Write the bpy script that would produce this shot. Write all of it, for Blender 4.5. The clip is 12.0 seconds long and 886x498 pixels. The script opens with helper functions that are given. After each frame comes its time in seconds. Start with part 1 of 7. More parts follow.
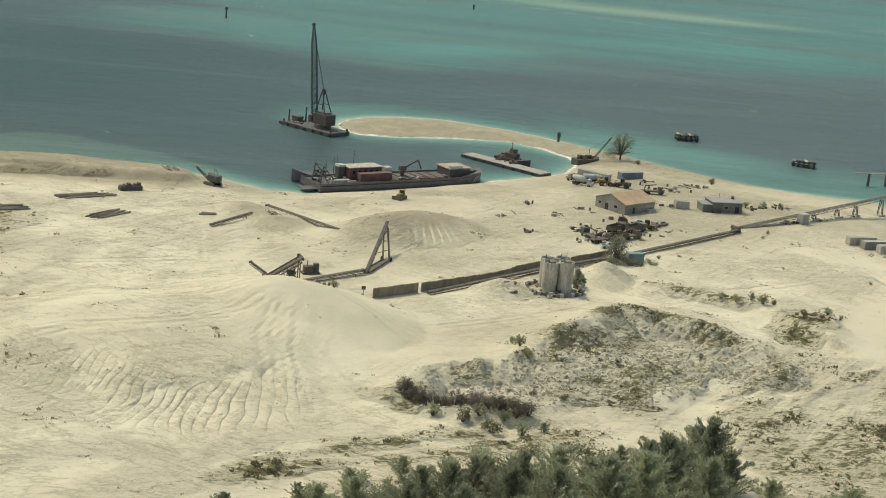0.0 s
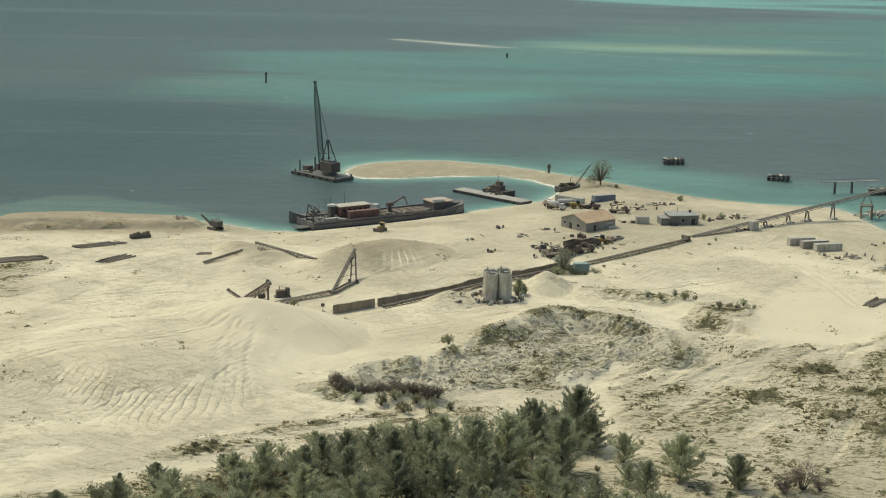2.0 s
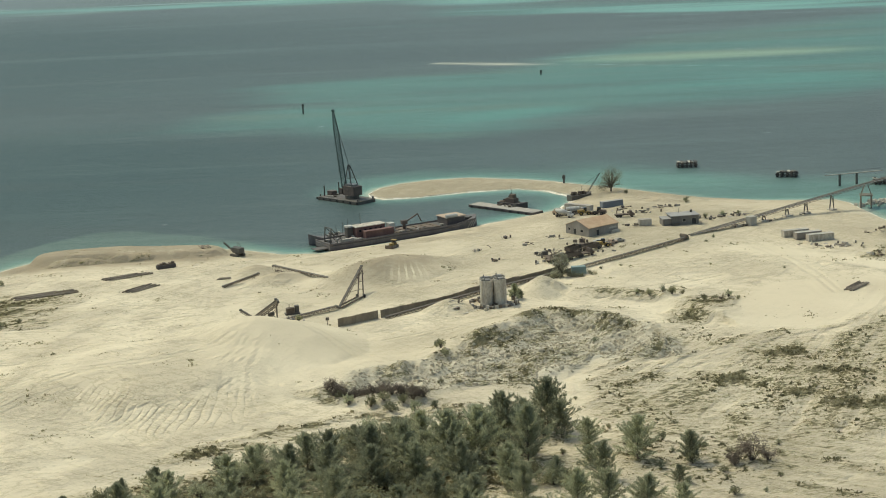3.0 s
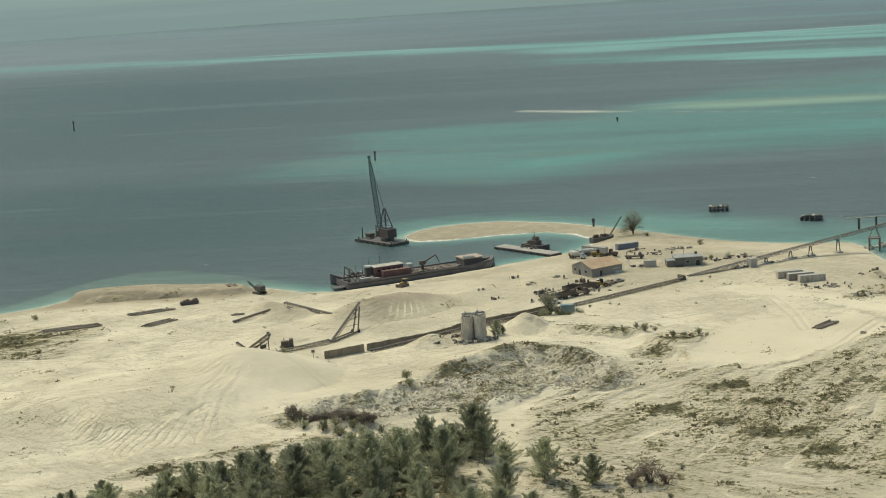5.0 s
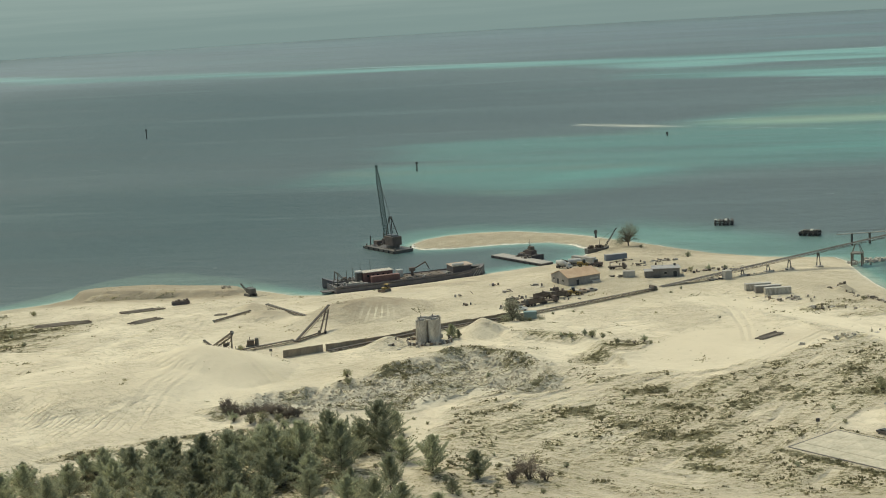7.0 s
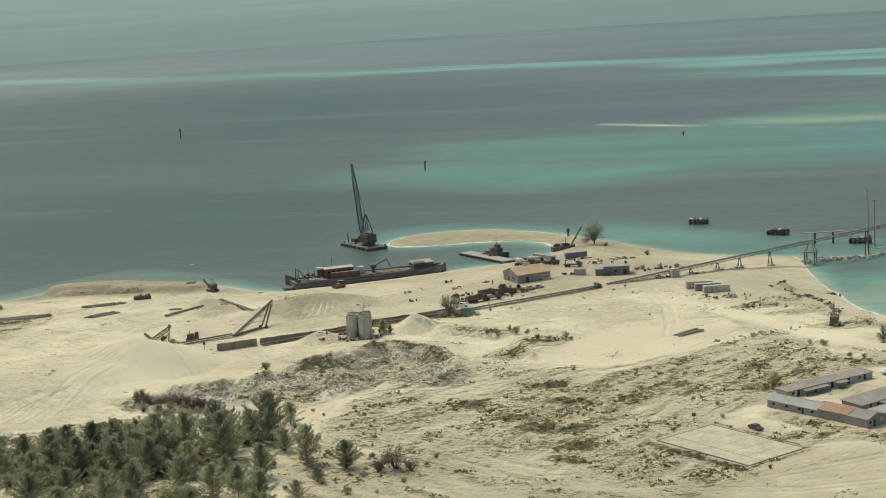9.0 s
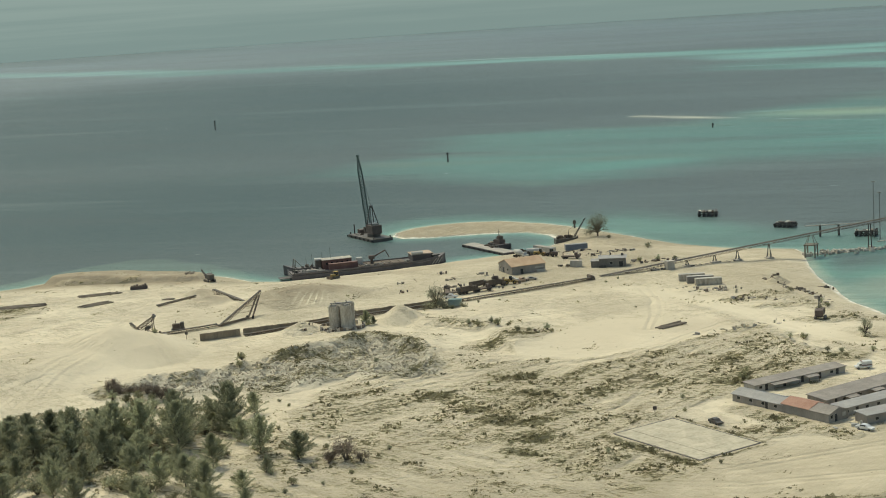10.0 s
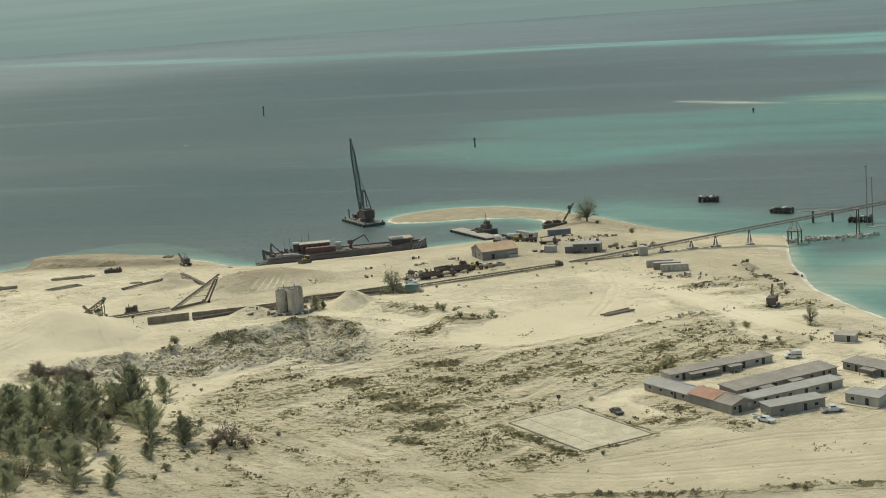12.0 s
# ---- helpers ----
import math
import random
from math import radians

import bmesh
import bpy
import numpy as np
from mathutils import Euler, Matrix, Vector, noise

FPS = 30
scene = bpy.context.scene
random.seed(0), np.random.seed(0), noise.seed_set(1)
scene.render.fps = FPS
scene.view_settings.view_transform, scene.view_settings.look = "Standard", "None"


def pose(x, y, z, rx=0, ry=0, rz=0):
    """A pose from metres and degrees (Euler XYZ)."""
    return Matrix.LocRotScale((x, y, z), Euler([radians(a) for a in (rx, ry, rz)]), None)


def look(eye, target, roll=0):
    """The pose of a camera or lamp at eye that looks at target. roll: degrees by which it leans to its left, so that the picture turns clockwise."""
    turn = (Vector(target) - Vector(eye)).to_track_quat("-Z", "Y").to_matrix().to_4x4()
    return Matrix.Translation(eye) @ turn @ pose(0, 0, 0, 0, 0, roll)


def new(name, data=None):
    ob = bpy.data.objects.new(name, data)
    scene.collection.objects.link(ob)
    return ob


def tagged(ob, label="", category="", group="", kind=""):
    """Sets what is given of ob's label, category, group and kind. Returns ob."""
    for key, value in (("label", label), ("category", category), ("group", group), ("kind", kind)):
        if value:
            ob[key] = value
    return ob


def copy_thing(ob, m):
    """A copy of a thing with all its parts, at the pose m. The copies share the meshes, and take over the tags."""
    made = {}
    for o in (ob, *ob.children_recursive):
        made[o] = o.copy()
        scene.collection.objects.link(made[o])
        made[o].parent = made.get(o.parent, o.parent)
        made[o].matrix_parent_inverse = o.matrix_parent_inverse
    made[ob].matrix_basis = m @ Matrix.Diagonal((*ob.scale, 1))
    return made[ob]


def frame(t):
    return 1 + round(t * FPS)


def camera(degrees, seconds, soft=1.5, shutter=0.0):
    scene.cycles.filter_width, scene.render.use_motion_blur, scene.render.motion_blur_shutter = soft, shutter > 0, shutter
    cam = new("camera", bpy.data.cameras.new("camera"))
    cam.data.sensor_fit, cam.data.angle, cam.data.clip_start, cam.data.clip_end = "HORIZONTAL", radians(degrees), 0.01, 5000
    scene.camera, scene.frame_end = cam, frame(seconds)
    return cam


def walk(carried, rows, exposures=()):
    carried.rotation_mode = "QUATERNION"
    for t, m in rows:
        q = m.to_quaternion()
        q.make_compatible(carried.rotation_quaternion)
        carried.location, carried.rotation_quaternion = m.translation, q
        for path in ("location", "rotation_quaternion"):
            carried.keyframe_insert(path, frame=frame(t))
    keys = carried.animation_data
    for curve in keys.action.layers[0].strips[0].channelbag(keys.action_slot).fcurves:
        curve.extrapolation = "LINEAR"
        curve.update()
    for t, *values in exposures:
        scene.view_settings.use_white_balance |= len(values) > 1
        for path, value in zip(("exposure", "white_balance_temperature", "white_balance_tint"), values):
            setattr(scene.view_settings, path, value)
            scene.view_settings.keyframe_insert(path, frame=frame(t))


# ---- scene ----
cam = camera(31.23, 12.0, soft=1.0)
PATH = [
    (0, (46.35, -231.04, 113.16), (4.45, 153.84, 12.61), 5.90),
    (0.5, (58.82, -244.77, 114.89), (9.27, 140.59, 19.76), 5.69),
    (1, (71.38, -257.25, 117.14), (16.42, 128.34, 26.04), 5.11),
    (1.5, (84.88, -269.26, 119.07), (23.27, 115.69, 29.55), 3.44),
    (2, (99.35, -281.20, 120.46), (28.02, 102.13, 31.17), 1.18),
    (2.5, (114.50, -293.13, 122.14), (33.07, 88.45, 34.02), -1.28),
    (3, (130.11, -303.18, 123.18), (38.45, 77.07, 39.44), -2.96),
    (5, (187.96, -316.11, 122.85), (60.39, 56.50, 52.97), -3.73),
    (5.5, (202.65, -316.10, 121.87), (67.02, 53.94, 53.50), -3.64),
    (6, (217.49, -316.71, 121.42), (74.17, 50.63, 54.20), -3.50),
    (6.5, (231.36, -315.69, 120.46), (80.85, 49.03, 54.66), -3.42),
    (7, (245.03, -314.49, 120.27), (89.06, 48.11, 55.55), -3.41),
    (7.5, (258.87, -312.53, 119.34), (99.16, 48.66, 55.84), -3.54),
    (9.5, (309.67, -296.47, 116.93), (127.07, 53.62, 52.91), -3.73),
    (10, (320.48, -287.82, 114.98), (130.85, 58.46, 50.74), -3.82),
    (10.5, (331.31, -279.77, 113.01), (135.48, 63.05, 48.77), -3.92),
    (11, (341.33, -271.43, 111.33), (139.97, 68.12, 46.84), -3.98),
    (11.5, (350.44, -262.20, 109.85), (144.26, 74.36, 44.92), -4.00),
    (12, (359.60, -252.25, 108.01), (147.49, 80.54, 42.72), -4.15),
]
walk(cam, [(t, look(eye, target, roll)) for t, eye, target, roll in PATH], [(0.0, 0.04, 7050, -5), (3.0, 0.03, 7080, -5), (6.5, 0.0, 7120, -5), (9.5, -0.03, 7200, -5), (12.0, -0.08, 7250, -5)])


# ---- daylight ----
SUN_FROM = Vector((-0.62, 0.30, 1.05)).normalized()
sun = new("sun", bpy.data.lights.new("sun", "SUN"))
sun.data.energy, sun.data.angle, sun.data.color = 1.95, radians(3.0), (1.0, 0.95, 0.87)
sun.matrix_world = look((0, 0, 300), Vector((0, 0, 300)) - SUN_FROM)
world = bpy.data.worlds.new("world")
scene.world = world
world.use_nodes = True
sky = world.node_tree.nodes.new("ShaderNodeTexSky")
sky.sky_type, sky.sun_disc = "NISHITA", False
sky.sun_elevation = math.asin(SUN_FROM.z)
sky.sun_rotation = math.atan2(SUN_FROM.x, SUN_FROM.y)
sky.dust_density = 3.0
world.node_tree.links.new(sky.outputs[0], world.node_tree.nodes["Background"].inputs[0])
world.node_tree.nodes["Background"].inputs[1].default_value = 0.158
scene.view_settings.exposure = 0.0


# ---- building blocks ----
RNG = np.random.default_rng(7)


def thing(name, x, y, z, turn, label, category, group=""):
    ob = new(name)
    ob.empty_display_size = 0.5
    ob.matrix_basis = pose(x, y, z, 0, 0, turn)
    return tagged(ob, label, category, group)


def part(name, bm, material, parent=None, label="", smooth=False):
    me = bpy.data.meshes.new(name)
    bm.normal_update()
    if smooth:
        for f in bm.faces:
            f.smooth = True
    bm.to_mesh(me)
    bm.free()
    me.materials.append(material)
    ob = new(name, me)
    ob.parent = parent
    return tagged(ob, label)


def box(bm, x, y, z, sx, sy, sz, turn=0.0, tilt=0.0, taper=1.0, cut=0.0):
    """A box with its base's middle at x, y, z; taper narrows its top; cut chamfers the upright edges."""
    m = pose(x, y, z, tilt, 0, turn)
    a, b = sx / 2, sy / 2
    if cut:
        c = min(cut, a * 0.9, b * 0.9)
        ring = [(-a + c, -b), (a - c, -b), (a, -b + c), (a, b - c), (a - c, b), (-a + c, b), (-a, b - c), (-a, -b + c)]
    else:
        ring = [(-a, -b), (a, -b), (a, b), (-a, b)]
    low = [bm.verts.new(m @ Vector((p, q, 0))) for p, q in ring]
    top = [bm.verts.new(m @ Vector((p * taper, q * taper, sz))) for p, q in ring]
    n = len(ring)
    bm.faces.new(low[::-1])
    bm.faces.new(top)
    for i in range(n):
        bm.faces.new((low[i], low[(i + 1) % n], top[(i + 1) % n], top[i]))
    return bm


def rod(bm, a, b, r, r2=None, n=6, caps=True):
    """A round bar from a to b."""
    a, b = Vector(a), Vector(b)
    r2 = r if r2 is None else r2
    q = (b - a).to_track_quat("Z", "Y").to_matrix()
    rings = []
    for p, s in ((a, r), (b, r2)):
        rings.append([bm.verts.new(p + q @ Vector((s * math.cos(k * math.tau / n), s * math.sin(k * math.tau / n), 0))) for k in range(n)])
    for k in range(n):
        bm.faces.new((rings[0][k], rings[0][(k + 1) % n], rings[1][(k + 1) % n], rings[1][k]))
    if caps:
        bm.faces.new(rings[0][::-1])
        bm.faces.new(rings[1])
    return bm


def beam(bm, a, b, w, h):
    """A square bar from a to b, w wide and h high."""
    a, b = Vector(a), Vector(b)
    d = (b - a).normalized()
    side = d.cross(Vector((0, 0, 1)))
    side = side.normalized() if side.length > 1e-3 else Vector((1, 0, 0))
    up = side.cross(d)
    ends = []
    for p in (a, b):
        ends.append([bm.verts.new(p + side * (s * w / 2) + up * (u * h / 2)) for s, u in ((-1, -1), (1, -1), (1, 1), (-1, 1))])
    for k in range(4):
        bm.faces.new((ends[0][k], ends[0][(k + 1) % 4], ends[1][(k + 1) % 4], ends[1][k]))
    bm.faces.new(ends[0][::-1])
    bm.faces.new(ends[1])
    return bm


def prism(bm, outline, axis_from, axis_to):
    """A flat outline of (u, z) drawn along x from axis_from to axis_to, u being y."""
    one = [bm.verts.new((axis_from, u, z)) for u, z in outline]
    two = [bm.verts.new((axis_to, u, z)) for u, z in outline]
    n = len(outline)
    bm.faces.new(one[::-1])
    bm.faces.new(two)
    for k in range(n):
        bm.faces.new((one[k], one[(k + 1) % n], two[(k + 1) % n], two[k]))
    bmesh.ops.recalc_face_normals(bm, faces=bm.faces)
    return bm


def truss(bm, a, b, w, h, bays, r=0.08, taper=1.0):
    """A lattice of four chords with diagonals from a to b."""
    a, b = Vector(a), Vector(b)
    d = (b - a).normalized()
    side = d.cross(Vector((0, 0, 1)))
    side = side.normalized() if side.length > 1e-3 else Vector((1, 0, 0))
    up = side.cross(d)

    def corner(t, s, u):
        k = 1 + (taper - 1) * t
        return a.lerp(b, t) + side * (s * w / 2 * k) + up * (u * h / 2 * k)

    order = ((-1, -1), (1, -1), (1, 1), (-1, 1))
    for s, u in order:
        beam(bm, corner(0, s, u), corner(1, s, u), r * 2, r * 2)
    for i in range(bays):
        t0, t1 = i / bays, (i + 1) / bays
        for k in range(4):
            p, q = order[k], order[(k + 1) % 4]
            if i % 2:
                p, q = q, p
            beam(bm, corner(t0, *p), corner(t1, *q), r * 1.2, r * 1.2)
            beam(bm, corner(t1, *order[k]), corner(t1, *order[(k + 1) % 4]), r * 1.2, r * 1.2)
    return bm


# ---- materials ----
def material(name, one, two, rough=0.8, metal=0.0, scale=1.0, fine=9.0, bump=0.2, mix=0.5, streak=(1, 1, 1), varied=0.0):
    """A surface of two colours in patches of two sizes, with fine relief. varied: spread of brightness from piece to piece."""
    mat = bpy.data.materials.new(name)
    mat.use_nodes = True
    nt = mat.node_tree
    out = nt.nodes["Principled BSDF"]
    co = nt.nodes.new("ShaderNodeTexCoord")
    mp = nt.nodes.new("ShaderNodeMapping")
    mp.inputs["Scale"].default_value = streak
    nt.links.new(co.outputs["Object"], mp.inputs[0])
    big, small = nt.nodes.new("ShaderNodeTexNoise"), nt.nodes.new("ShaderNodeTexNoise")
    for node, s, d in ((big, scale, 5), (small, scale * fine, 4)):
        node.inputs["Scale"].default_value, node.inputs["Detail"].default_value = s, d
        node.inputs["Roughness"].default_value = 0.6
        nt.links.new(mp.outputs[0], node.inputs["Vector"])
    ad = nt.nodes.new("ShaderNodeMix")
    ad.inputs[0].default_value = 0.35
    nt.links.new(big.outputs[0], ad.inputs[2])
    nt.links.new(small.outputs[0], ad.inputs[3])
    rp = nt.nodes.new("ShaderNodeValToRGB")
    rp.color_ramp.elements[0].position, rp.color_ramp.elements[1].position = mix - 0.14, mix + 0.14
    rp.color_ramp.elements[0].color, rp.color_ramp.elements[1].color = (*one, 1), (*two, 1)
    nt.links.new(ad.outputs[0], rp.inputs[0])
    color = rp.outputs[0]
    if varied:
        info, mr = nt.nodes.new("ShaderNodeObjectInfo"), nt.nodes.new("ShaderNodeMapRange")
        mr.inputs[3].default_value, mr.inputs[4].default_value = 1 - varied, 1 + varied
        nt.links.new(info.outputs["Random"], mr.inputs[0])
        hs = nt.nodes.new("ShaderNodeHueSaturation")
        nt.links.new(mr.outputs[0], hs.inputs["Value"])
        nt.links.new(color, hs.inputs["Color"])
        color = hs.outputs[0]
    nt.links.new(color, out.inputs["Base Color"])
    out.inputs["Roughness"].default_value, out.inputs["Metallic"].default_value = rough, metal
    bp = nt.nodes.new("ShaderNodeBump")
    bp.inputs["Strength"].default_value, bp.inputs["Distance"].default_value = bump, 0.05
    nt.links.new(small.outputs[0], bp.inputs["Height"])
    nt.links.new(bp.outputs[0], out.inputs["Normal"])
    return mat


RUSTY = material("rusty_steel", (0.105, 0.080, 0.060), (0.20, 0.155, 0.115), 0.85, 0.2, 0.6)
DARK_STEEL = material("dark_steel", (0.080, 0.077, 0.070), (0.16, 0.140, 0.118), 0.7, 0.3, 0.5)
GREY_STEEL = material("grey_steel", (0.16, 0.16, 0.155), (0.28, 0.26, 0.23), 0.6, 0.3, 0.4)
HULL = material("hull_paint", (0.105, 0.094, 0.092), (0.175, 0.152, 0.142), 0.7, 0.1, 0.25, streak=(1, 1, 0.25))
BOOT = material("lower_hull_paint", (0.070, 0.062, 0.060), (0.12, 0.096, 0.086), 0.8, 0.1, 0.3)
DECK = material("deck_paint", (0.088, 0.082, 0.079), (0.155, 0.137, 0.123), 0.8, 0.1, 0.2)
RED_BOX = material("faded_red_paint", (0.15, 0.078, 0.068), (0.21, 0.12, 0.10), 0.75, 0.1, 0.3, streak=(1, 1, 0.3))
WHITE_PAINT = material("weathered_white_paint", (0.36, 0.34, 0.30), (0.56, 0.53, 0.47), 0.6, 0.0, 0.5)
TAN = material("tan_paint", (0.36, 0.25, 0.17), (0.5, 0.38, 0.28), 0.8, 0, 0.4)
GREEN_STEEL = material("green_crane_paint", (0.075, 0.115, 0.103), (0.12, 0.155, 0.135), 0.6, 0.2, 0.4)
BROWN_MACHINE = material("brown_machine_paint", (0.09, 0.066, 0.055), (0.155, 0.115, 0.094), 0.7, 0.1, 0.5)
CONCRETE = material("stained_concrete", (0.29, 0.26, 0.22), (0.43, 0.39, 0.33), 0.9, 0, 0.3, streak=(1, 1, 0.2))
CONCRETE_DARK = material("mottled_concrete", (0.27, 0.235, 0.19), (0.60, 0.54, 0.44), 0.9, 0, 0.7, fine=5, streak=(1, 1, 0.35))
SLAB = material("bleached_concrete", (0.36, 0.315, 0.225), (0.58, 0.515, 0.38), 0.9, 0, 0.22, fine=6)
WALL_GREY = material("grey_rendered_wall", (0.23, 0.205, 0.178), (0.34, 0.305, 0.262), 0.9, 0, 0.35, streak=(1, 1, 0.4))
WALL_DARK = material("dark_weathered_wall", (0.13, 0.12, 0.105), (0.22, 0.20, 0.175), 0.9, 0, 0.35, streak=(1, 1, 0.4))
WALL_PALE = material("pale_rendered_wall", (0.34, 0.315, 0.27), (0.48, 0.44, 0.375), 0.9, 0, 0.35, streak=(1, 1, 0.4))
ROOF_GREY = material("grey_sheet_roof", (0.25, 0.24, 0.225), (0.36, 0.34, 0.31), 0.7, 0.1, 0.25)
ROOF_BROWN = material("brown_grey_sheet_roof", (0.20, 0.175, 0.15), (0.32, 0.28, 0.24), 0.8, 0.05, 0.25)
ROOF_ORANGE = material("faded_orange_roof", (0.40, 0.265, 0.16), (0.52, 0.375, 0.245), 0.85, 0, 0.3)
ROOF_RED = material("rust_red_roof", (0.30, 0.155, 0.105), (0.40, 0.235, 0.165), 0.85, 0, 0.35)
OPENING = material("dark_opening", (0.02, 0.02, 0.022), (0.035, 0.033, 0.03), 0.5, 0, 1.0)
GLASS_DARK = material("dark_window_glass", (0.015, 0.018, 0.02), (0.03, 0.033, 0.035), 0.12, 0, 1.0, bump=0.0)
TIMBER = material("grey_timber", (0.14, 0.115, 0.09), (0.24, 0.20, 0.155), 0.9, 0, 0.6, streak=(0.3, 3, 3))
BELT = material("conveyor_belt", (0.075, 0.066, 0.056), (0.16, 0.135, 0.108), 0.9, 0, 0.5)
RUBBER = material("black_rubber", (0.015, 0.015, 0.015), (0.035, 0.033, 0.03), 0.85, 0, 2)
YELLOW = material("faded_yellow_paint", (0.25, 0.16, 0.035), (0.36, 0.25, 0.08), 0.6, 0.1, 0.6)
BLUE = material("blue_grey_paint", (0.15, 0.17, 0.205), (0.22, 0.235, 0.255), 0.7, 0.1, 0.4)
TEAL = material("pale_teal_paint", (0.16, 0.24, 0.23), (0.25, 0.32, 0.30), 0.7, 0.1, 0.5)
CAR_WHITE = material("white_car_paint", (0.55, 0.54, 0.51), (0.68, 0.67, 0.64), 0.25, 0, 0.5, bump=0.0)
CAR_DARK = material("dark_car_paint", (0.045, 0.039, 0.034), (0.08, 0.068, 0.055), 0.5, 0, 0.5, bump=0.0)
ROCK = material("pale_rock", (0.33, 0.30, 0.25), (0.52, 0.48, 0.40), 0.9, 0, 0.5, varied=0.25)
BARK = material("grey_bark", (0.09, 0.07, 0.055), (0.16, 0.13, 0.10), 0.95, 0, 2)


# ---- the island and the sea ----
COAST = np.array([
    (-205, 165), (-177, 202), (-165, 216), (-160, 232), (-149, 241), (-132, 247), (-116, 252), (-99, 258), (-78, 253), (-64, 247),
    (-50, 249), (-33, 263), (-17, 280), (-1, 297), (9, 310), (19, 321), (26, 331), (29, 345), (29, 354), (26, 362), (15, 373), (1, 379),
    (-21, 372), (-41, 360), (-54, 357), (-62, 362), (-66, 371), (-65, 385), (-58, 397), (-46, 406), (-28, 411), (-3, 406), (13, 399),
    (30, 389), (52, 376), (67, 366), (88, 354), (108, 348), (125, 348), (138, 349), (144, 342), (148, 330), (155, 310), (167, 283),
    (184, 251), (200, 231), (220, 211), (250, 190), (300, 165), (380, 140), (520, 120), (520, -460), (-360, -460), (-360, -100), (-250, 80),
], float)


def hash2(i, j, seed):
    h = (i.astype(np.int64) * 374761393 + j.astype(np.int64) * 668265263 + seed * 2147483647) & 0xFFFFFFFF
    h = ((h ^ (h >> 13)) * 1274126177) & 0xFFFFFFFF
    return ((h ^ (h >> 16)) & 0xFFFF) / 65535.0


def grain(x, y, size, seed=1, octaves=3):
    """Smooth noise between -1 and 1."""
    total, amp, norm = 0.0, 1.0, 0.0
    for o in range(octaves):
        u, v = x / size * 2**o + 31.7 * o, y / size * 2**o + 17.3 * o
        i, j = np.floor(u), np.floor(v)
        f, g = u - i, v - j
        f, g = f * f * (3 - 2 * f), g * g * (3 - 2 * g)
        a, b = hash2(i, j, seed + o), hash2(i + 1, j, seed + o)
        c, d = hash2(i, j + 1, seed + o), hash2(i + 1, j + 1, seed + o)
        total = total + amp * ((a * (1 - f) + b * f) * (1 - g) + (c * (1 - f) + d * f) * g)
        norm, amp = norm + amp, amp * 0.5
    return 2 * total / norm - 1


def inland(x, y, outline=COAST):
    """Metres from the waterline, positive on land."""
    x, y = np.asarray(x, float), np.asarray(y, float)
    best, inside = np.full(x.shape, 1e9), np.zeros(x.shape, bool)
    for (ax, ay), (bx, by) in zip(outline, np.roll(outline, -1, 0)):
        dx, dy = bx - ax, by - ay
        t = np.clip(((x - ax) * dx + (y - ay) * dy) / (dx * dx + dy * dy), 0, 1)
        best = np.minimum(best, (x - ax - t * dx) ** 2 + (y - ay - t * dy) ** 2)
        cross = (ay > y) != (by > y)
        inside ^= cross & (x < (bx - ax) * (y - ay) / (dy if dy else 1e-9) + ax)
    return np.where(inside, 1, -1) * np.sqrt(best)


def blob(x, y, cx, cy, rx, ry=None, turn=0.0):
    c, s = math.cos(radians(turn)), math.sin(radians(turn))
    u, v = (x - cx) * c + (y - cy) * s, -(x - cx) * s + (y - cy) * c
    return np.exp(-((u / rx) ** 2) - (v / (ry or rx)) ** 2)


def along(x, y, line):
    """Distance to a line of points, with its sign, and the way along it."""
    best, sign, way = np.full(x.shape, 1e9), np.ones(x.shape), np.zeros(x.shape)
    start = 0.0
    for (ax, ay), (bx, by) in zip(line, line[1:]):
        dx, dy = bx - ax, by - ay
        n = math.hypot(dx, dy)
        t = np.clip(((x - ax) * dx + (y - ay) * dy) / (n * n), 0, 1)
        d = np.hypot(x - ax - t * dx, y - ay - t * dy)
        near = d < best
        best = np.where(near, d, best)
        sign = np.where(near, np.sign(dx * (y - ay) - dy * (x - ax)), sign)
        way = np.where(near, start + t * n, way)
        start += n
    return best, sign, way


def cone(x, y, cx, cy, height, spread, sx=1.0, sy=1.0, turn=0.0):
    """A heap of loose sand: straight flanks and a rounded top."""
    c, s = math.cos(radians(turn)), math.sin(radians(turn))
    u, v = ((x - cx) * c + (y - cy) * s) / sx, (-(x - cx) * s + (y - cy) * c) / sy
    r = np.hypot(u, v) * (1 + 0.06 * grain(x, y, 9, 5, 2))
    h = height * (1 - np.sqrt((r / spread) ** 2 + 0.015) + 0.12)
    return np.maximum(h, 0)


ROADS = [
    [(-140, 120), (-92, 128), (-58, 150), (-66, 176), (-78, 200), (-60, 222), (-35, 236)],
    [(86, 95), (112, 122), (139, 140), (150, 165), (158, 196), (193, 174), (218, 157), (260, 135)],
    [(97, 240), (128, 226), (155, 210), (193, 172)], [(108, 250), (122, 228), (131, 204), (137, 182)],
    [(-26, 102), (-24, 84), (-17, 63)], [(-30, 104), (-44, 84), (-70, 66)], [(-35, 92), (-60, 74), (-92, 62)], [(-34, 112), (-70, 98), (-110, 86)],
    [(138, 20), (214, 38), (262, 70), (300, 90)], [(206, 46), (236, 78), (272, 100)], [(-52, 128), (-30, 128), (-4, 112), (18, 96)], [(-130, 152), (-96, 160), (-60, 150), (-44, 140)],
    [(-22, 100), (-19, 82), (-12, 62)], [(10, 120), (45, 150), (75, 180), (110, 215)],
]
LANE = [(-6, 30), (10, 41), (20, 47), (31, 57), (42, 67), (53, 75), (70, 87), (80, 100), (90, 109), (104, 128), (112, 138)]
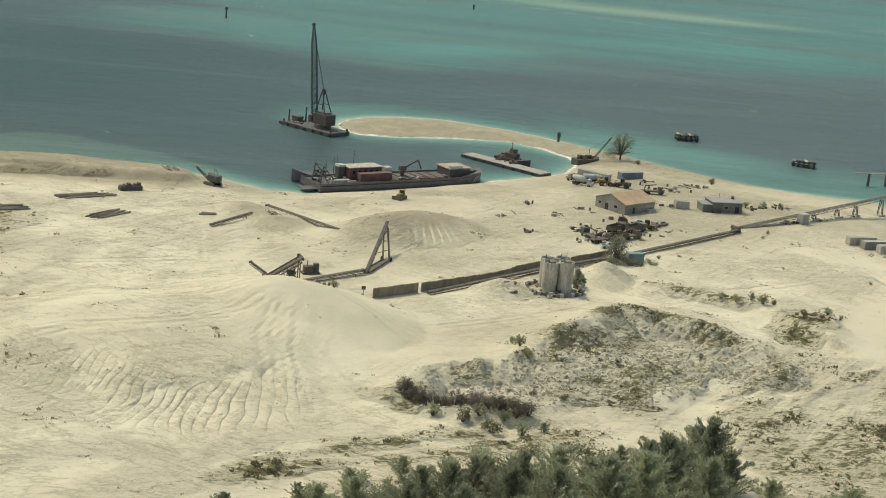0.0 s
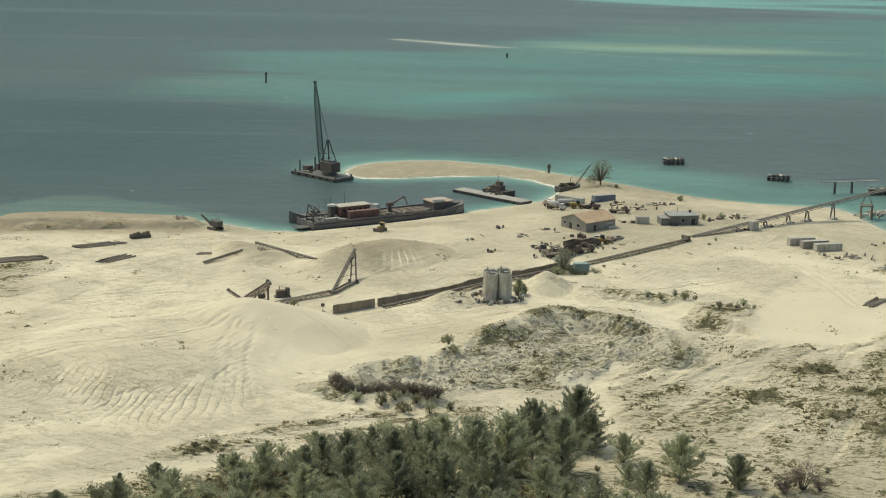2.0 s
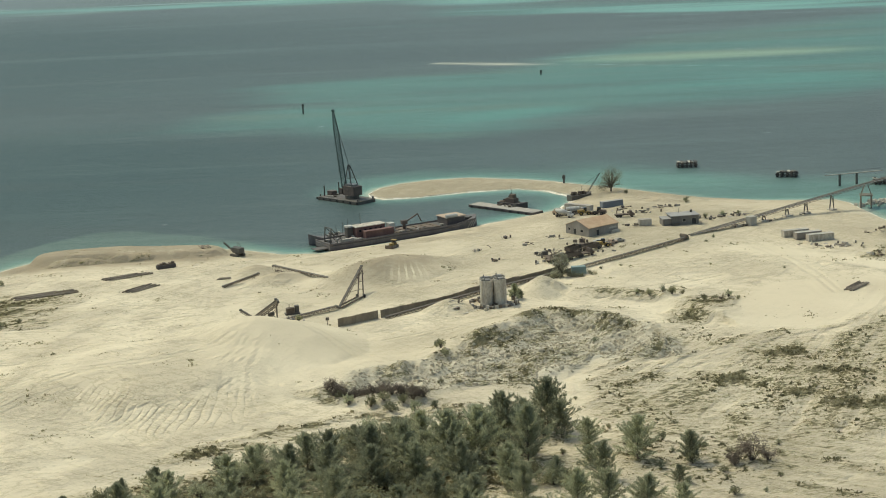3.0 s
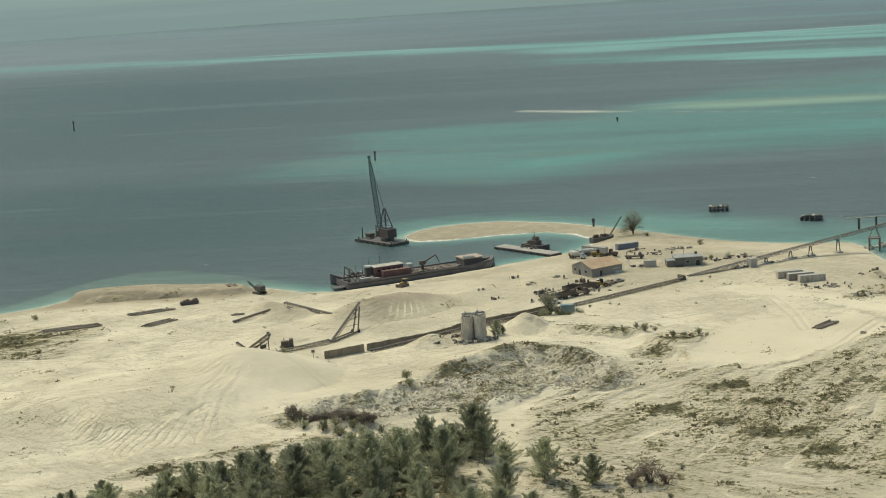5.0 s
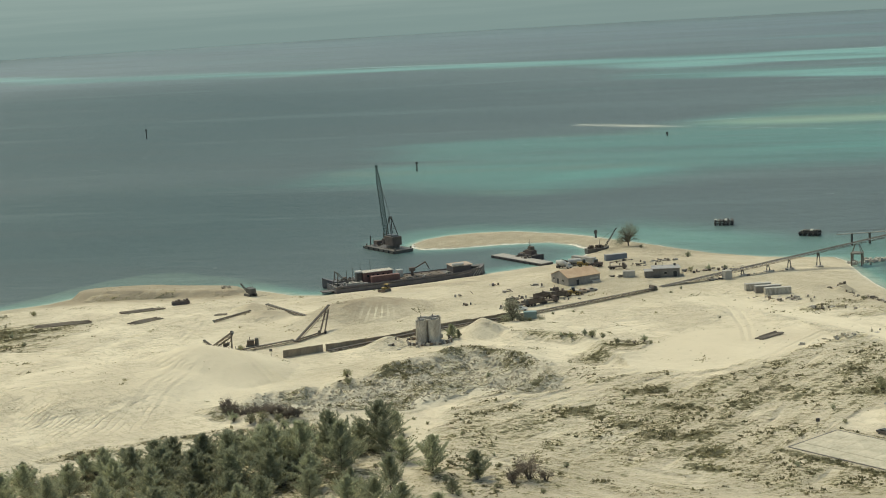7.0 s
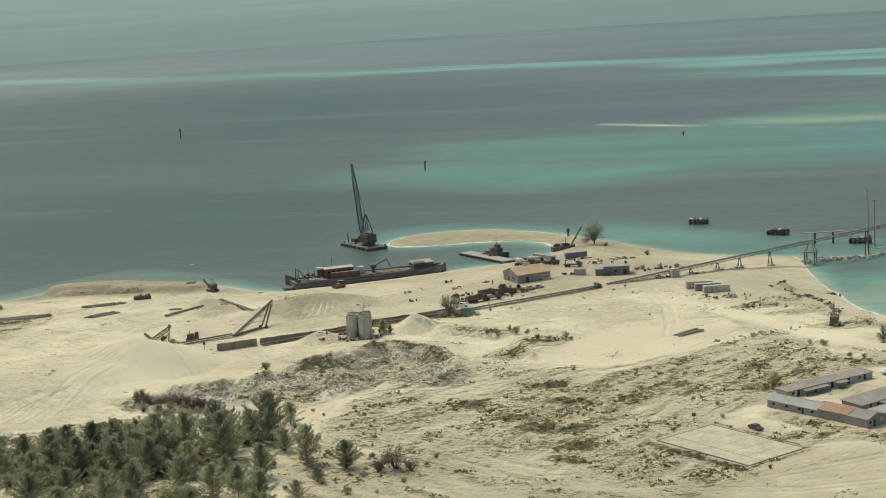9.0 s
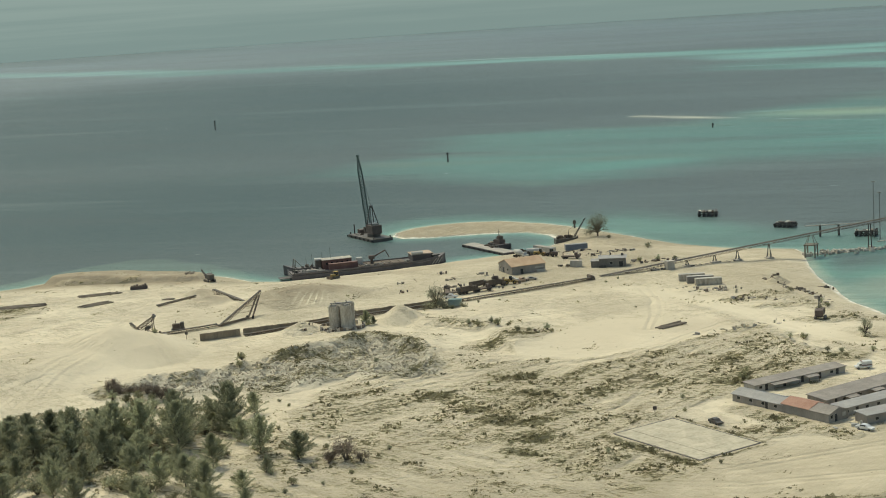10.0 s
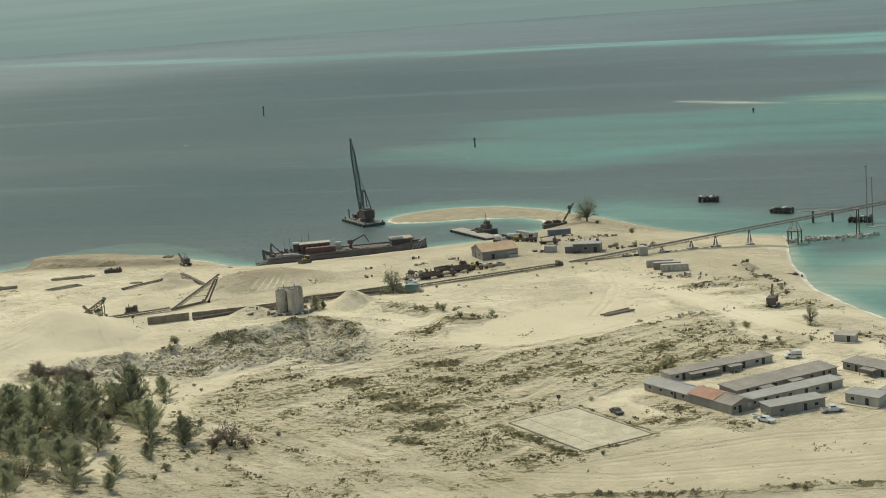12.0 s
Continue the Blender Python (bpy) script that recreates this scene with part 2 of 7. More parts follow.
SCARP = [(6, 72), (9, 85), (16, 94), (27, 100), (33, 112), (37, 126), (46, 138), (50, 147), (60, 150), (72, 143), (84, 134)]
DUG = np.array(SCARP + [(98, 114), (85, 107), (72, 103), (66, 90), (61, 82), (48, 82), (38, 75), (31, 64), (15, 60), (8, 63)], float)
RAMP = np.array([(-28, 120), (-12, 104), (-13, 70), (-20, 58), (-44, 56), (-70, 62), (-84, 82), (-72, 104), (-45, 120)], float)
FIELD = np.array([(72, 98), (100, 134), (128, 141), (140, 147), (156, 168), (172, 190), (188, 182), (204, 160), (190, 130), (182, 100), (172, 62), (200, 44), (190, 22), (124, -10), (92, 8), (84, 40)], float)
CLEAN = np.array([(104, 142), (114, 138), (130, 141), (138, 147), (153, 168), (166, 190), (150, 206), (114, 194), (108, 176)], float)


def furrows(x, y, size=4.2, seed=81):
    """Rows left by the blade of a grader, in three directions; with the shares of the second and third."""
    two = np.clip((54 - y - 0.2 * (x - 130)) / 12, 0, 1)
    three = np.clip((x - 116 - 0.2 * (y - 120)) / 14, 0, 1) * (1 - two)
    total = 0.0
    for turn, share in ((66, 1 - two - three), (-21, two), (77, three)):
        c, s = math.cos(radians(turn)), math.sin(radians(turn))
        total = total + share * grain((x * c + y * s) / 6.5, y * c - x * s, size, seed + turn, 3)
    return total, two, three


def ridge(x, y, size, seed, octaves=2):
    return 0.4 - np.abs(grain(x, y, size, seed, octaves))


def height(x, y):
    """The ground's height."""
    d = inland(x, y) + 1.6 * grain(x, y, 18, 3, 3)
    z = np.where(d < 0, np.maximum(0.16 * d, -2.5), 1.5 * (1 - np.exp(-np.maximum(d, 0) / 5.0)) + 1.3 * np.clip((d - 6) / 26, 0, 1) ** 1.2)
    land = np.clip(d / 20, 0, 1)
    z = z + land * (0.30 * grain(x, y, 34, 8, 3) + 0.10 * grain(x, y, 6, 9, 3))
    # sand bank along the west shore
    r, s, way = along(x, y, [(-144, 227), (-128, 232), (-96, 241)])
    r = r + 1.2 * grain(x, y, 7, 12, 3)
    z = z + 3.3 * np.clip(1 - np.maximum(r - 8.5, 0) / 4.0, 0, 1) * np.clip(1.25 - way / 80, 0.35, 1)
    # the great heap of dredged sand with its graded ramp, and the smaller heaps
    ramp = np.clip(0.5 + (inland(x, y, RAMP) + 2.5 * grain(x, y, 14, 14, 2)) / 30, 0, 1)
    z = z + np.maximum(cone(x, y, -27, 113, 8.9, 25, 1.2, 1.0, -10), 4.6 * ramp * ramp * (3 - 2 * ramp))
    z = z + cone(x, y, 45, 180.5, 4.8, 8.0)
    z = z + cone(x, y, 20, 157, 3.2, 8.0)
    z = z + cone(x, y, -10, 209, 5.4, 18, 1.25, 0.95, 60) + 1.3 * blob(x, y, 33.3, 161.3, 9)
    r, s, way = along(x, y, [(-10, 136.6), (0, 146.4), (20, 173)])
    z = z - 0.8 * np.exp(-((r / 4) ** 2))
    r, s, way = along(x, y, [(38, 194.5), (47, 204.5), (54, 203.5)])
    z = z - 1.7 * np.exp(-((r / 2.2) ** 2))
    z = z + cone(x, y, -22, 196, 3.0, 15) + cone(x, y, 153.5, 269.5, 2.6, 4.2)
    z = z + cone(x, y, -47, 195, 2.6, 9, 1.4, 0.8, 40) + cone(x, y, -60, 206, 2.6, 8)
    z = z + 1.3 * blob(x, y, -20, 240, 12, 8, 40)
    # the spit is low, with a ragged crest of dumped sand
    spit = np.clip((y - 345) / 15, 0, 1) * np.clip((34 - x) / 12, 0, 1)
    z = np.where(z > 0, z * (1 - 0.58 * spit), z)
    z = z + 0.35 * spit * np.clip(d / 4, 0, 1) * ridge(x, y, 5.0, 38, 3)
    z = z + (1.7 * np.clip(ridge(x, y, 11, 37, 3) + 0.05, 0, 1) + 0.5 * blob(x, y, -38, 388, 26, 6, 22)) * np.clip((d - 5) / 6, 0, 1) * (y > 335)
    # dug-over rubble ground under its scarp
    side = inland(x, y, DUG) + 1.5 * grain(x, y, 9, 20, 2)
    rub = rubble_map(x, y)
    r, s, way = along(x, y, SCARP)
    rim = np.exp(-((r / 9) ** 2)) * np.where(side > 0, 0, 1) + np.exp(-((r / 3.0) ** 2)) * np.where(side > 0, 1, 0)
    z = z + 2.2 * rim * (1 + 0.5 * grain(x, y, 8, 25, 2)) * np.clip((way - 20) / 30, 0.3, 1) - 2.3 * np.clip(side / 9, 0, 1) * np.clip(side / 9, 0.4, 1)
    face = np.clip(side / 1.5, 0, 1) * np.clip(1 - (r - 5) / 6, 0, 1)
    z = z + face * 2.6 * ridge(way + 0.4 * r, r * 0.2, 4.2, 27, 2)
    z = z + rub * (1.5 * grain(x, y, 15, 21, 2) + 2.6 * ridge(x, y, 8.5, 23, 2) + 0.8 * ridge(x, y, 3.4, 24, 2) - 0.2)
    for cx, cy, h, w in ((59, 109, 3.0, 8), (68, 118, 2.2, 7), (50, 118, 1.8, 7), (76, 124, 1.6, 6), (44, 104, 1.4, 6), (30, 82, 1.6, 6), (20, 76, 1.4, 5), (44, 90, 1.3, 5), (84, 116, 1.2, 5)):
        z = z + cone(x, y, cx, cy, h, w, 1.3, 0.9, 40)
    r, s, way = along(x, y, [(7, 67), (18, 63), (33, 64)])
    z = z + 1.2 * np.exp(-((r / np.where(s < 0, 2.5, 7)) ** 2)) * (1 + 0.5 * grain(x, y, 5, 29, 3))
    z = z - 1.8 * blob(x, y, 57, 87, 7.5, 2.8, 20) + 1.5 * blob(x, y, 56, 93, 9, 3.0, 20)
    # furrows and hummocks of the overgrown field, and the low bank beyond it
    rows = furrows(x, y)[0]
    worked = np.clip(0.6 + inland(x, y, FIELD) / 14, 0, 1) * (1 - np.clip(0.3 + inland(x, y, CLEAN) / 5, 0, 1))
    z = z + worked * (0.65 * rows + 0.40 * ridge(x, y, 6.0, 33, 3))
    r, s, way = along(x, y, [(56, 178), (70, 176), (84, 172), (92, 165), (101, 152)])
    z = z + 1.3 * np.exp(-((r / np.where(s < 0, 3.0, 10)) ** 2)) * (1 + 0.7 * grain(x, y, 6, 35, 3)) - 0.7 * np.exp(-(((r - 7) / 5) ** 2)) * (s < 0)
    r, s, way = along(x, y, [(205, 20), (242, 35), (253, 44), (268, 51), (300, 62)])
    z = z + 0.9 * np.exp(-((r / 2.6) ** 2)) * (1 + 0.6 * grain(x, y, 5, 36, 2))
    r, s, way = along(x, y, LANE)
    z = z - 0.25 * np.exp(-((r / 2.5) ** 2))
    u, v = (x - 189.3) * 0.879 - (y - 69) * 0.477, (x - 189.3) * 0.477 + (y - 69) * 0.879
    flat = np.clip((17.5 - np.abs(u)) / 1.5, 0, 1) * np.clip((11.5 - np.abs(v)) / 1.5, 0, 1)
    scr = scrub_map(x, y)
    z = z + np.clip(1.3 * scr, 0, 1) * (1 - rub) * 0.55 * ridge(x, y, 3.0, 34, 2)
    z = np.where(d > 8, np.maximum(z, 0.7 + 0.3 * (z - 0.7)), z)
    return np.where(d > 8, np.maximum(z, 0.35), z) * (1 - flat) + 2.75 * flat


def rubble_map(x, y):
    return np.clip(0.45 + inland(x, y, DUG) / 5 + 0.3 * grain(x, y, 8, 19, 2), 0, 1)


def scrub_map(x, y):
    """How overgrown the ground is, from 0 to about 1.3."""
    rows = furrows(x, y)[0]
    m = 0.50 * np.clip(0.55 + (inland(x, y, FIELD) + 5 * grain(x, y, 16, 72, 3)) / 12, 0, 1)
    m = np.maximum(m, 0.8 * rubble_map(x, y) * np.clip(0.55 + 1.3 * grain(x, y, 9, 74, 3), 0, 1.2))
    for cx, cy, rx, ry, turn, a in (
        (123, 115, 11, 5, 20, 1.3), (111, 89, 14, 6, -25, 1.25), (133, 99, 17, 4.5, 10, 1.15), (141, 72, 13, 8, 10, 1.3), (151, 58, 12, 6, 15, 1.15),
        (155, 47, 9, 4, 10, 1.2), (128, 79, 10, 5, 20, 1.0), (104, 63, 10, 4, 15, 0.8), (93, 152, 6, 9, 0, 1.0), (98, 166, 9, 7, 60, 0.9), (70, 176, 15, 4, -18, 0.9),
        (160, 118, 18, 12, 60, 0.85), (150, 104, 16, 10, 40, 0.85), (174, 150, 20, 8, 70, 0.8), (186, 124, 14, 9, 40, 0.9), (205, 80, 22, 6, 25, 0.7),
        (50, 10, 36, 17, 15, 1.2), (12, 8, 34, 11, 40, 1.35), (-18, -12, 24, 10, 30, 1.2), (40, 32, 26, 10, 20, 1.2), (24, 50, 24, 8, 35, 1.1), (1, 34, 32, 4.5, 46, 1.1), (104, 22, 20, 14, 20, 0.4), (100, -6, 24, 14, 0, 0.5),
        (20, 68, 15, 4, 0, 1.3), (48, 143, 6, 4, 55, 1.3), (60, 149, 9, 3, -10, 1.3), (38, 124, 6, 3, 70, 1.1), (74, 140, 8, 3, -40, 1.1), (-130, 152, 24, 18, 20, 1.05), (-165, 175, 14, 14, 0, 0.7), (-118, 132, 18, 8, 20, 0.8), (-122, 222, 26, 2.5, 20, 0.45), (205, 92, 18, 4, -27, 0.8), (222, 84, 10, 4, -27, 0.6), (-140, 95, 40, 20, 0, 0.3),
        (152, 236, 15, 5, 40, 0.9), (166, 228, 13, 5, 40, 0.7), (176, 236, 5, 14, 40, 0.6), (190, 214, 18, 7, 40, 0.6), (220, 176, 16, 7, 0, 0.9), (248, 160, 22, 8, 0, 0.9),
        (205, 186, 9, 5, 40, 0.9), (160, 250, 7, 5, 40, 0.6), (84, 300, 5, 3, 40, 0.5), (196, 160, 10, 4, 20, 0.9), (110, -40, 90, 30, 40, 0.7),
    ):
        m = np.maximum(m, a * blob(x, y, cx, cy, rx, ry, turn))
    m = m * np.clip(1.0 + 0.75 * rows + 0.45 * grain(x, y, 20, 73, 3), 0.1, 1.6)
    r, s, way = along(x, y, [(138, 146), (153, 168), (166, 190), (172, 196)])
    m = np.maximum(m, 0.8 * np.exp(-((r / 5) ** 2)) * np.clip(0.7 + grain(x, y, 6, 75, 2), 0.1, 1.2))
    r, s, way = along(x, y, [(159, 126), (174, 122), (184, 130), (192, 148), (206, 162)])
    m = np.maximum(m, 0.9 * np.exp(-((r / 6) ** 2)) * np.clip(0.75 + grain(x, y, 9, 77, 2), 0.1, 1.2))
    r, s, way = along(x, y, [(205, 20), (242, 35), (253, 44), (268, 51), (300, 62)])
    m = np.maximum(m, 1.1 * np.exp(-((r / 2.2) ** 2)) * np.clip(0.9 + grain(x, y, 6, 78, 2), 0.2, 1.2))
    m = m * (1 - 0.97 * np.clip(0.4 + (inland(x, y, CLEAN) + 1.5 * grain(x, y, 6, 79, 2)) / 4, 0, 1))
    for line, w in ((LANE, 2.6), ([(129, 116), (132, 130), (141, 142), (147, 158)], 3.0)):
        r, s, way = along(x, y, line)
        m = m * (1 - 0.62 * np.exp(-(((r + 1.6 * grain(x, y, 6, 76, 2)) / w) ** 4)))
    for a, b, w in (((169.2, 64.8), (197.8, 49.4), 2.4), ((199.6, 51.6), (209.2, 69.2), 0.6), ((180.4, 86.6), (208.8, 71.2), 0.6)):
        r, s, way = along(x, y, [a, b])
        m = np.maximum(m, 1.25 * np.exp(-((r / w) ** 2)))
    return m


def steps(*spans):
    """Grid lines: (from, to, spacing) one after another."""
    out = []
    for a, b, s in spans:
        out.append(np.arange(a, b - s * 0.25, s))
    return np.concatenate([*out, [spans[-1][1]]])


def sheet(name, xs, ys, zs, fields, mat):
    """A grid of points as one mesh, with named numbers at its points."""
    nx, ny = len(xs), len(ys)
    gx, gy = np.meshgrid(xs, ys)
    co = np.stack([gx, gy, zs], -1).reshape(-1, 3).astype(np.float32)
    q = (np.arange(ny - 1)[:, None] * nx + np.arange(nx - 1)[None]).ravel()
    faces = np.stack([q, q + 1, q + nx + 1, q + nx], -1).astype(np.int32)
    me = bpy.data.meshes.new(name)
    me.vertices.add(len(co))
    me.vertices.foreach_set("co", co.ravel())
    me.loops.add(faces.size)
    me.loops.foreach_set("vertex_index", faces.ravel())
    me.polygons.add(len(faces))
    me.polygons.foreach_set("loop_start", np.arange(0, faces.size, 4, dtype=np.int32))
    me.polygons.foreach_set("use_smooth", np.ones(len(faces), bool))
    me.update(calc_edges=True)
    for key, values in fields.items():
        at = me.attributes.new(key, "FLOAT", "POINT")
        at.data.foreach_set("value", np.asarray(values, np.float32).ravel())
    me.materials.append(mat)
    return new(name, me)


class Nodes:
    """Short hand for wiring a material."""

    def __init__(self, name):
        self.mat = bpy.data.materials.new(name)
        self.mat.use_nodes = True
        self.nt = self.mat.node_tree
        self.out = self.nt.nodes["Principled BSDF"]

    def put(self, socket, value):
        if hasattr(value, "is_linked"):
            self.nt.links.new(value, socket)
        else:
            socket.default_value = value

    def field(self, name):
        n = self.nt.nodes.new("ShaderNodeAttribute")
        n.attribute_name = name
        return n.outputs["Fac"]

    def place(self, scale=(1, 1, 1), turn=0.0):
        c, m = self.nt.nodes.new("ShaderNodeTexCoord"), self.nt.nodes.new("ShaderNodeMapping")
        m.vector_type = "TEXTURE"
        m.inputs["Scale"].default_value, m.inputs["Rotation"].default_value = tuple(1 / q for q in scale), (0, 0, radians(turn))
        self.nt.links.new(c.outputs["Object"], m.inputs[0])
        return m.outputs[0]

    def noise(self, scale, detail=4, vector=None, rough=0.6):
        n = self.nt.nodes.new("ShaderNodeTexNoise")
        n.inputs["Scale"].default_value, n.inputs["Detail"].default_value, n.inputs["Roughness"].default_value = scale, detail, rough
        self.put(n.inputs["Vector"], vector or self.place())
        return n.outputs[0]

    def math(self, op, a, b=0.0):
        n = self.nt.nodes.new("ShaderNodeMath")
        n.operation = op
        self.put(n.inputs[0], a), self.put(n.inputs[1], b)
        return n.outputs[0]

    def ramp(self, value, a, b, lo=0.0, hi=1.0):
        n = self.nt.nodes.new("ShaderNodeMapRange")
        n.interpolation_type = "SMOOTHSTEP"
        for k, v in enumerate((value, a, b, lo, hi)):
            self.put(n.inputs[k], v)
        return n.outputs[0]

    def blend(self, fac, one, two):
        n = self.nt.nodes.new("ShaderNodeMix")
        n.data_type = "RGBA"
        self.put(n.inputs["Factor"], fac)
        self.put(n.inputs[6], (*one, 1) if isinstance(one, tuple) else one)
        self.put(n.inputs[7], (*two, 1) if isinstance(two, tuple) else two)
        return n.outputs[2]

    def bump(self, value, strength, distance, normal=None):
        n = self.nt.nodes.new("ShaderNodeBump")
        n.inputs["Strength"].default_value, n.inputs["Distance"].default_value = strength, distance
        self.put(n.inputs["Height"], value)
        if normal:
            self.put(n.inputs["Normal"], normal)
        return n.outputs[0]


def ground_material():
    k = Nodes("coral_sand")
    scrub, rough = k.field("scrub"), k.ramp(k.field("scrub"), 0.04, 0.45)
    sand = k.blend(k.ramp(k.noise(0.02, 5), 0.35, 0.65), (0.61, 0.527, 0.382), (0.70, 0.612, 0.450))
    sand = k.blend(k.ramp(k.noise(0.16, 7, rough=0.7), 0.45, 0.72, 0.0, 0.35), sand, (0.50, 0.435, 0.305))
    for turn, size in ((18, 0.10), (48, 0.12), (-30, 0.09)):
        line = k.math("ABSOLUTE", k.math("SUBTRACT", k.noise(size, 5, k.place((0.42, 1.2, 1), turn), 0.66), 0.5))
        here = k.ramp(k.noise(0.022, 4, k.place((1, 1, 1), turn)), 0.44, 0.56)
        sand = k.blend(k.math("MULTIPLY", k.math("MULTIPLY", k.ramp(line, 0.005, 0.022, 0.55, 0.0), here), k.math("SUBTRACT", 1.0, k.field("swept"))), sand, (0.42, 0.36, 0.245))
    # rows of the grader in three directions
    two, three = k.field("second"), k.field("third")
    one = k.math("SUBTRACT", k.math("SUBTRACT", 1.0, two), three)
    streaks = k.math("MULTIPLY", k.noise(0.30, 6, k.place((0.14, 1.5, 1), 66), 0.7), one)
    streaks = k.math("ADD", streaks, k.math("MULTIPLY", k.noise(0.32, 6, k.place((0.14, 1.5, 1), -21), 0.7), two))
    streaks = k.math("ADD", streaks, k.math("MULTIPLY", k.noise(0.30, 6, k.place((0.14, 1.5, 1), 77), 0.7), three))
    scuffed = k.ramp(k.noise(0.035, 4), 0.42, 0.60, 0.15, 0.75)
    worn = k.math("MAXIMUM", k.math("MAXIMUM", rough, scuffed), k.field("trodden"))
    worn = k.math("MULTIPLY", worn, k.math("SUBTRACT", 1.0, k.math("MULTIPLY", k.field("swept"), 0.8)))
    sand = k.blend(k.math("MULTIPLY", k.field("trodden"), k.ramp(k.noise(0.09, 5), 0.36, 0.60, 0.35, 0.95)), sand, (0.47, 0.405, 0.285))
    crumbs = k.noise(0.62, 7, k.place((0.5, 1.3, 1), 24), 0.72)
    lumps = k.noise(0.22, 7, k.place((0.55, 1.3, 1), 28), 0.70)
    sand = k.blend(k.math("MULTIPLY", k.ramp(streaks, 0.56, 0.58, 0.0, 0.5), worn), sand, (0.45, 0.38, 0.26))
    sand = k.blend(k.math("MULTIPLY", k.ramp(crumbs, 0.57, 0.59, 0.0, 0.5), worn), sand, (0.36, 0.30, 0.195))
    bits = k.noise(1.7, 5, k.place((0.6, 1.2, 1), 24), 0.65)
    sand = k.blend(k.math("MULTIPLY", k.ramp(bits, 0.58, 0.61, 0.0, 0.6), worn), sand, (0.33, 0.275, 0.18))
    damp = k.math("MULTIPLY", k.field("damp"), k.ramp(k.noise(0.15, 5), 0.25, 0.6, 0.5, 1.0))
    sand = k.blend(damp, sand, (0.375, 0.31, 0.215))
    fresh = k.math("MULTIPLY", k.field("stripes"), k.ramp(k.math("ADD", k.math("SINE", k.field("phase")), k.math("MULTIPLY", k.math("SUBTRACT", k.noise(0.2, 4), 0.5), 3.0)), 0.2, 0.7, 0.0, 0.9))
    sand = k.blend(fresh, sand, (0.70, 0.635, 0.46))
    # grey broken coral in the dug ground
    grit = k.ramp(k.math("ADD", k.math("MULTIPLY", crumbs, 0.5), k.math("MULTIPLY", lumps, 0.5)), 0.42, 0.60)
    coral = k.blend(grit, (0.62, 0.56, 0.425), (0.42, 0.37, 0.275))
    sand = k.blend(k.math("MULTIPLY", k.field("rubble"), 0.85), sand, coral)
    # dry growth in crisp clumps, thicker where the ground is overgrown
    mass = k.math("ADD", k.math("MULTIPLY", crumbs, 0.48), k.math("MULTIPLY", lumps, 0.27))
    mass = k.math("ADD", mass, k.math("MULTIPLY", bits, 0.25))
    mass = k.math("ADD", mass, k.math("MULTIPLY", k.math("SUBTRACT", streaks, 0.5), 0.28))
    edge = k.math("SUBTRACT", 0.598, k.math("MULTIPLY", scrub, 0.135))
    over = k.math("SUBTRACT", mass, edge)
    dull = k.blend(k.ramp(k.noise(0.06, 4), 0.4, 0.62), (0.40, 0.355, 0.185), (0.46, 0.39, 0.23))
    sand = k.blend(k.math("MULTIPLY", k.ramp(over, -0.045, -0.008, 0.0, 0.42), rough), sand, dull)
    green = k.blend(k.ramp(k.noise(0.07, 5), 0.42, 0.60), (0.215, 0.195, 0.105), (0.27, 0.225, 0.135))
    green = k.blend(k.ramp(over, 0.03, 0.055, 0.0, 0.85), green, (0.140, 0.128, 0.075))
    sand = k.blend(k.math("MULTIPLY", k.ramp(over, 0.0, 0.014, 0.0, 0.93), rough), sand, green)
    foam = k.ramp(k.field("shore"), 0.0, 1.0)
    foam = k.math("MULTIPLY", foam, k.ramp(k.noise(0.25, 5), 0.42, 0.58, 0.25, 1.0))
    sand = k.blend(foam, sand, (0.84, 0.82, 0.74))
    k.put(k.out.inputs["Base Color"], sand)
    k.out.inputs["Roughness"].default_value = 0.95
    k.out.inputs["Specular IOR Level"].default_value = 0.15
    worked = k.ramp(k.noise(0.13, 5), 0.38, 0.56, 0.1, 1.0)
    groove = k.math("POWER", k.math("ABSOLUTE", k.math("SINE", k.math("MULTIPLY", k.field("phase"), 0.5))), 0.4)
    ripple = k.math("MULTIPLY", k.math("MULTIPLY", groove, k.field("tracks")), worked)
    n = k.bump(ripple, 0.9, 0.60)
    n = k.bump(k.field("ruts"), 0.9, 0.34, n)
    n = k.bump(k.math("MULTIPLY", streaks, worn), 0.8, 1.8, n)
    n = k.bump(k.math("MULTIPLY", crumbs, worn), 0.8, 1.0, n)
    n = k.bump(k.math("MULTIPLY", lumps, k.field("rubble")), 0.8, 1.4, n)
    n = k.bump(k.math("MULTIPLY", bits, worn), 0.7, 0.5, n)
    n = k.bump(k.noise(0.7, 7, rough=0.75), 0.4, 0.22, n)
    n = k.bump(k.noise(6.0, 4), 0.4, 0.05, n)
    k.put(k.out.inputs["Normal"], n)
    return k.mat


GRID = []


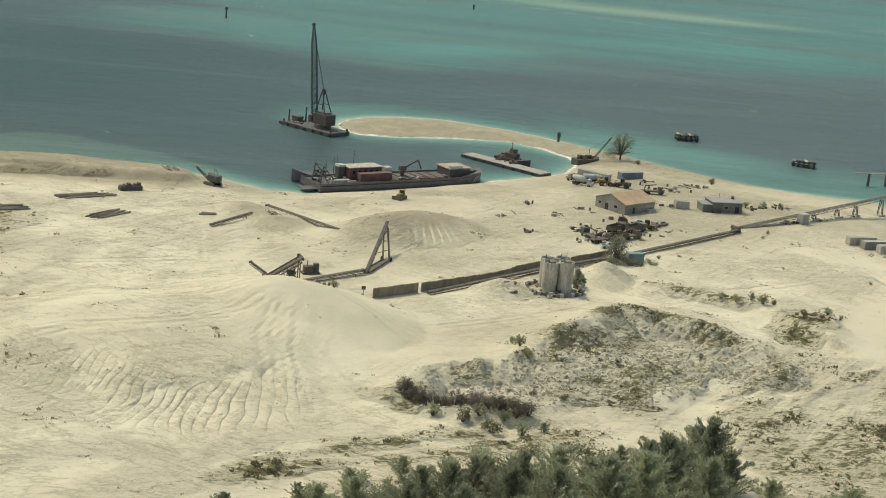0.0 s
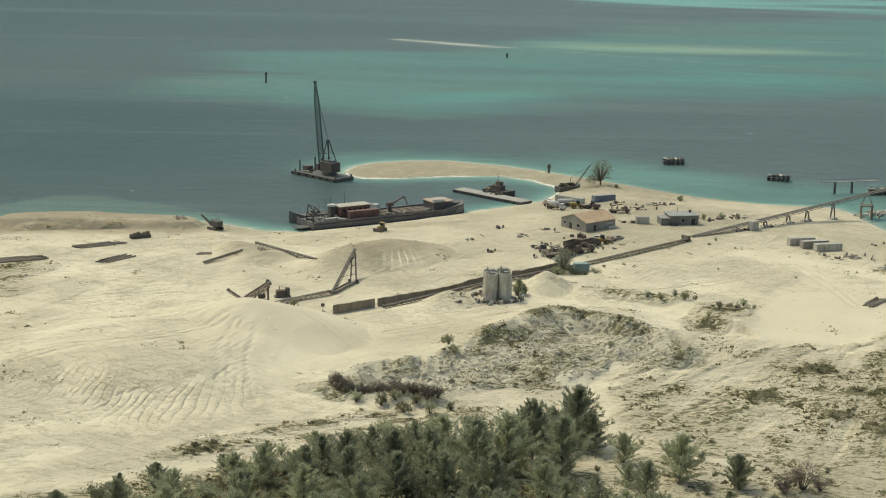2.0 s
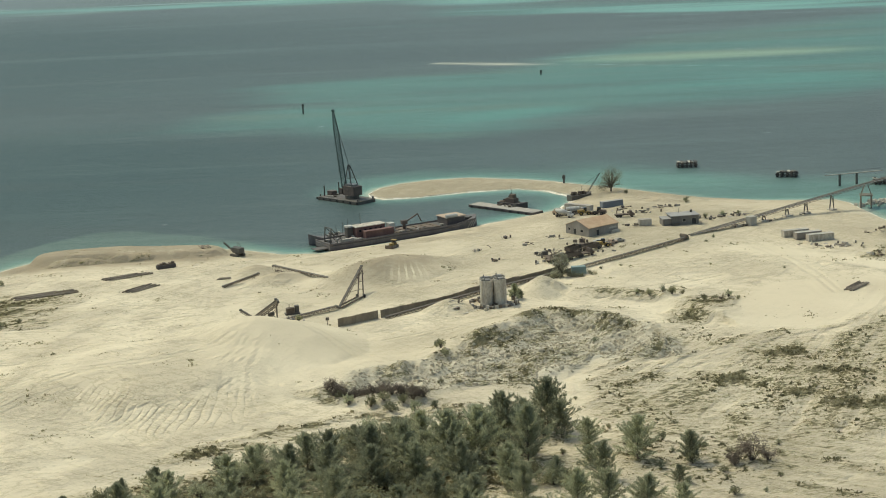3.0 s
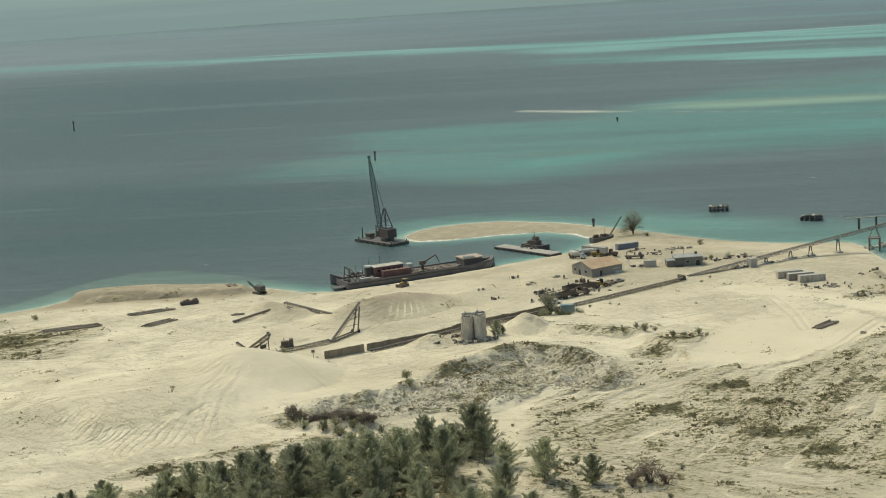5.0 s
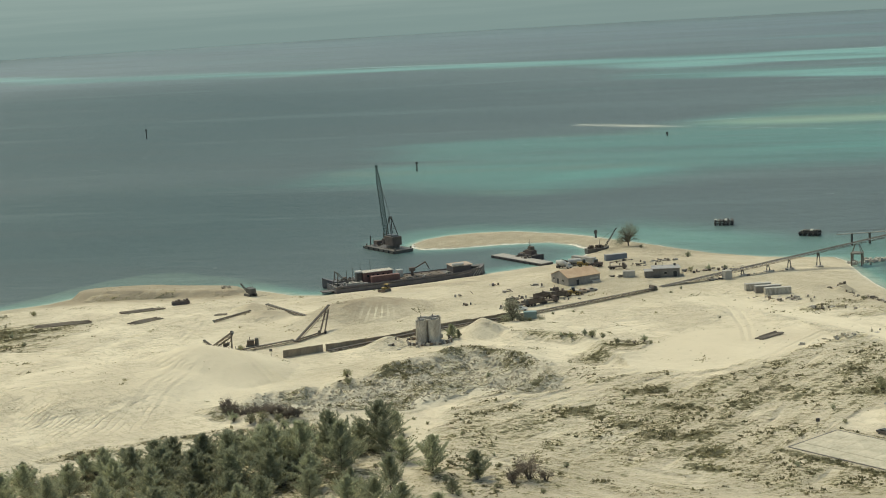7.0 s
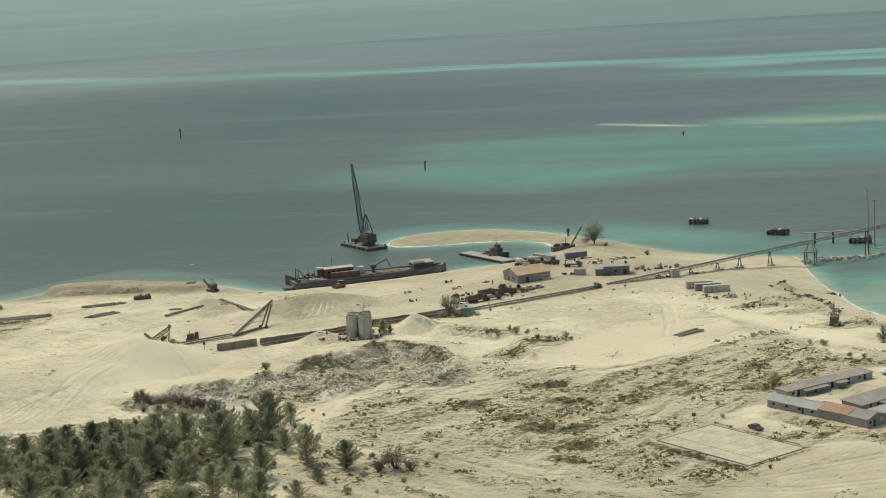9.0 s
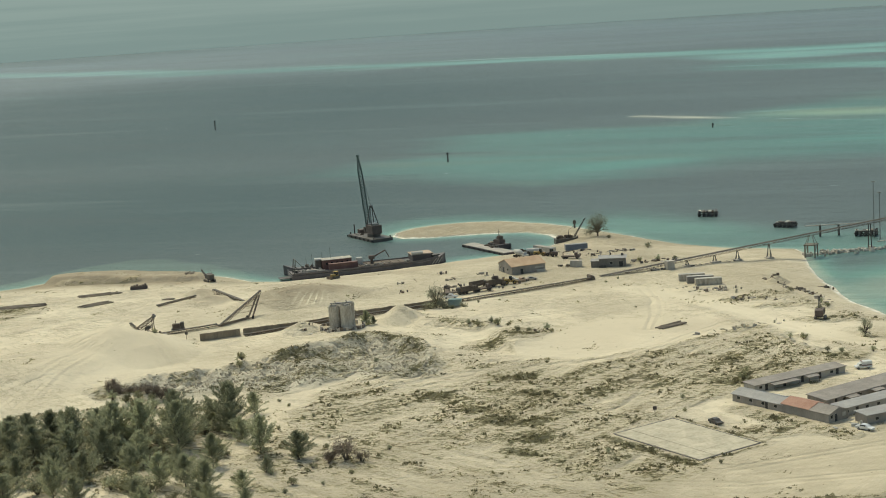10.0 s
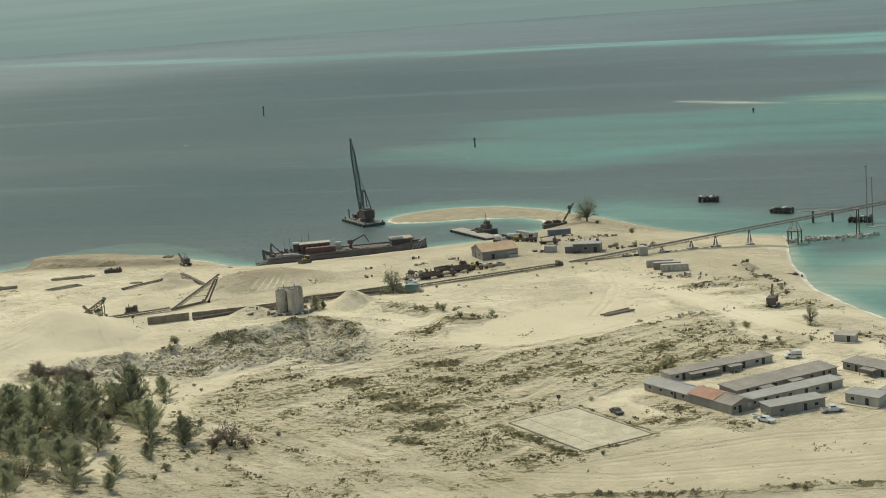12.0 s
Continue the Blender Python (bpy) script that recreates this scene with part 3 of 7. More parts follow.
def build_ground():
    xs = steps((-360, -240, 12), (-240, -160, 2.5), (-160, 0, 1.0), (0, 200, 0.65), (200, 275, 1.0), (275, 330, 2.5), (330, 520, 12))
    ys = steps((-460, -70, 12), (-70, -20, 2.5), (-20, 45, 1.0), (45, 160, 0.65), (160, 260, 1.0), (260, 420, 1.25))
    x, y = np.meshgrid(xs, ys)
    d = inland(x, y)
    z = height(x, y)
    damp = np.clip(1.3 * blob(x, y, -10, 209, 14, 9, 60) + 0.6 * blob(x, y, -12, 205, 26, 14, 60) + 0.7 * blob(x, y, -20, 243, 18, 9, 40) + 0.9 * blob(x, y, -47, 195, 9, 6) + 0.8 * blob(x, y, -60, 206, 7), 0, 1)
    r, s, way = along(x, y, [(-150, 222), (-128, 228), (-96, 236)])
    damp = np.maximum(damp, 1.0 * np.exp(-(((r - 9) / 8) ** 2)) * (s < 0) + 0.5 * np.exp(-((r / 12) ** 2)))
    spit = np.clip((y - 330) / 20, 0, 1) * (d > 0) + np.clip((y - 290) / 40, 0, 1) * (d > 0) * 0.7
    damp = np.maximum(damp, 0.5 * np.clip(spit, 0, 1) * np.clip(d / 2, 0, 1))
    damp = np.maximum(damp, np.where(x > 140, 0.2, 0.5) * np.exp(-(((d - 14) / 10) ** 2)) * ((x > 150) | (y > 240)) + 0.3 * blob(x, y, 150, 190, 20, 10, 20))
    damp = np.maximum(damp, 0.5 * (d > 0) * np.exp(-d / 2.5) * (y < 300))
    damp = np.maximum(damp, 0.95 * np.clip(1.6 * blob(x, y, -122, 232, 38, 13, 15), 0, 1))
    # blade marks that fan out from the top of the great heap, and round the dozer's heap
    phase = np.arctan2(y - 122, x + 30) * 190 + 16.0 * grain(x, y, 22, 41, 3)
    foot = along(x, y, [(-82, 58), (-66, 50), (-46, 48), (-28, 46), (-14, 52)])[0]
    tracks = np.clip(1.5 - foot / 11, 0, 1) * np.clip(0.85 + 0.8 * grain(x, y, 13, 43, 2), 0.35, 1)
    alt = np.clip((1.3 * blob(x, y, -14, 221, 8, 5, 60) + 1.3 * blob(x, y, -3, 197, 6, 4, 60)) * np.clip(0.8 + 1.2 * grain(x, y, 6, 47, 2), 0, 1), 0, 1)
    phase = np.where(alt > tracks, np.arctan2(y - 244, x + 17) * 130 + 1.5 * grain(x, y, 9, 45, 2), phase)
    tracks = np.maximum(tracks, 0.7 * alt)
    ruts = np.zeros(x.shape)
    for road in ROADS:
        q, s, way = along(x, y, road)
        q = q + 0.5 * grain(x, y, 8, 51, 2)
        ruts = ruts - np.exp(-(((q - 1.3) / 0.75) ** 2)) + 0.5 * np.exp(-(((q - 2.8) / 0.8) ** 2))
        ruts = ruts + 0.25 * np.sin(q * 1.7) * np.exp(-((q / 9) ** 2))
    scr = scrub_map(x, y) * (d > 4)
    for road in ROADS:
        q, s, way = along(x, y, road)
        scr = scr * (1 - 0.35 * np.exp(-((q / 2.2) ** 2)))
    scr = scr * (1 - 0.85 * np.exp(-((along(x, y, [(104, 246), (137, 231), (163, 210), (181, 196), (204, 182), (230, 165), (262, 140)])[0] / 5.0) ** 2)))
    yard = 0.9 * blob(x, y, 55, 262, 62, 40, 35) + 0.8 * blob(x, y, 60, 310, 60, 26, -15) + 0.7 * blob(x, y, 150, 262, 36, 30, -40)
    bank = np.exp(-(((d - 9) / 11) ** 2)) * np.clip((-40 - x) / 30, 0, 1)
    works = 0.9 * np.clip(1.5 * blob(x, y, 244, 58, 52, 22, 38), 0, 1) + 0.6 * blob(x, y, 190, 36, 90, 26, 25) + 0.5 * blob(x, y, -5, 185, 40, 26, 45) + 0.6 * blob(x, y, 20, 120, 30, 16, 50)
    trodden = np.clip(np.maximum(np.maximum(yard, bank), np.maximum(works, np.clip((y - 335) / 15, 0, 1))), 0, 0.9) * (d > 1.0)
    second, third = furrows(x, y)[1:]
    swept = np.maximum(np.clip(0.4 + inland(x, y, CLEAN) / 5, 0, 1), np.clip(1.3 * blob(x, y, -14, 106, 26, 24, 0), 0, 1))
    haul = along(x, y, [(104, 246), (137, 231), (163, 210), (181, 196), (204, 182), (230, 165), (262, 140), (300, 120)])[0]
    swept = np.maximum(swept, np.clip(2.0 - haul / 3.5, 0, 1))
    swept = np.maximum(swept, 0.8 * np.clip(1.6 * blob(x, y, 242, 62, 46, 18, 38), 0, 1))
    fields = dict(swept=swept, second=second, third=third, stripes=alt, trodden=trodden, scrub=scr, rubble=rubble_map(x, y), damp=damp, tracks=tracks, phase=phase, ruts=ruts, shore=np.exp(-(((d - 0.2) / 1.5) ** 2)) * 0.8)
    GRID.extend((xs, ys, z))
    return tagged(sheet("ground", xs, ys, z, fields, ground_material()), "pale coral sand island with heaps, tyre tracks and low scrub", "ground", kind="structure")


def sea_material():
    k = Nodes("sea_water")
    wind = k.place((0.22, 1.0, 1), 8)
    blur = k.math("MULTIPLY", k.math("SUBTRACT", k.noise(0.011, 7, wind, 0.65), 0.5), 1.1)
    s = k.math("ADD", k.field("shoal"), k.math("MULTIPLY", blur, 1.5))
    deep = k.blend(k.ramp(k.noise(0.004, 5, k.place((0.35, 1, 1), 8)), 0.38, 0.62), (0.078, 0.099, 0.096), (0.102, 0.133, 0.127))
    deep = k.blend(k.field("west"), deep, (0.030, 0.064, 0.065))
    col = k.blend(k.ramp(s, 0.20, 1.0), deep, (0.079, 0.180, 0.155))
    weed = k.math("MULTIPLY", k.ramp(k.noise(0.007, 5, k.place((0.3, 1, 1), 6), 0.6), 0.52, 0.62, 0.0, 0.6), k.ramp(s, 0.3, 0.7))
    col = k.blend(weed, col, (0.105, 0.150, 0.120))
    col = k.blend(k.ramp(k.math("ADD", k.field("core"), k.math("MULTIPLY", blur, 0.5)), 0.3, 1.0, 0.0, 0.8), col, (0.090, 0.232, 0.200))
    col = k.blend(k.ramp(k.math("ADD", k.field("shelf"), k.math("MULTIPLY", blur, 0.3)), 0.05, 0.75), col, (0.130, 0.262, 0.216))
    col = k.blend(k.ramp(k.math("ADD", k.field("silt"), k.math("MULTIPLY", blur, 0.35)), 0.3, 0.9, 0.0, 0.5), col, (0.135, 0.205, 0.158))
    col = k.blend(k.ramp(k.field("shelf"), 0.60, 1.0), col, (0.33, 0.39, 0.30))
    col = k.blend(k.ramp(k.math("ADD", k.field("bar"), k.math("MULTIPLY", blur, 0.5)), 0.45, 0.95), col, (0.21, 0.30, 0.215))
    col = k.blend(k.ramp(k.math("ADD", k.field("surf"), k.math("MULTIPLY", blur, 0.8)), 0.45, 0.95), col, (0.33, 0.44, 0.40))
    col = k.blend(k.ramp(k.math("ADD", k.field("reef"), blur), 0.35, 1.0, 0.0, 0.85), col, (0.170, 0.350, 0.305))
    # haze put into the water's own colour, paler and bluer far out
    col = k.blend(k.field("far_haze"), col, (0.157, 0.212, 0.230))
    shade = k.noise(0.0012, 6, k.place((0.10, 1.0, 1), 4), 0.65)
    col = k.blend(k.math("MULTIPLY", k.ramp(shade, 0.50, 0.60, 0.0, 0.55), k.field("far_haze")), col, (0.112, 0.146, 0.152))
    col = k.blend(k.field("dry"), col, (0.55, 0.54, 0.42))
    gusts = k.noise(0.022, 6, k.place((0.12, 1.0, 1), 6), 0.7)
    col = k.blend(k.ramp(gusts, 0.48, 0.62, 0.0, 0.32), col, (0.050, 0.070, 0.067))
    pale = k.noise(0.013, 6, k.place((0.09, 1.0, 1), 12), 0.68)
    col = k.blend(k.ramp(pale, 0.53, 0.66, 0.0, 0.30), col, (0.135, 0.185, 0.170))
    caps = k.nt.nodes.new("ShaderNodeTexVoronoi")
    caps.inputs["Scale"].default_value = 0.021
    k.put(caps.inputs["Vector"], k.place((0.8, 2.2, 1), 10))
    foam = k.math("LESS_THAN", k.math("ADD", caps.outputs["Distance"], k.math("MULTIPLY", k.noise(0.5, 3), 0.16)), 0.106)
    k.put(k.out.inputs["Base Color"], k.blend(foam, col, (0.5, 0.52, 0.5)))
    k.out.inputs["Roughness"].default_value = 0.42
    k.out.inputs["IOR"].default_value = 1.33
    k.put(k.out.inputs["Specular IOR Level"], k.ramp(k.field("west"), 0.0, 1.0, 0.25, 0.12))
    n = k.bump(k.noise(0.10, 7, k.place((0.5, 1.0, 1), 8), 0.75), 0.6, 1.8)
    n = k.bump(k.noise(0.9, 4, k.place((0.6, 1.0, 1), 8), 0.7), 0.4, 0.3, n)
    k.put(k.out.inputs["Normal"], n)
    return k.mat


SHOAL = np.array([(-240, 612), (-170, 583), (-97, 545), (-58, 533), (-21, 576), (29, 648), (115, 690), (187, 730), (420, 850), (560, 1400), (200, 1330), (-20, 1120), (-95, 960), (-128, 885), (-199, 866), (-265, 835), (-300, 770), (-262, 690)], float)
SILT = np.array([(-182, 205), (-172, 266), (-160, 286), (-140, 293), (-107, 281), (-62, 252), (-50, 240), (-120, 215)], float)


def build_sea():
    xs = steps((-4400, -2400, 100), (-2400, -900, 30), (-900, -260, 12), (-260, 320, 5), (320, 700, 15), (700, 4400, 200))
    ys = steps((-4400, -300, 200), (-300, 140, 20), (140, 700, 5), (700, 1300, 8), (1300, 2900, 20), (2900, 4400, 100))
    x, y = np.meshgrid(xs, ys)
    d = -inland(x, y)
    wx = x + 22 * grain(x, y, 160, 61, 3)
    wy = y + 14 * grain(x, y, 160, 62, 3)
    shelf = np.exp(-np.maximum(d, 0) / (9 + 7 * blob(x, y, 200, 260, 60)))
    north = np.clip((x + 10) / 40, 0, 1) * np.clip((y - 320) / 30, 0, 1)
    shelf = np.maximum(shelf, 0.54 * np.clip((78 - np.maximum(d + 14 * grain(x, y, 40, 63, 3), 0)) / 45, 0, 1) * north)
    shelf = np.maximum(shelf, 0.42 * np.clip((40 - np.maximum(d + 8 * grain(x, y, 30, 58, 3), 0)) / 25, 0, 1) * np.clip((y - 350) / 20, 0, 1))
    shelf = np.maximum(shelf, 0.92 * blob(wx, wy, 195, 275, 48, 75, -30))
    shelf = np.maximum(shelf, 0.30 * blob(wx, wy, -5, 345, 30, 25))
    silt = np.clip(0.5 + (inland(x, y, SILT) + 4 * grain(x, y, 22, 59, 3)) / 7, 0, 1)
    shelf = np.maximum(shelf, 0.12 * silt)
    shoal = 0.12 + 0.85 * np.clip(0.45 + inland(wx, wy, SHOAL) / 95, 0, 1)
    shoal = shoal - 0.45 * blob(wx, wy, -215, 706, 70, 18, 0) - 0.35 * blob(wx, wy, -60, 770, 80, 16, 8)
    shoal = np.maximum(shoal, 0.38 * blob(wx, wy, -420, 690, 170, 18, -15))
    core = np.maximum(blob(wx, wy, -45, 632, 70, 34, 32), 0.9 * blob(wx, wy, 90, 790, 110, 60, 25))
    far = np.interp(x, [-2600, -1840, -1480, -1170, -840, -540, -290, -60, 500], [2420, 2190, 2070, 2050, 2010, 2015, 2020, 2040, 2180]) + 30 * grain(x, y, 420, 65, 2)
    shoal = np.maximum(shoal, 1.0 * np.exp(-(((y - far + 60) / 90) ** 2)) * np.clip(1.3 - np.abs(x + 700) / 1900, 0, 1))
    strand = np.interp(x, [-700, -430, -230, 30, 400], [1640, 1560, 1480, 1400, 1330]) + 30 * grain(x, y, 300, 66, 3)
    inner = np.clip((x + 600) / 300, 0, 1) * np.clip((y - strand) / 60, 0, 1) * np.clip((far - y) / 30, 0, 1)
    shoal = np.maximum(shoal, inner * (0.62 + 0.55 * grain(x * 0.25, y, 60, 68, 3)))
    shoal = np.maximum(shoal, 0.9 * np.clip((x + 420) / 200, 0, 1) * (np.exp(-(((y - 2500) / 60) ** 2)) + np.exp(-(((y - 3080) / 90) ** 2))))
    shoal = shoal + 0.20 * np.sin(y / 95 + 2 * grain(x, y, 700, 67, 2)) * np.clip((y - 1200) / 500, 0, 1)
    bar = np.maximum(blob(wx, y, 60, 975, 190, 55, 8), 0.8 * blob(wx, y, 330, 1040, 200, 70))
    surf = np.exp(-(((y - far) / 22) ** 2)) * np.clip(1.25 - np.abs(x + 500) / 2400, 0, 1) * np.clip(0.75 + 0.5 * grain(x * 0.5, y, 130, 57, 2), 0.2, 1)
    surf = np.maximum(surf, 0.6 * np.clip((x + 560) / 200, 0, 1) * np.exp(-(((y - strand) / 14) ** 2)))
    q, s, way = along(x, y, [(-172, 963), (-142, 953), (-94, 935), (-54, 923)])
    dry = np.exp(-((q / (2.5 + 4.5 * np.clip(1 - np.abs(way - 55) / 80, 0, 1))) ** 2)) * np.clip(1 - (way - 70) / 50, 0, 1)
    q, s, way = along(x, y, [(-104, 942), (-24, 915), (90, 875), (300, 830)])
    surf = np.maximum(surf, 0.7 * np.exp(-((q / 6) ** 2)))
    q, s, way = along(x, y, [(-100, 962), (-24, 1002), (67, 1045), (250, 1110)])
    surf = np.maximum(surf, 0.55 * np.exp(-((q / 8) ** 2)))
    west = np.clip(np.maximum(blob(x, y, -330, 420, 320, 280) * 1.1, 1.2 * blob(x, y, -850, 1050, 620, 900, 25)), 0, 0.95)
    reef = np.maximum(np.exp(-(((y - far + 60) / np.where(x < -900, 130, 95)) ** 2)) * np.clip(1.5 - np.abs(x + 500) / 2800, 0, 1), inner * np.clip(0.5 + 1.2 * grain(x * 0.2, y, 70, 69, 3), 0, 1))
    reef = reef * np.clip(0.8 + 0.7 * grain(x * 0.4, y, 150, 56, 3), 0, 1)
    # mask of the painted haze: grows with distance, broken up by noise
    far_haze = np.clip((np.hypot(x, y) - 1800) / 2200, 0, 1) * np.clip(0.85 + 0.5 * grain(x * 0.1, y, 130, 64, 3), 0, 1)
    fields = dict(far_haze=far_haze, reef=reef, shelf=shelf, shoal=shoal, core=core, silt=silt, bar=bar, dry=dry, west=west, surf=surf)
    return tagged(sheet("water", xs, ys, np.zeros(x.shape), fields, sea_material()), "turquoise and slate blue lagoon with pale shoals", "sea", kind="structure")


build_ground()
build_sea()


def floor_z(x, y):
    """The height of the ground's mesh."""
    xs, ys, z = GRID
    i = min(max(int(np.searchsorted(xs, x)) - 1, 0), len(xs) - 2)
    j = min(max(int(np.searchsorted(ys, y)) - 1, 0), len(ys) - 2)
    f, g = (x - xs[i]) / (xs[i + 1] - xs[i]), (y - ys[j]) / (ys[j + 1] - ys[j])
    return float((z[j, i] * (1 - f) + z[j, i + 1] * f) * (1 - g) + (z[j + 1, i] * (1 - f) + z[j + 1, i + 1] * f) * g)


def build_backdrop():
    k = Nodes("hazy_distance")
    geo = k.nt.nodes.new("ShaderNodeNewGeometry")
    cut = k.nt.nodes.new("ShaderNodeSeparateXYZ")
    k.put(cut.inputs[0], geo.outputs["Position"])
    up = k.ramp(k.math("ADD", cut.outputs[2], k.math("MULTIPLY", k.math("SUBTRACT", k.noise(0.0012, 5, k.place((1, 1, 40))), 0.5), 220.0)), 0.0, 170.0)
    # added ring that glows by itself: haze is painted into its emission, paler upward
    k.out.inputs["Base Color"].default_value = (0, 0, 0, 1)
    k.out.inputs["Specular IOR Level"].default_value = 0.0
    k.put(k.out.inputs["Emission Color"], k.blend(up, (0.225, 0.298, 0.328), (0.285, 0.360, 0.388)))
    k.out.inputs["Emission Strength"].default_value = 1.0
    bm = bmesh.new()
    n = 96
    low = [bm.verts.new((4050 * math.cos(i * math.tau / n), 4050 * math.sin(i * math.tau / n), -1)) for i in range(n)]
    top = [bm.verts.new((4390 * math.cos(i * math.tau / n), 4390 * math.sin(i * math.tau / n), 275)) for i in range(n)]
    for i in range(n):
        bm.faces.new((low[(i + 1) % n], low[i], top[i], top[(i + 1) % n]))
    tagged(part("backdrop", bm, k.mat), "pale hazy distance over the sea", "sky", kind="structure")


build_backdrop()


# ---- harbour: ship, crane barge, pier, boats, dolphins, loading trestle ----
def hull_mesh(length, beam, low, high, bow, sheer=0.0, rake=0.0, n=14):
    """A ship's hull: stern at x 0, bow at x length; narrows over the last bow metres."""
    bm = bmesh.new()
    rows = []
    for i in range(n + 1):
        t = i / n
        x = length * (1 - (1 - t) ** 1.3)
        f = max(0.0, (x - (length - bow)) / bow)
        half = beam / 2 * max(0.04, (1 - f**2.2) ** 0.6 if f < 1 else 0.04)
        top = high + sheer * f**1.5
        rows.append([bm.verts.new((x - rake * f * 0.9, s * half * k, z)) for s, k, z in ((-1, 0.78 - 0.25 * f, low), (-1, 0.96, low + (top - low) * 0.35), (-1, 1, top), (1, 1, top), (1, 0.96, low + (top - low) * 0.35), (1, 0.78 - 0.25 * f, low))])
        for v in rows[-1][1:5]:
            v.co.x += rake * f * 0.5
    for a, b in zip(rows, rows[1:]):
        for k in range(6):
            bm.faces.new((a[k], a[(k + 1) % 6], b[(k + 1) % 6], b[k]))
    bm.faces.new(rows[0])
    bm.faces.new(rows[-1][::-1])
    bmesh.ops.recalc_face_normals(bm, faces=bm.faces)
    return bm


def build_ship():
    ship = thing("cargo_ship", -51.3, 256.0, -1.35, 42.6, "rusting grey cargo barge ship beached against the sand", "ship")
    L, B = 68.0, 12.5
    hull = part("hull", hull_mesh(L, B, -1.0, 3.3, 13, 2.3, 1.0), HULL, ship)
    boot = part("lower_hull", hull_mesh(L - 0.2, B + 0.10, -1.1, 1.9, 13, 0.5, 0.2), BOOT, hull, "dark fouled strip of hull near the water")
    bm = bmesh.new()
    for s in (-1, 1):
        beam(bm, (0.1, s * (B / 2 - 0.06), 3.9), (L - 12.5, s * (B / 2 - 0.06), 3.9), 0.16, 0.7)
        beam(bm, (L - 12.5, s * (B / 2 - 0.06), 4.0), (L - 4.5, s * (B / 2 - 1.55), 4.7), 0.16, 0.9)
    beam(bm, (0.1, -B / 2, 3.9), (0.1, B / 2, 3.9), 0.16, 0.7)
    part("bulwark", bm, HULL, ship)
    bm = bmesh.new()
    box(bm, 27, 0, 3.606, 53, B - 0.4, 0.05)
    part("deck", bm, DECK, ship, "worn brownish grey deck plates")
    bm = bmesh.new()
    box(bm, 38.5, 0.3, 3.66, 21, 8.6, 0.35)
    hold = part("cargo_hatch", bm, RUSTY, ship)
    for k in range(6):
        bm = bmesh.new()
        box(bm, 30 + 3.4 * k, 0.3, 4.01, 0.25, 8.6, 0.25)
        part("hatch_beam", bm, RUSTY, hold)
    # stern ramp and pontoon plates
    bm = bmesh.new()
    box(bm, -2.4, -2.4, 2.2, 5.0, 4.6, 0.3, tilt=0)
    part("ramp", bm, DECK, ship, "flat loading ramp at the stern")
    # stern gallows
    bm = bmesh.new()
    for s in (-1, 1):
        beam(bm, (1.5, s * 2.6 - 1, 3.65), (2.3, s * 2.6 - 1, 9.6), 0.35, 0.35)
        beam(bm, (7.5, s * 2.6 - 1, 3.65), (2.3, s * 2.6 - 1, 9.4), 0.25, 0.25)
        beam(bm, (4.6, s * 2.6 - 1, 3.65), (2.1, s * 2.6 - 1, 6.8), 0.18, 0.18)
    for z in (6.4, 9.5):
        beam(bm, (2.2, -3.6, z), (2.2, 1.6, z), 0.3, 0.3)
    part("gallows", bm, DARK_STEEL, ship, "dark steel gallows frame")
    # deckhouse of stacked boxes
    house = bmesh.new()
    box(house, 20.5, 2.3, 3.66, 12.5, 5.2, 3.9, cut=0.15)
    hs = part("deckhouse", house, RED_BOX, ship, "faded dark red deckhouse")
    bm = bmesh.new()
    box(bm, 20.5, 2.3, 7.565, 13.1, 5.8, 0.22)
    part("roof", bm, CONCRETE_DARK, hs, "mottled grey roof slab")
    for k in range(5):
        bm = bmesh.new()
        box(bm, 16.0 + 2.2 * k, -0.32, 5.7, 0.9, 0.08, 0.9)
        part("window", bm, GLASS_DARK, hs)
    bm = bmesh.new()
    box(bm, 22.5, -2.6, 3.66, 12.2, 2.6, 2.7)
    for k in range(20):
        box(bm, 16.8 + 0.6 * k, -3.94, 3.75, 0.18, 0.08, 2.5)
    part("cargo_box", bm, RED_BOX, ship, "ribbed rust-red cargo box")
    bm = bmesh.new()
    box(bm, 12.9, 3.4, 3.66, 2.4, 2.8, 3.9, cut=0.2)
    wh = part("wheelhouse", bm, DARK_STEEL, ship, "dark wheelhouse tower")
    bm = bmesh.new()
    box(bm, 12.9, 3.4, 7.57, 2.9, 3.2, 0.6, cut=0.3, taper=0.9)
    part("canopy", bm, WHITE_PAINT, wh, "white canopy")
    for x, y, h in ((10.4, 3.4, 10.5), (18.5, 4.4, 12.2), (8.0, 4.2, 9.0), (6.2, -3.2, 6.5)):
        bm = bmesh.new()
        rod(bm, (x, y, 3.6), (x, y, h), 0.14, 0.07)
        beam(bm, (x, y - 1, h - 1.2), (x, y + 1, h - 1.2), 0.1, 0.1)
        part("mast", bm, DARK_STEEL, ship)
    bm = bmesh.new()
    box(bm, 30.4, 2.2, 3.66, 2.4, 2.6, 3.3)
    part("store_box", bm, WHITE_PAINT, ship, "small pale box store")
    bm = bmesh.new()
    box(bm, 9.2, -3.6, 3.66, 6.4, 1.6, 1.1)
    box(bm, 12.5, -4.7, 3.66, 3.4, 1.2, 0.8)
    part("pipe_rack", bm, CONCRETE, ship)
    # deck crane
    bm = bmesh.new()
    rod(bm, (35.5, 0.5, 4.0), (35.5, 0.5, 6.0), 0.7, 0.6, 10)
    box(bm, 35.5, 0.5, 6.0, 2.4, 1.8, 1.5, cut=0.2)
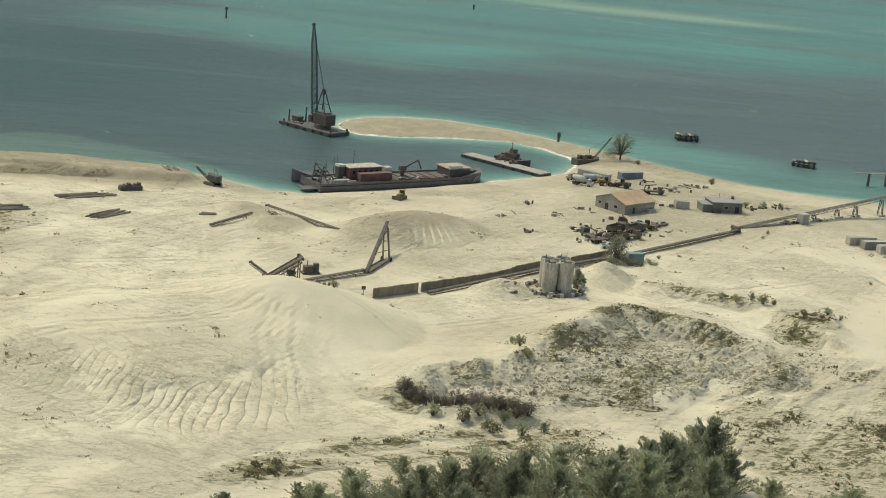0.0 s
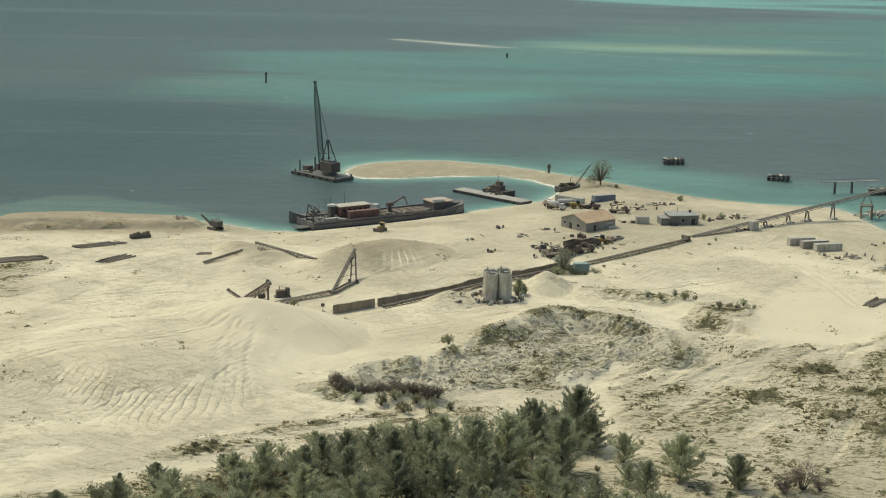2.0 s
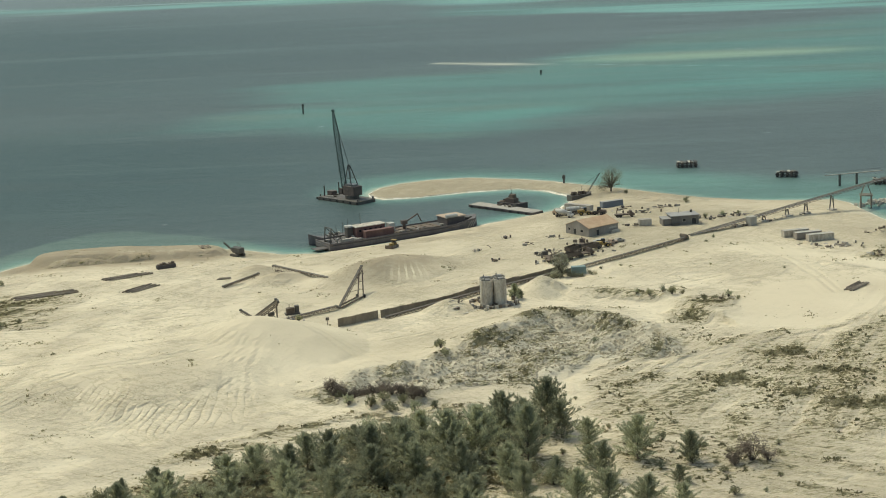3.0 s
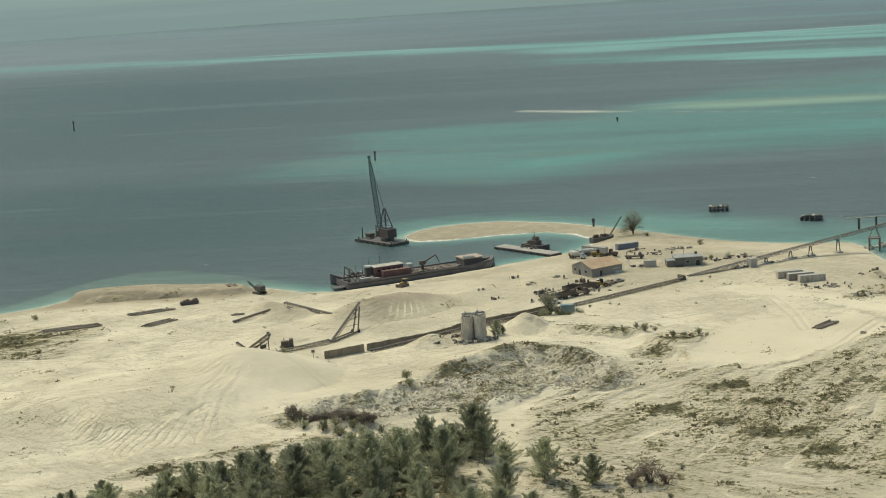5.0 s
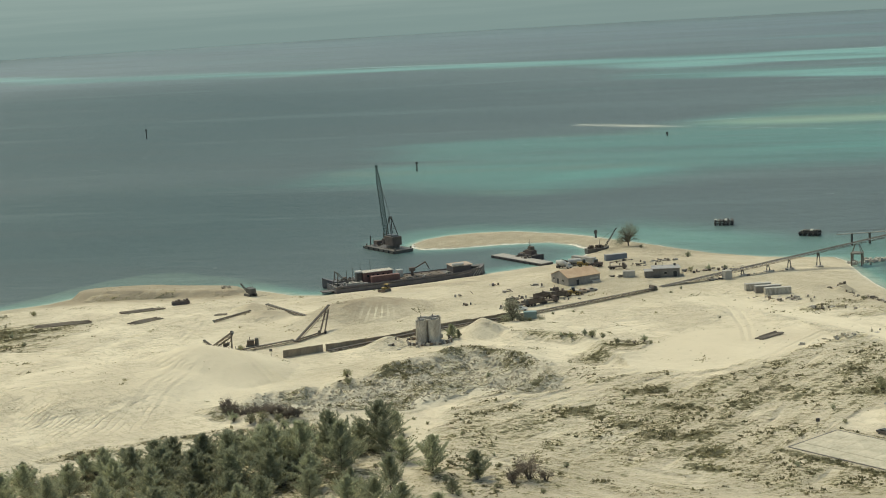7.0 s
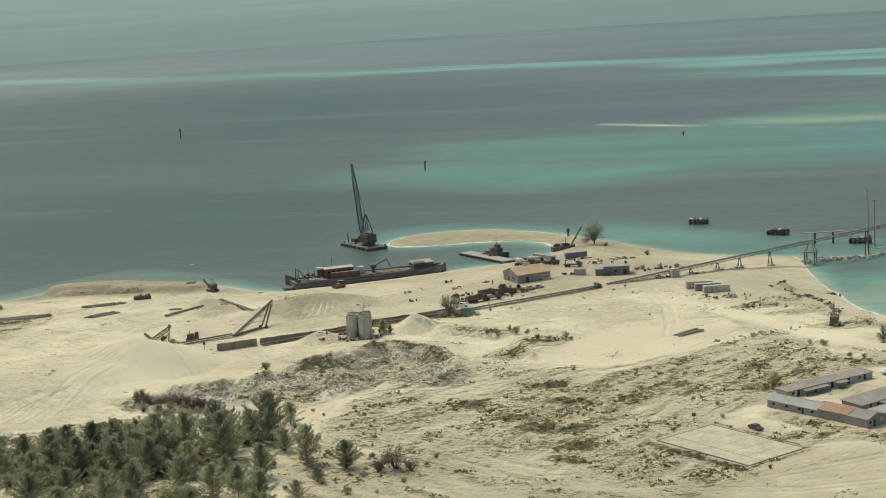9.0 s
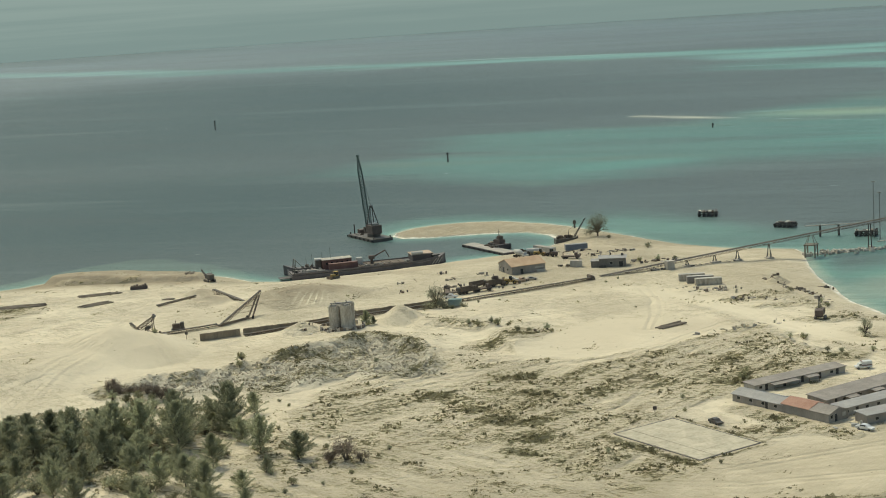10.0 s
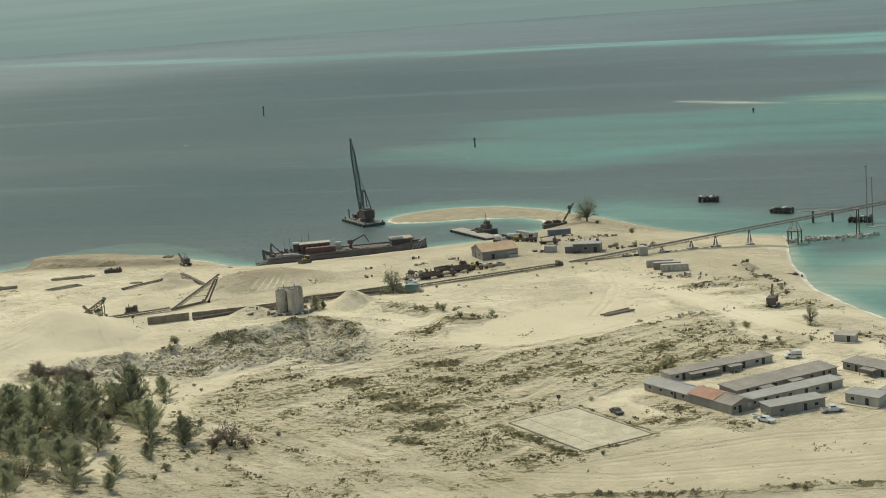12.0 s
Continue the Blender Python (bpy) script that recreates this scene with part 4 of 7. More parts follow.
    beam(bm, (36.4, 0.5, 6.9), (41.6, 0.7, 9.2), 0.4, 0.5)
    beam(bm, (41.6, 0.7, 9.2), (43.2, 0.7, 6.0), 0.3, 0.35)
    part("deck_crane", bm, BROWN_MACHINE, ship, "folded brown deck crane")
    # foredeck house
    bm = bmesh.new()
    box(bm, 56.5, 0.6, 3.66, 8.2, 8.6, 2.6, cut=0.5)
    fh = part("forehouse", bm, BOOT, ship, "dark house on the foredeck")
    bm = bmesh.new()
    box(bm, 56.9, 1.2, 6.262, 9.4, 8.0, 0.28, cut=0.4)
    part("roof", bm, TAN, fh, "flat tan roof")
    bm = bmesh.new()
    rod(bm, (52.2, -2.9, 6.95), (57.2, -2.9, 6.95), 0.75, 0.75, 10)
    part("tank", bm, WHITE_PAINT, fh, "white cylindrical tank")
    bm = bmesh.new()
    box(bm, 63.4, 0, 4.3, 3.6, 2.6, 0.9, cut=0.3)
    rod(bm, (63.0, -2.0, 4.9), (63.0, 2.0, 4.9), 0.45, 0.45, 8)
    part("windlass", bm, DARK_STEEL, ship)
    for k in range(3):
        bm = bmesh.new()
        beam(bm, (60.2 + 1.5 * k, -5.95 + 0.55 * k, 2.0), (62.4 + 1.4 * k, -5.35 + 0.75 * k, 4.3), 0.16, 0.3)
        part("bow_stripe", bm, CONCRETE, ship, "pale worn stripe on the bow")
    for k in range(18):
        bm = bmesh.new()
        box(bm, 2.5 + RNG.uniform(0, 12), RNG.uniform(-4.5, 3.0), 3.66, RNG.uniform(0.5, 1.4), RNG.uniform(0.4, 1.0), RNG.uniform(0.4, 1.1), RNG.uniform(0, 90))
        part("deck_crate", bm, (CONCRETE, DARK_STEEL, WHITE_PAINT)[k % 3], ship)
    for k in range(16):
        bm = bmesh.new()
        box(bm, 32 + RNG.uniform(0, 20), RNG.uniform(-5, -2), 3.66, RNG.uniform(0.6, 1.5), RNG.uniform(0.4, 1.0), RNG.uniform(0.4, 0.9), RNG.uniform(0, 90))
        part("deck_crate", bm, (CONCRETE, DARK_STEEL)[k % 2], ship)


def build_moored_lighter():
    """A small lighter lying along the ship's far side, its bow past the ship's stern."""
    b = thing("moored_lighter", -41.0, 279.6, 0, 222.6, "low rusty lighter moored alongside the cargo barge", "boat")
    part("hull", hull_mesh(25, 6.4, -1.2, 2.2, 8, 2.2, 1.2), HULL, b)
    bm = bmesh.new()
    box(bm, 8.5, 0, 2.204, 15, 5.6, 0.06)
    part("deck", bm, DECK, b)
    bm = bmesh.new()
    box(bm, 5.0, 0.4, 2.27, 4.0, 3.0, 2.2, cut=0.2)
    h = part("cabin", bm, BOOT, b)
    bm = bmesh.new()
    box(bm, 5.0, 0.4, 4.474, 4.4, 3.4, 0.16)
    part("roof", bm, CONCRETE, h)
    for k in range(7):
        bm = bmesh.new()
        box(bm, 9 + RNG.uniform(0, 9), RNG.uniform(-2, 2), 2.27, RNG.uniform(0.5, 1.6), RNG.uniform(0.4, 1.0), RNG.uniform(0.4, 1.1), RNG.uniform(0, 90))
        part("deck_crate", bm, (RUSTY, DARK_STEEL, CONCRETE)[k % 3], b)
    bm = bmesh.new()
    rod(bm, (7.6, 0, 2.2), (7.6, 0, 8.4), 0.12, 0.06)
    part("mast", bm, DARK_STEEL, b)


def tyre_mesh(r=0.6, w=0.35, n=14):
    bm = bmesh.new()
    prof = ((r * 0.55, -w / 2), (r * 0.9, -w / 2), (r, -w / 4), (r, w / 4), (r * 0.9, w / 2), (r * 0.55, w / 2))
    rings = [[bm.verts.new((q * math.cos(a), s, q * math.sin(a))) for q, s in prof] for a in (k * math.tau / n for k in range(n))]
    for k in range(n):
        a, b = rings[k], rings[(k + 1) % n]
        for i in range(6):
            bm.faces.new((a[i], a[(i + 1) % 6], b[(i + 1) % 6], b[i]))
    bmesh.ops.recalc_face_normals(bm, faces=bm.faces)
    return bm


def build_crane_barge():
    ship = thing("crane_barge", -71.2, 355.8, 0, -33, "dark lattice boom crane on a flat steel barge afloat", "crane barge")
    bm = bmesh.new()
    box(bm, 0, 0, -0.8, 27, 11, 2.2, cut=0.6, taper=1.0)
    barge = part("barge", bm, DARK_STEEL, ship, "flat rust-dark pontoon barge")
    bm = bmesh.new()
    box(bm, -4.5, 0.6, 1.404, 14, 8, 0.08)
    part("deck", bm, DECK, barge, "sandy worn deck")
    for x in (-13.3, -9, -4.5, 0, 4.5, 9, 13.3):
        bm = tyre_mesh(0.55, 0.3)
        bmesh.ops.translate(bm, verts=bm.verts, vec=(x, -5.7, 0.7))
        part("fender_tyre", bm, RUBBER, barge)
    for x, y in ((12.6, -4.4), (12.6, 4.4), (-12.6, -4.4)):
        bm = bmesh.new()
        rod(bm, (x, y, 1.4), (x, y, 2.2), 0.35, 0.35, 8)
        rod(bm, (x, y, 2.2), (x, y, 2.35), 0.5, 0.5, 8)
        part("bollard", bm, DARK_STEEL, barge)
    # machine house on its turntable
    bm = bmesh.new()
    rod(bm, (4, 0, 1.4), (4, 0, 3.0), 3.2, 3.2, 16)
    part("turntable", bm, DARK_STEEL, ship)
    bm = bmesh.new()
    box(bm, 4.4, 0, 3.0, 7.6, 5.2, 4.0, cut=0.35)
    house = part("machine_house", bm, BROWN_MACHINE, ship, "dark brown machine house")
    bm = bmesh.new()
    box(bm, 3.8, 0.2, 7.002, 5.4, 3.6, 0.7, cut=0.3)
    part("roof_box", bm, GREY_STEEL, house, "pale dusty roof box")
    bm = bmesh.new()
    box(bm, -0.55, -2.0, 3.2, 1.7, 1.5, 2.6, cut=0.15)
    cab = part("cab", bm, BROWN_MACHINE, house)
    bm = bmesh.new()
    box(bm, -1.42, -2.0, 4.3, 0.06, 1.2, 1.1)
    part("window", bm, GLASS_DARK, cab)
    # boom: lower part dark, upper part green
    foot, tip = Vector((-0.6, 0.0, 3.6)), Vector((-2.3, -2.6, 40.0))
    mid = foot.lerp(tip, 0.8)
    bm = bmesh.new()
    truss(bm, foot, mid, 2.1, 2.1, 22, 0.14, 0.85)
    part("boom", bm, GREEN_STEEL, ship, "dark green lattice boom")
    bm = bmesh.new()
    truss(bm, mid, tip, 1.8, 1.8, 7, 0.13, 0.25)
    rod(bm, tip + Vector((0, -0.5, 0)), tip + Vector((0, 0.5, 0)), 0.6, 0.6, 10)
    part("boom_head", bm, GREEN_STEEL, ship)
    # back gantry
    bm = bmesh.new()
    for s in (-1, 1):
        beam(bm, (1.2, s * 1.8, 7.0), (3.0, s * 0.5, 16.0), 0.34, 0.34)
        beam(bm, (6.2, s * 1.9, 7.0), (3.0, s * 0.5, 16.0), 0.34, 0.34)
        beam(bm, (1.9, s * 1.35, 10.5), (5.0, s * 1.4, 10.5), 0.2, 0.2)
    beam(bm, (3.0, -0.8, 16.0), (3.0, 0.8, 16.0), 0.34, 0.34)
    rod(bm, (3.0, -0.3, 15.7), (3.0, 0.3, 15.7), 0.6, 0.6, 10)
    part("gantry", bm, DARK_STEEL, ship, "dark A-shaped back gantry")
    for k in range(3):
        bm = bmesh.new()
        rod(bm, (3.0, -0.3 + 0.3 * k, 16.0), tip.lerp(foot, 0.06), 0.045, 0.045, 4)
        part("cable", bm, DARK_STEEL, ship)
    bm = bmesh.new()
    rod(bm, tip, (-1.6, -2.1, 12.0), 0.05, 0.05, 4)
    part("hoist_cable", bm, DARK_STEEL, ship)
    bm = bmesh.new()
    box(bm, -10.2, 0.5, 1.45, 3.6, 3.0, 2.0, cut=0.2)
    part("winch_house", bm, BROWN_MACHINE, ship)
    for x, y, h in ((-11.8, -2.6, 6.0), (-7.8, 2.5, 7.2)):
        bm = bmesh.new()
        rod(bm, (x, y, 1.4), (x, y, h), 0.3, 0.3, 8)
        part("spud_post", bm, DARK_STEEL, ship)
    for k in range(6):
        bm = bmesh.new()
        box(bm, RNG.uniform(-9, -3), RNG.uniform(-3.5, 3.5), 1.48, RNG.uniform(0.5, 1.8), RNG.uniform(0.4, 1.2), RNG.uniform(0.3, 0.8), RNG.uniform(0, 90))
        part("deck_crate", bm, (RUSTY, CONCRETE)[k % 2], ship)


def build_pier():
    pier = thing("pontoon_pier", 4.6, 331.2, 0, -32.5, "pale flat pontoon pier reaching into the basin", "pier")
    bm = bmesh.new()
    box(bm, 0, 0, -0.7, 37, 6.6, 1.75, cut=0.4)
    part("pontoon", bm, BOOT, pier, "dark tarred sides")
    for k in range(12):
        bm = bmesh.new()
        box(bm, -16.5 + 3.0 * k, 0, 1.054, 2.92, 6.2, 0.16 + 0.02 * (k % 2))
        part("deck_panel", bm, CONCRETE, pier)
    for s in (-1, 1):
        for k in range(8):
            bm = tyre_mesh(0.5, 0.28)
            bmesh.ops.translate(bm, verts=bm.verts, vec=(-16 + 4.4 * k, s * 3.45, 0.55))
            part("fender_tyre", bm, RUBBER, pier)
    for k in range(7):
        bm = bmesh.new()
        box(bm, -6 + RNG.uniform(0, 12), RNG.uniform(0.5, 2.6), 1.24, RNG.uniform(0.5, 1.6), RNG.uniform(0.4, 1.0), RNG.uniform(0.3, 0.9), RNG.uniform(0, 90))
        part("crate", bm, (RUSTY, TIMBER, DARK_STEEL)[k % 3], pier)


def build_workboat(x, y, turn, label, k=1.0):
    boat = thing("workboat", x, y, 0, turn, label, "boat")
    part("hull", hull_mesh(15 * k, 4.6 * k, -0.6, 1.7 * k, 5 * k, 0.9, 0.6, 10), BOOT, boat)
    bm = bmesh.new()
    box(bm, 6.4 * k, 0, 1.7 * k, 5.0 * k, 3.2 * k, 1.9 * k, cut=0.3)
    cabin = part("cabin", bm, BROWN_MACHINE, boat)
    bm = bmesh.new()
    box(bm, 6.9 * k, 0, 3.6 * k, 2.6 * k, 2.3 * k, 1.6 * k, cut=0.3, taper=0.92)
    part("wheelhouse", bm, RUSTY, cabin, "rust-brown wheelhouse")
    bm = bmesh.new()
    rod(bm, (6.2 * k, 0, 5.2 * k), (6.0 * k, 0, 8.4 * k), 0.12, 0.06)
    beam(bm, (6.1 * k, -0.9 * k, 7.0 * k), (6.1 * k, 0.9 * k, 7.0 * k), 0.08, 0.08)
    part("mast", bm, DARK_STEEL, boat)
    bm = bmesh.new()
    for a, b in (((3.4, -1.5), (6.2, -0.3)), ((3.4, 1.5), (6.2, 0.3))):
        beam(bm, (a[0] * k, a[1] * k, 1.7 * k), (b[0] * k, b[1] * k, 5.6 * k), 0.14, 0.14)
    part("stay_frame", bm, DARK_STEEL, boat)
    bm = bmesh.new()
    for i in range(11):
        rod(bm, (10.4 * k, 0, 1.7 * k + 0.07 * i), (10.4 * k, 0, 1.77 * k + 0.07 * i), 0.55 - 0.02 * i, 0.53 - 0.02 * i, 8)
    part("rope_coil", bm, TIMBER, boat)
    for i in range(6):
        bm = bmesh.new()
        box(bm, RNG.uniform(0.8, 3.4) * k, RNG.uniform(-1.5, 1.5) * k, 1.7 * k, RNG.uniform(0.4, 1.2), RNG.uniform(0.4, 1.0), RNG.uniform(0.4, 1.3), RNG.uniform(0, 90))
        part("crate", bm, (RUSTY, DARK_STEEL, TAN)[i % 3], boat)
    return boat


def build_derrick_boat():
    boat = thing("derrick_boat", 28.6, 349.6, 0.3, 38, "dark beached work punt with a slanting derrick boom", "boat")
    part("hull", hull_mesh(11, 4.2, -0.5, 2.1, 3.5, 0.6, 0.5, 9), DARK_STEEL, boat)
    bm = bmesh.new()
    for i in range(9):
        box(bm, 1.2 + 0.8 * i, RNG.uniform(-1, 1), 2.1, RNG.uniform(0.5, 1.1), RNG.uniform(0.6, 1.6), RNG.uniform(0.4, 1.5), RNG.uniform(0, 60))
    part("deck_load", bm, RUSTY, boat, "heap of rusted gear")
    bm = bmesh.new()
    truss(bm, (9.0, 0.3, 2.2), (13.5, -3.0, 10.6), 0.6, 0.6, 9, 0.07, 0.5)
    part("derrick_boom", bm, DARK_STEEL, boat)
    bm = bmesh.new()
    rod(bm, (6.5, 0.3, 2.1), (6.5, 0.3, 5.6), 0.14, 0.1)
    rod(bm, (6.5, 0.3, 5.5), (13.4, -2.95, 10.5), 0.04, 0.04, 4)
    part("king_post", bm, DARK_STEEL, boat)


def build_dolphin(x, y, turn):
    d = thing("mooring_dolphin", x, y, 0, turn, "dark pile cluster mooring dolphin with a broken pale top", "mooring dolphin", "mooring dolphins in the sea")
    r = np.random.default_rng(int(abs(x * 7 + y)))
    for i in range(5):
        for j in range(3):
            bm = bmesh.new()
            px, py = -4.0 + 2.0 * i + r.uniform(-0.2, 0.2), -2.2 + 2.2 * j + r.uniform(-0.2, 0.2)
            rod(bm, (px * 1.05, py * 1.05, -3.0), (px, py, 1.9 + r.uniform(-0.5, 1.0)), 0.42, 0.4, 8)
            part("pile", bm, BOOT, d)
    bm = bmesh.new()
    for s in (-1, 1):
        box(bm, 0, s * 2.75, 1.0, 9.4, 0.35, 0.5)
        box(bm, s * 4.6, 0, 1.0, 0.35, 5.1, 0.5)
    part("waling", bm, DARK_STEEL, d)
    for i in range(6):
        bm = bmesh.new()
        box(bm, -3.9 + 1.56 * i, r.uniform(-0.4, 0.4), 2.0 + r.uniform(-0.3, 0.5), 1.2, 3.6 + r.uniform(-1.2, 1.0), 0.4, r.uniform(-14, 14), r.uniform(-6, 6), cut=0.15)
        part("cap_block", bm, (CONCRETE_DARK, TIMBER, DARK_STEEL)[i % 3], d, "weathered cap block")
    for i in range(4):
        bm = tyre_mesh(0.7, 0.35)
        bmesh.ops.translate(bm, verts=bm.verts, vec=(-3.6 + 2.4 * i, -3.1, 1.0))
        part("fender_tyre", bm, RUBBER, d)


def belt_at(s):
    return Vector((86 + 0.695 * s, 266 + 0.719 * s, 3.1 + 0.072 * s))


def build_trestle():
    tr = thing("loading_conveyor", 0, 0, 0, 0, "long rusty belt conveyor climbing over trestles to the sea", "conveyor")
    side = Vector((0.719, -0.695, 0))
    for n, (a, b) in enumerate(((-1, 34), (34, 68), (68, 100), (100, 140), (140, 178))):
        bm = bmesh.new()
        p, q = belt_at(a), belt_at(b)
        for s in (-1, 1):
            beam(bm, p + side * s * 0.7, q + side * s * 0.7, 0.14, 0.3)
            beam(bm, p + side * s * 0.7 - Vector((0, 0, 0.9)), q + side * s * 0.7 - Vector((0, 0, 0.9)), 0.12, 0.12)
            m = max(4, int((b - a) / 2.2))
            for i in range(m):
                u, v = p.lerp(q, i / m), p.lerp(q, (i + 1) / m)
                if i % 2:
                    u, v = v, u
                beam(bm, u + side * s * 0.7, v + side * s * 0.7 - Vector((0, 0, 0.9)), 0.08, 0.08)
        part("girder", bm, RUSTY, tr)
        bm = bmesh.new()
        beam(bm, p + Vector((0, 0, 0.22)), q + Vector((0, 0, 0.22)), 1.1, 0.08)
        part("belt", bm, BELT, tr, "dark rubber belt")
        bm = bmesh.new()
        beam(bm, p + side * 1.15 + Vector((0, 0, 0.0)), q + side * 1.15, 0.5, 0.08)
        part("walkway", bm, GREY_STEEL, tr, "grey grating walkway")
    # bents on land
    for s in (22, 36, 48, 58, 72):
        p = belt_at(s)
        z = floor_z(p.x, p.y)
        bm = bmesh.new()
        for k in (-1, 1):
            beam(bm, (p.x + side.x * k * 1.2, p.y + side.y * k * 1.2, z - 0.3), (p.x + side.x * k * 0.6, p.y + side.y * k * 0.6, p.z - 0.9), 0.22, 0.22)
            beam(bm, (p.x + 0.695 * k * 1.3, p.y + 0.719 * k * 1.3, z - 0.3), (p.x, p.y, p.z - 0.9), 0.18, 0.18)
        part("bent", bm, DARK_STEEL, tr)
        bm = bmesh.new()
        box(bm, p.x, p.y, z - 0.4, 3.6, 3.0, 0.9, 46, cut=0.3, taper=0.85)
        part("footing", bm, CONCRETE_DARK, tr)
    # drive house near the foot
    bm = bmesh.new()
    p = belt_at(27.5)
    box(bm, p.x + 1.6, p.y - 1.6, floor_z(p.x, p.y) - 0.2, 3.2, 2.6, 3.6, 46, cut=0.15)
    part("drive_house", bm, WALL_PALE, tr, "pale box drive house")
    # sea platform
    for s in (91,):
        p = belt_at(s)
        bm = bmesh.new()
        for i in (-1, 1):
            for k in (-1, 1):
                q = (p.x + 2.0 * i, p.y + 2.0 * k)
                rod(bm, (*q, -3), (*q, 5.2), 0.28, 0.28, 8)
                beam(bm, (*q, 5.2), (p.x + 0.7 * i, p.y + 0.7 * k, p.z - 0.9), 0.16, 0.16)
            beam(bm, (p.x + 2 * i, p.y - 2, 2.2), (p.x + 2 * i, p.y + 2, 4.9), 0.14, 0.14)
        box(bm, p.x, p.y, 4.9, 5.0, 5.0, 0.35)
        part("platform", bm, TIMBER, tr, "weathered platform on piles")
    for s in (118, 146, 174):
        p = belt_at(s)
        bm = bmesh.new()
        for k in (-1, 1):
            rod(bm, (p.x + side.x * k * 1.4, p.y + side.y * k * 1.4, -3), (p.x + side.x * k * 0.7, p.y + side.y * k * 0.7, p.z - 1.0), 0.24, 0.2, 8)
        beam(bm, p + side * 1.2 - Vector((0, 0, 1.1)), p - side * 1.2 - Vector((0, 0, 1.1)), 0.3, 0.3)
        part("sea_bent", bm, DARK_STEEL, tr)


def build_gangway(a, b, piles, label):
    g = thing("gangway", a[0], a[1], 0, 0, label, "gangway", "gangways of the loading berth")
    a0 = Vector((0, 0, a[2]))
    b0 = Vector((b[0] - a[0], b[1] - a[1], b[2]))
    bm = bmesh.new()
    beam(bm, a0, b0, 1.1, 0.25)
    part("deck", bm, CONCRETE, g)
    d = (b0 - a0).normalized()
    side = d.cross(Vector((0, 0, 1))).normalized() * 0.75
    for s in (-1, 1):
        bm = bmesh.new()
        beam(bm, a0 + side * s + Vector((0, 0, 1.1)), b0 + side * s + Vector((0, 0, 1.1)), 0.07, 0.07)
        for i in range(9):
            p = a0.lerp(b0, i / 8) + side * s
            beam(bm, p + Vector((0, 0, 0.1)), p + Vector((0, 0, 1.1)), 0.06, 0.06)
        part("handrail", bm, GREY_STEEL, g)
    for t in piles:
        p = a0.lerp(b0, t)
        bm = bmesh.new()
        rod(bm, (p.x, p.y, -3), (p.x, p.y, p.z - 0.1), 0.5, 0.5, 10)
        part("support_column", bm, DARK_STEEL, g)


def build_light_mast(x, y, h, label):
    m = thing("light_mast", x, y, 0, 0, label, "light mast", "light masts of the berth")
    bm = bmesh.new()
    truss(bm, (0, 0, -2), (0, 0.01, h), 0.3, 0.3, int(h / 1.3), 0.03, 0.7)
    part("mast", bm, GREY_STEEL, m)
    bm = bmesh.new()
    box(bm, 0, 0, h, 1.6, 0.5, 0.3)
    part("lamp_head", bm, CONCRETE, m, "flat lamp head")


def build_marker(x, y, h, label):
    m = thing("channel_marker", x, y, 0, 0, label, "channel marker", "channel marker piles")
    bm = bmesh.new()
    rod(bm, (0, 0, -2), (0, 0, h), 0.55, 0.45, 8)
    part("pile", bm, DARK_STEEL, m)
    bm = bmesh.new()
    box(bm, 0, 0, h - 1.8, 1.5, 0.12, 1.5, 30)
    part("board", bm, BOOT, m)


build_ship()
build_moored_lighter()
build_crane_barge()
build_pier()
build_workboat(0.5, 342.6, -30, "rust-brown workboat moored beside the pontoon pier")
build_derrick_boat()
for at in ((71.5, 433.5, 12), (117.6, 404.6, -8), (158.5, 384.5, 5)):
    build_dolphin(*at)
build_trestle()
build_gangway((134, 377, 5.0), (157.5, 389.5, 4.8), (0.25, 0.55), "pale narrow gangway on single dark columns")
build_gangway((171, 352, 3.2), (205, 392, 3.4), (0.4, 0.8), "low pale gangway running seaward from rocks")
build_light_mast(163.5, 377.5, 24.0, "tall thin grey lattice light mast over the sea")
build_light_mast(166.8, 374.0, 20.0, "thin grey lattice mast beside a taller one")
build_marker(-188, 656, 6.6, "dark single pile channel marker in the lagoon")
build_marker(-575, 919, 9.0, "tall dark channel marker pile far out")
build_marker(-68, 856, 3.5, "short dark marker stake in the shallows")
build_marker(20, 391.5, 4.2, "dark post at the edge of the sand spit")


# ---- sand works: silos, conveyors, screening plant, sheds, containers ----
def on_ground(name, x, y, turn, label, category, group="", sink=0.12):
    return thing(name, x, y, floor_z(x, y) - sink, turn, label, category, group)


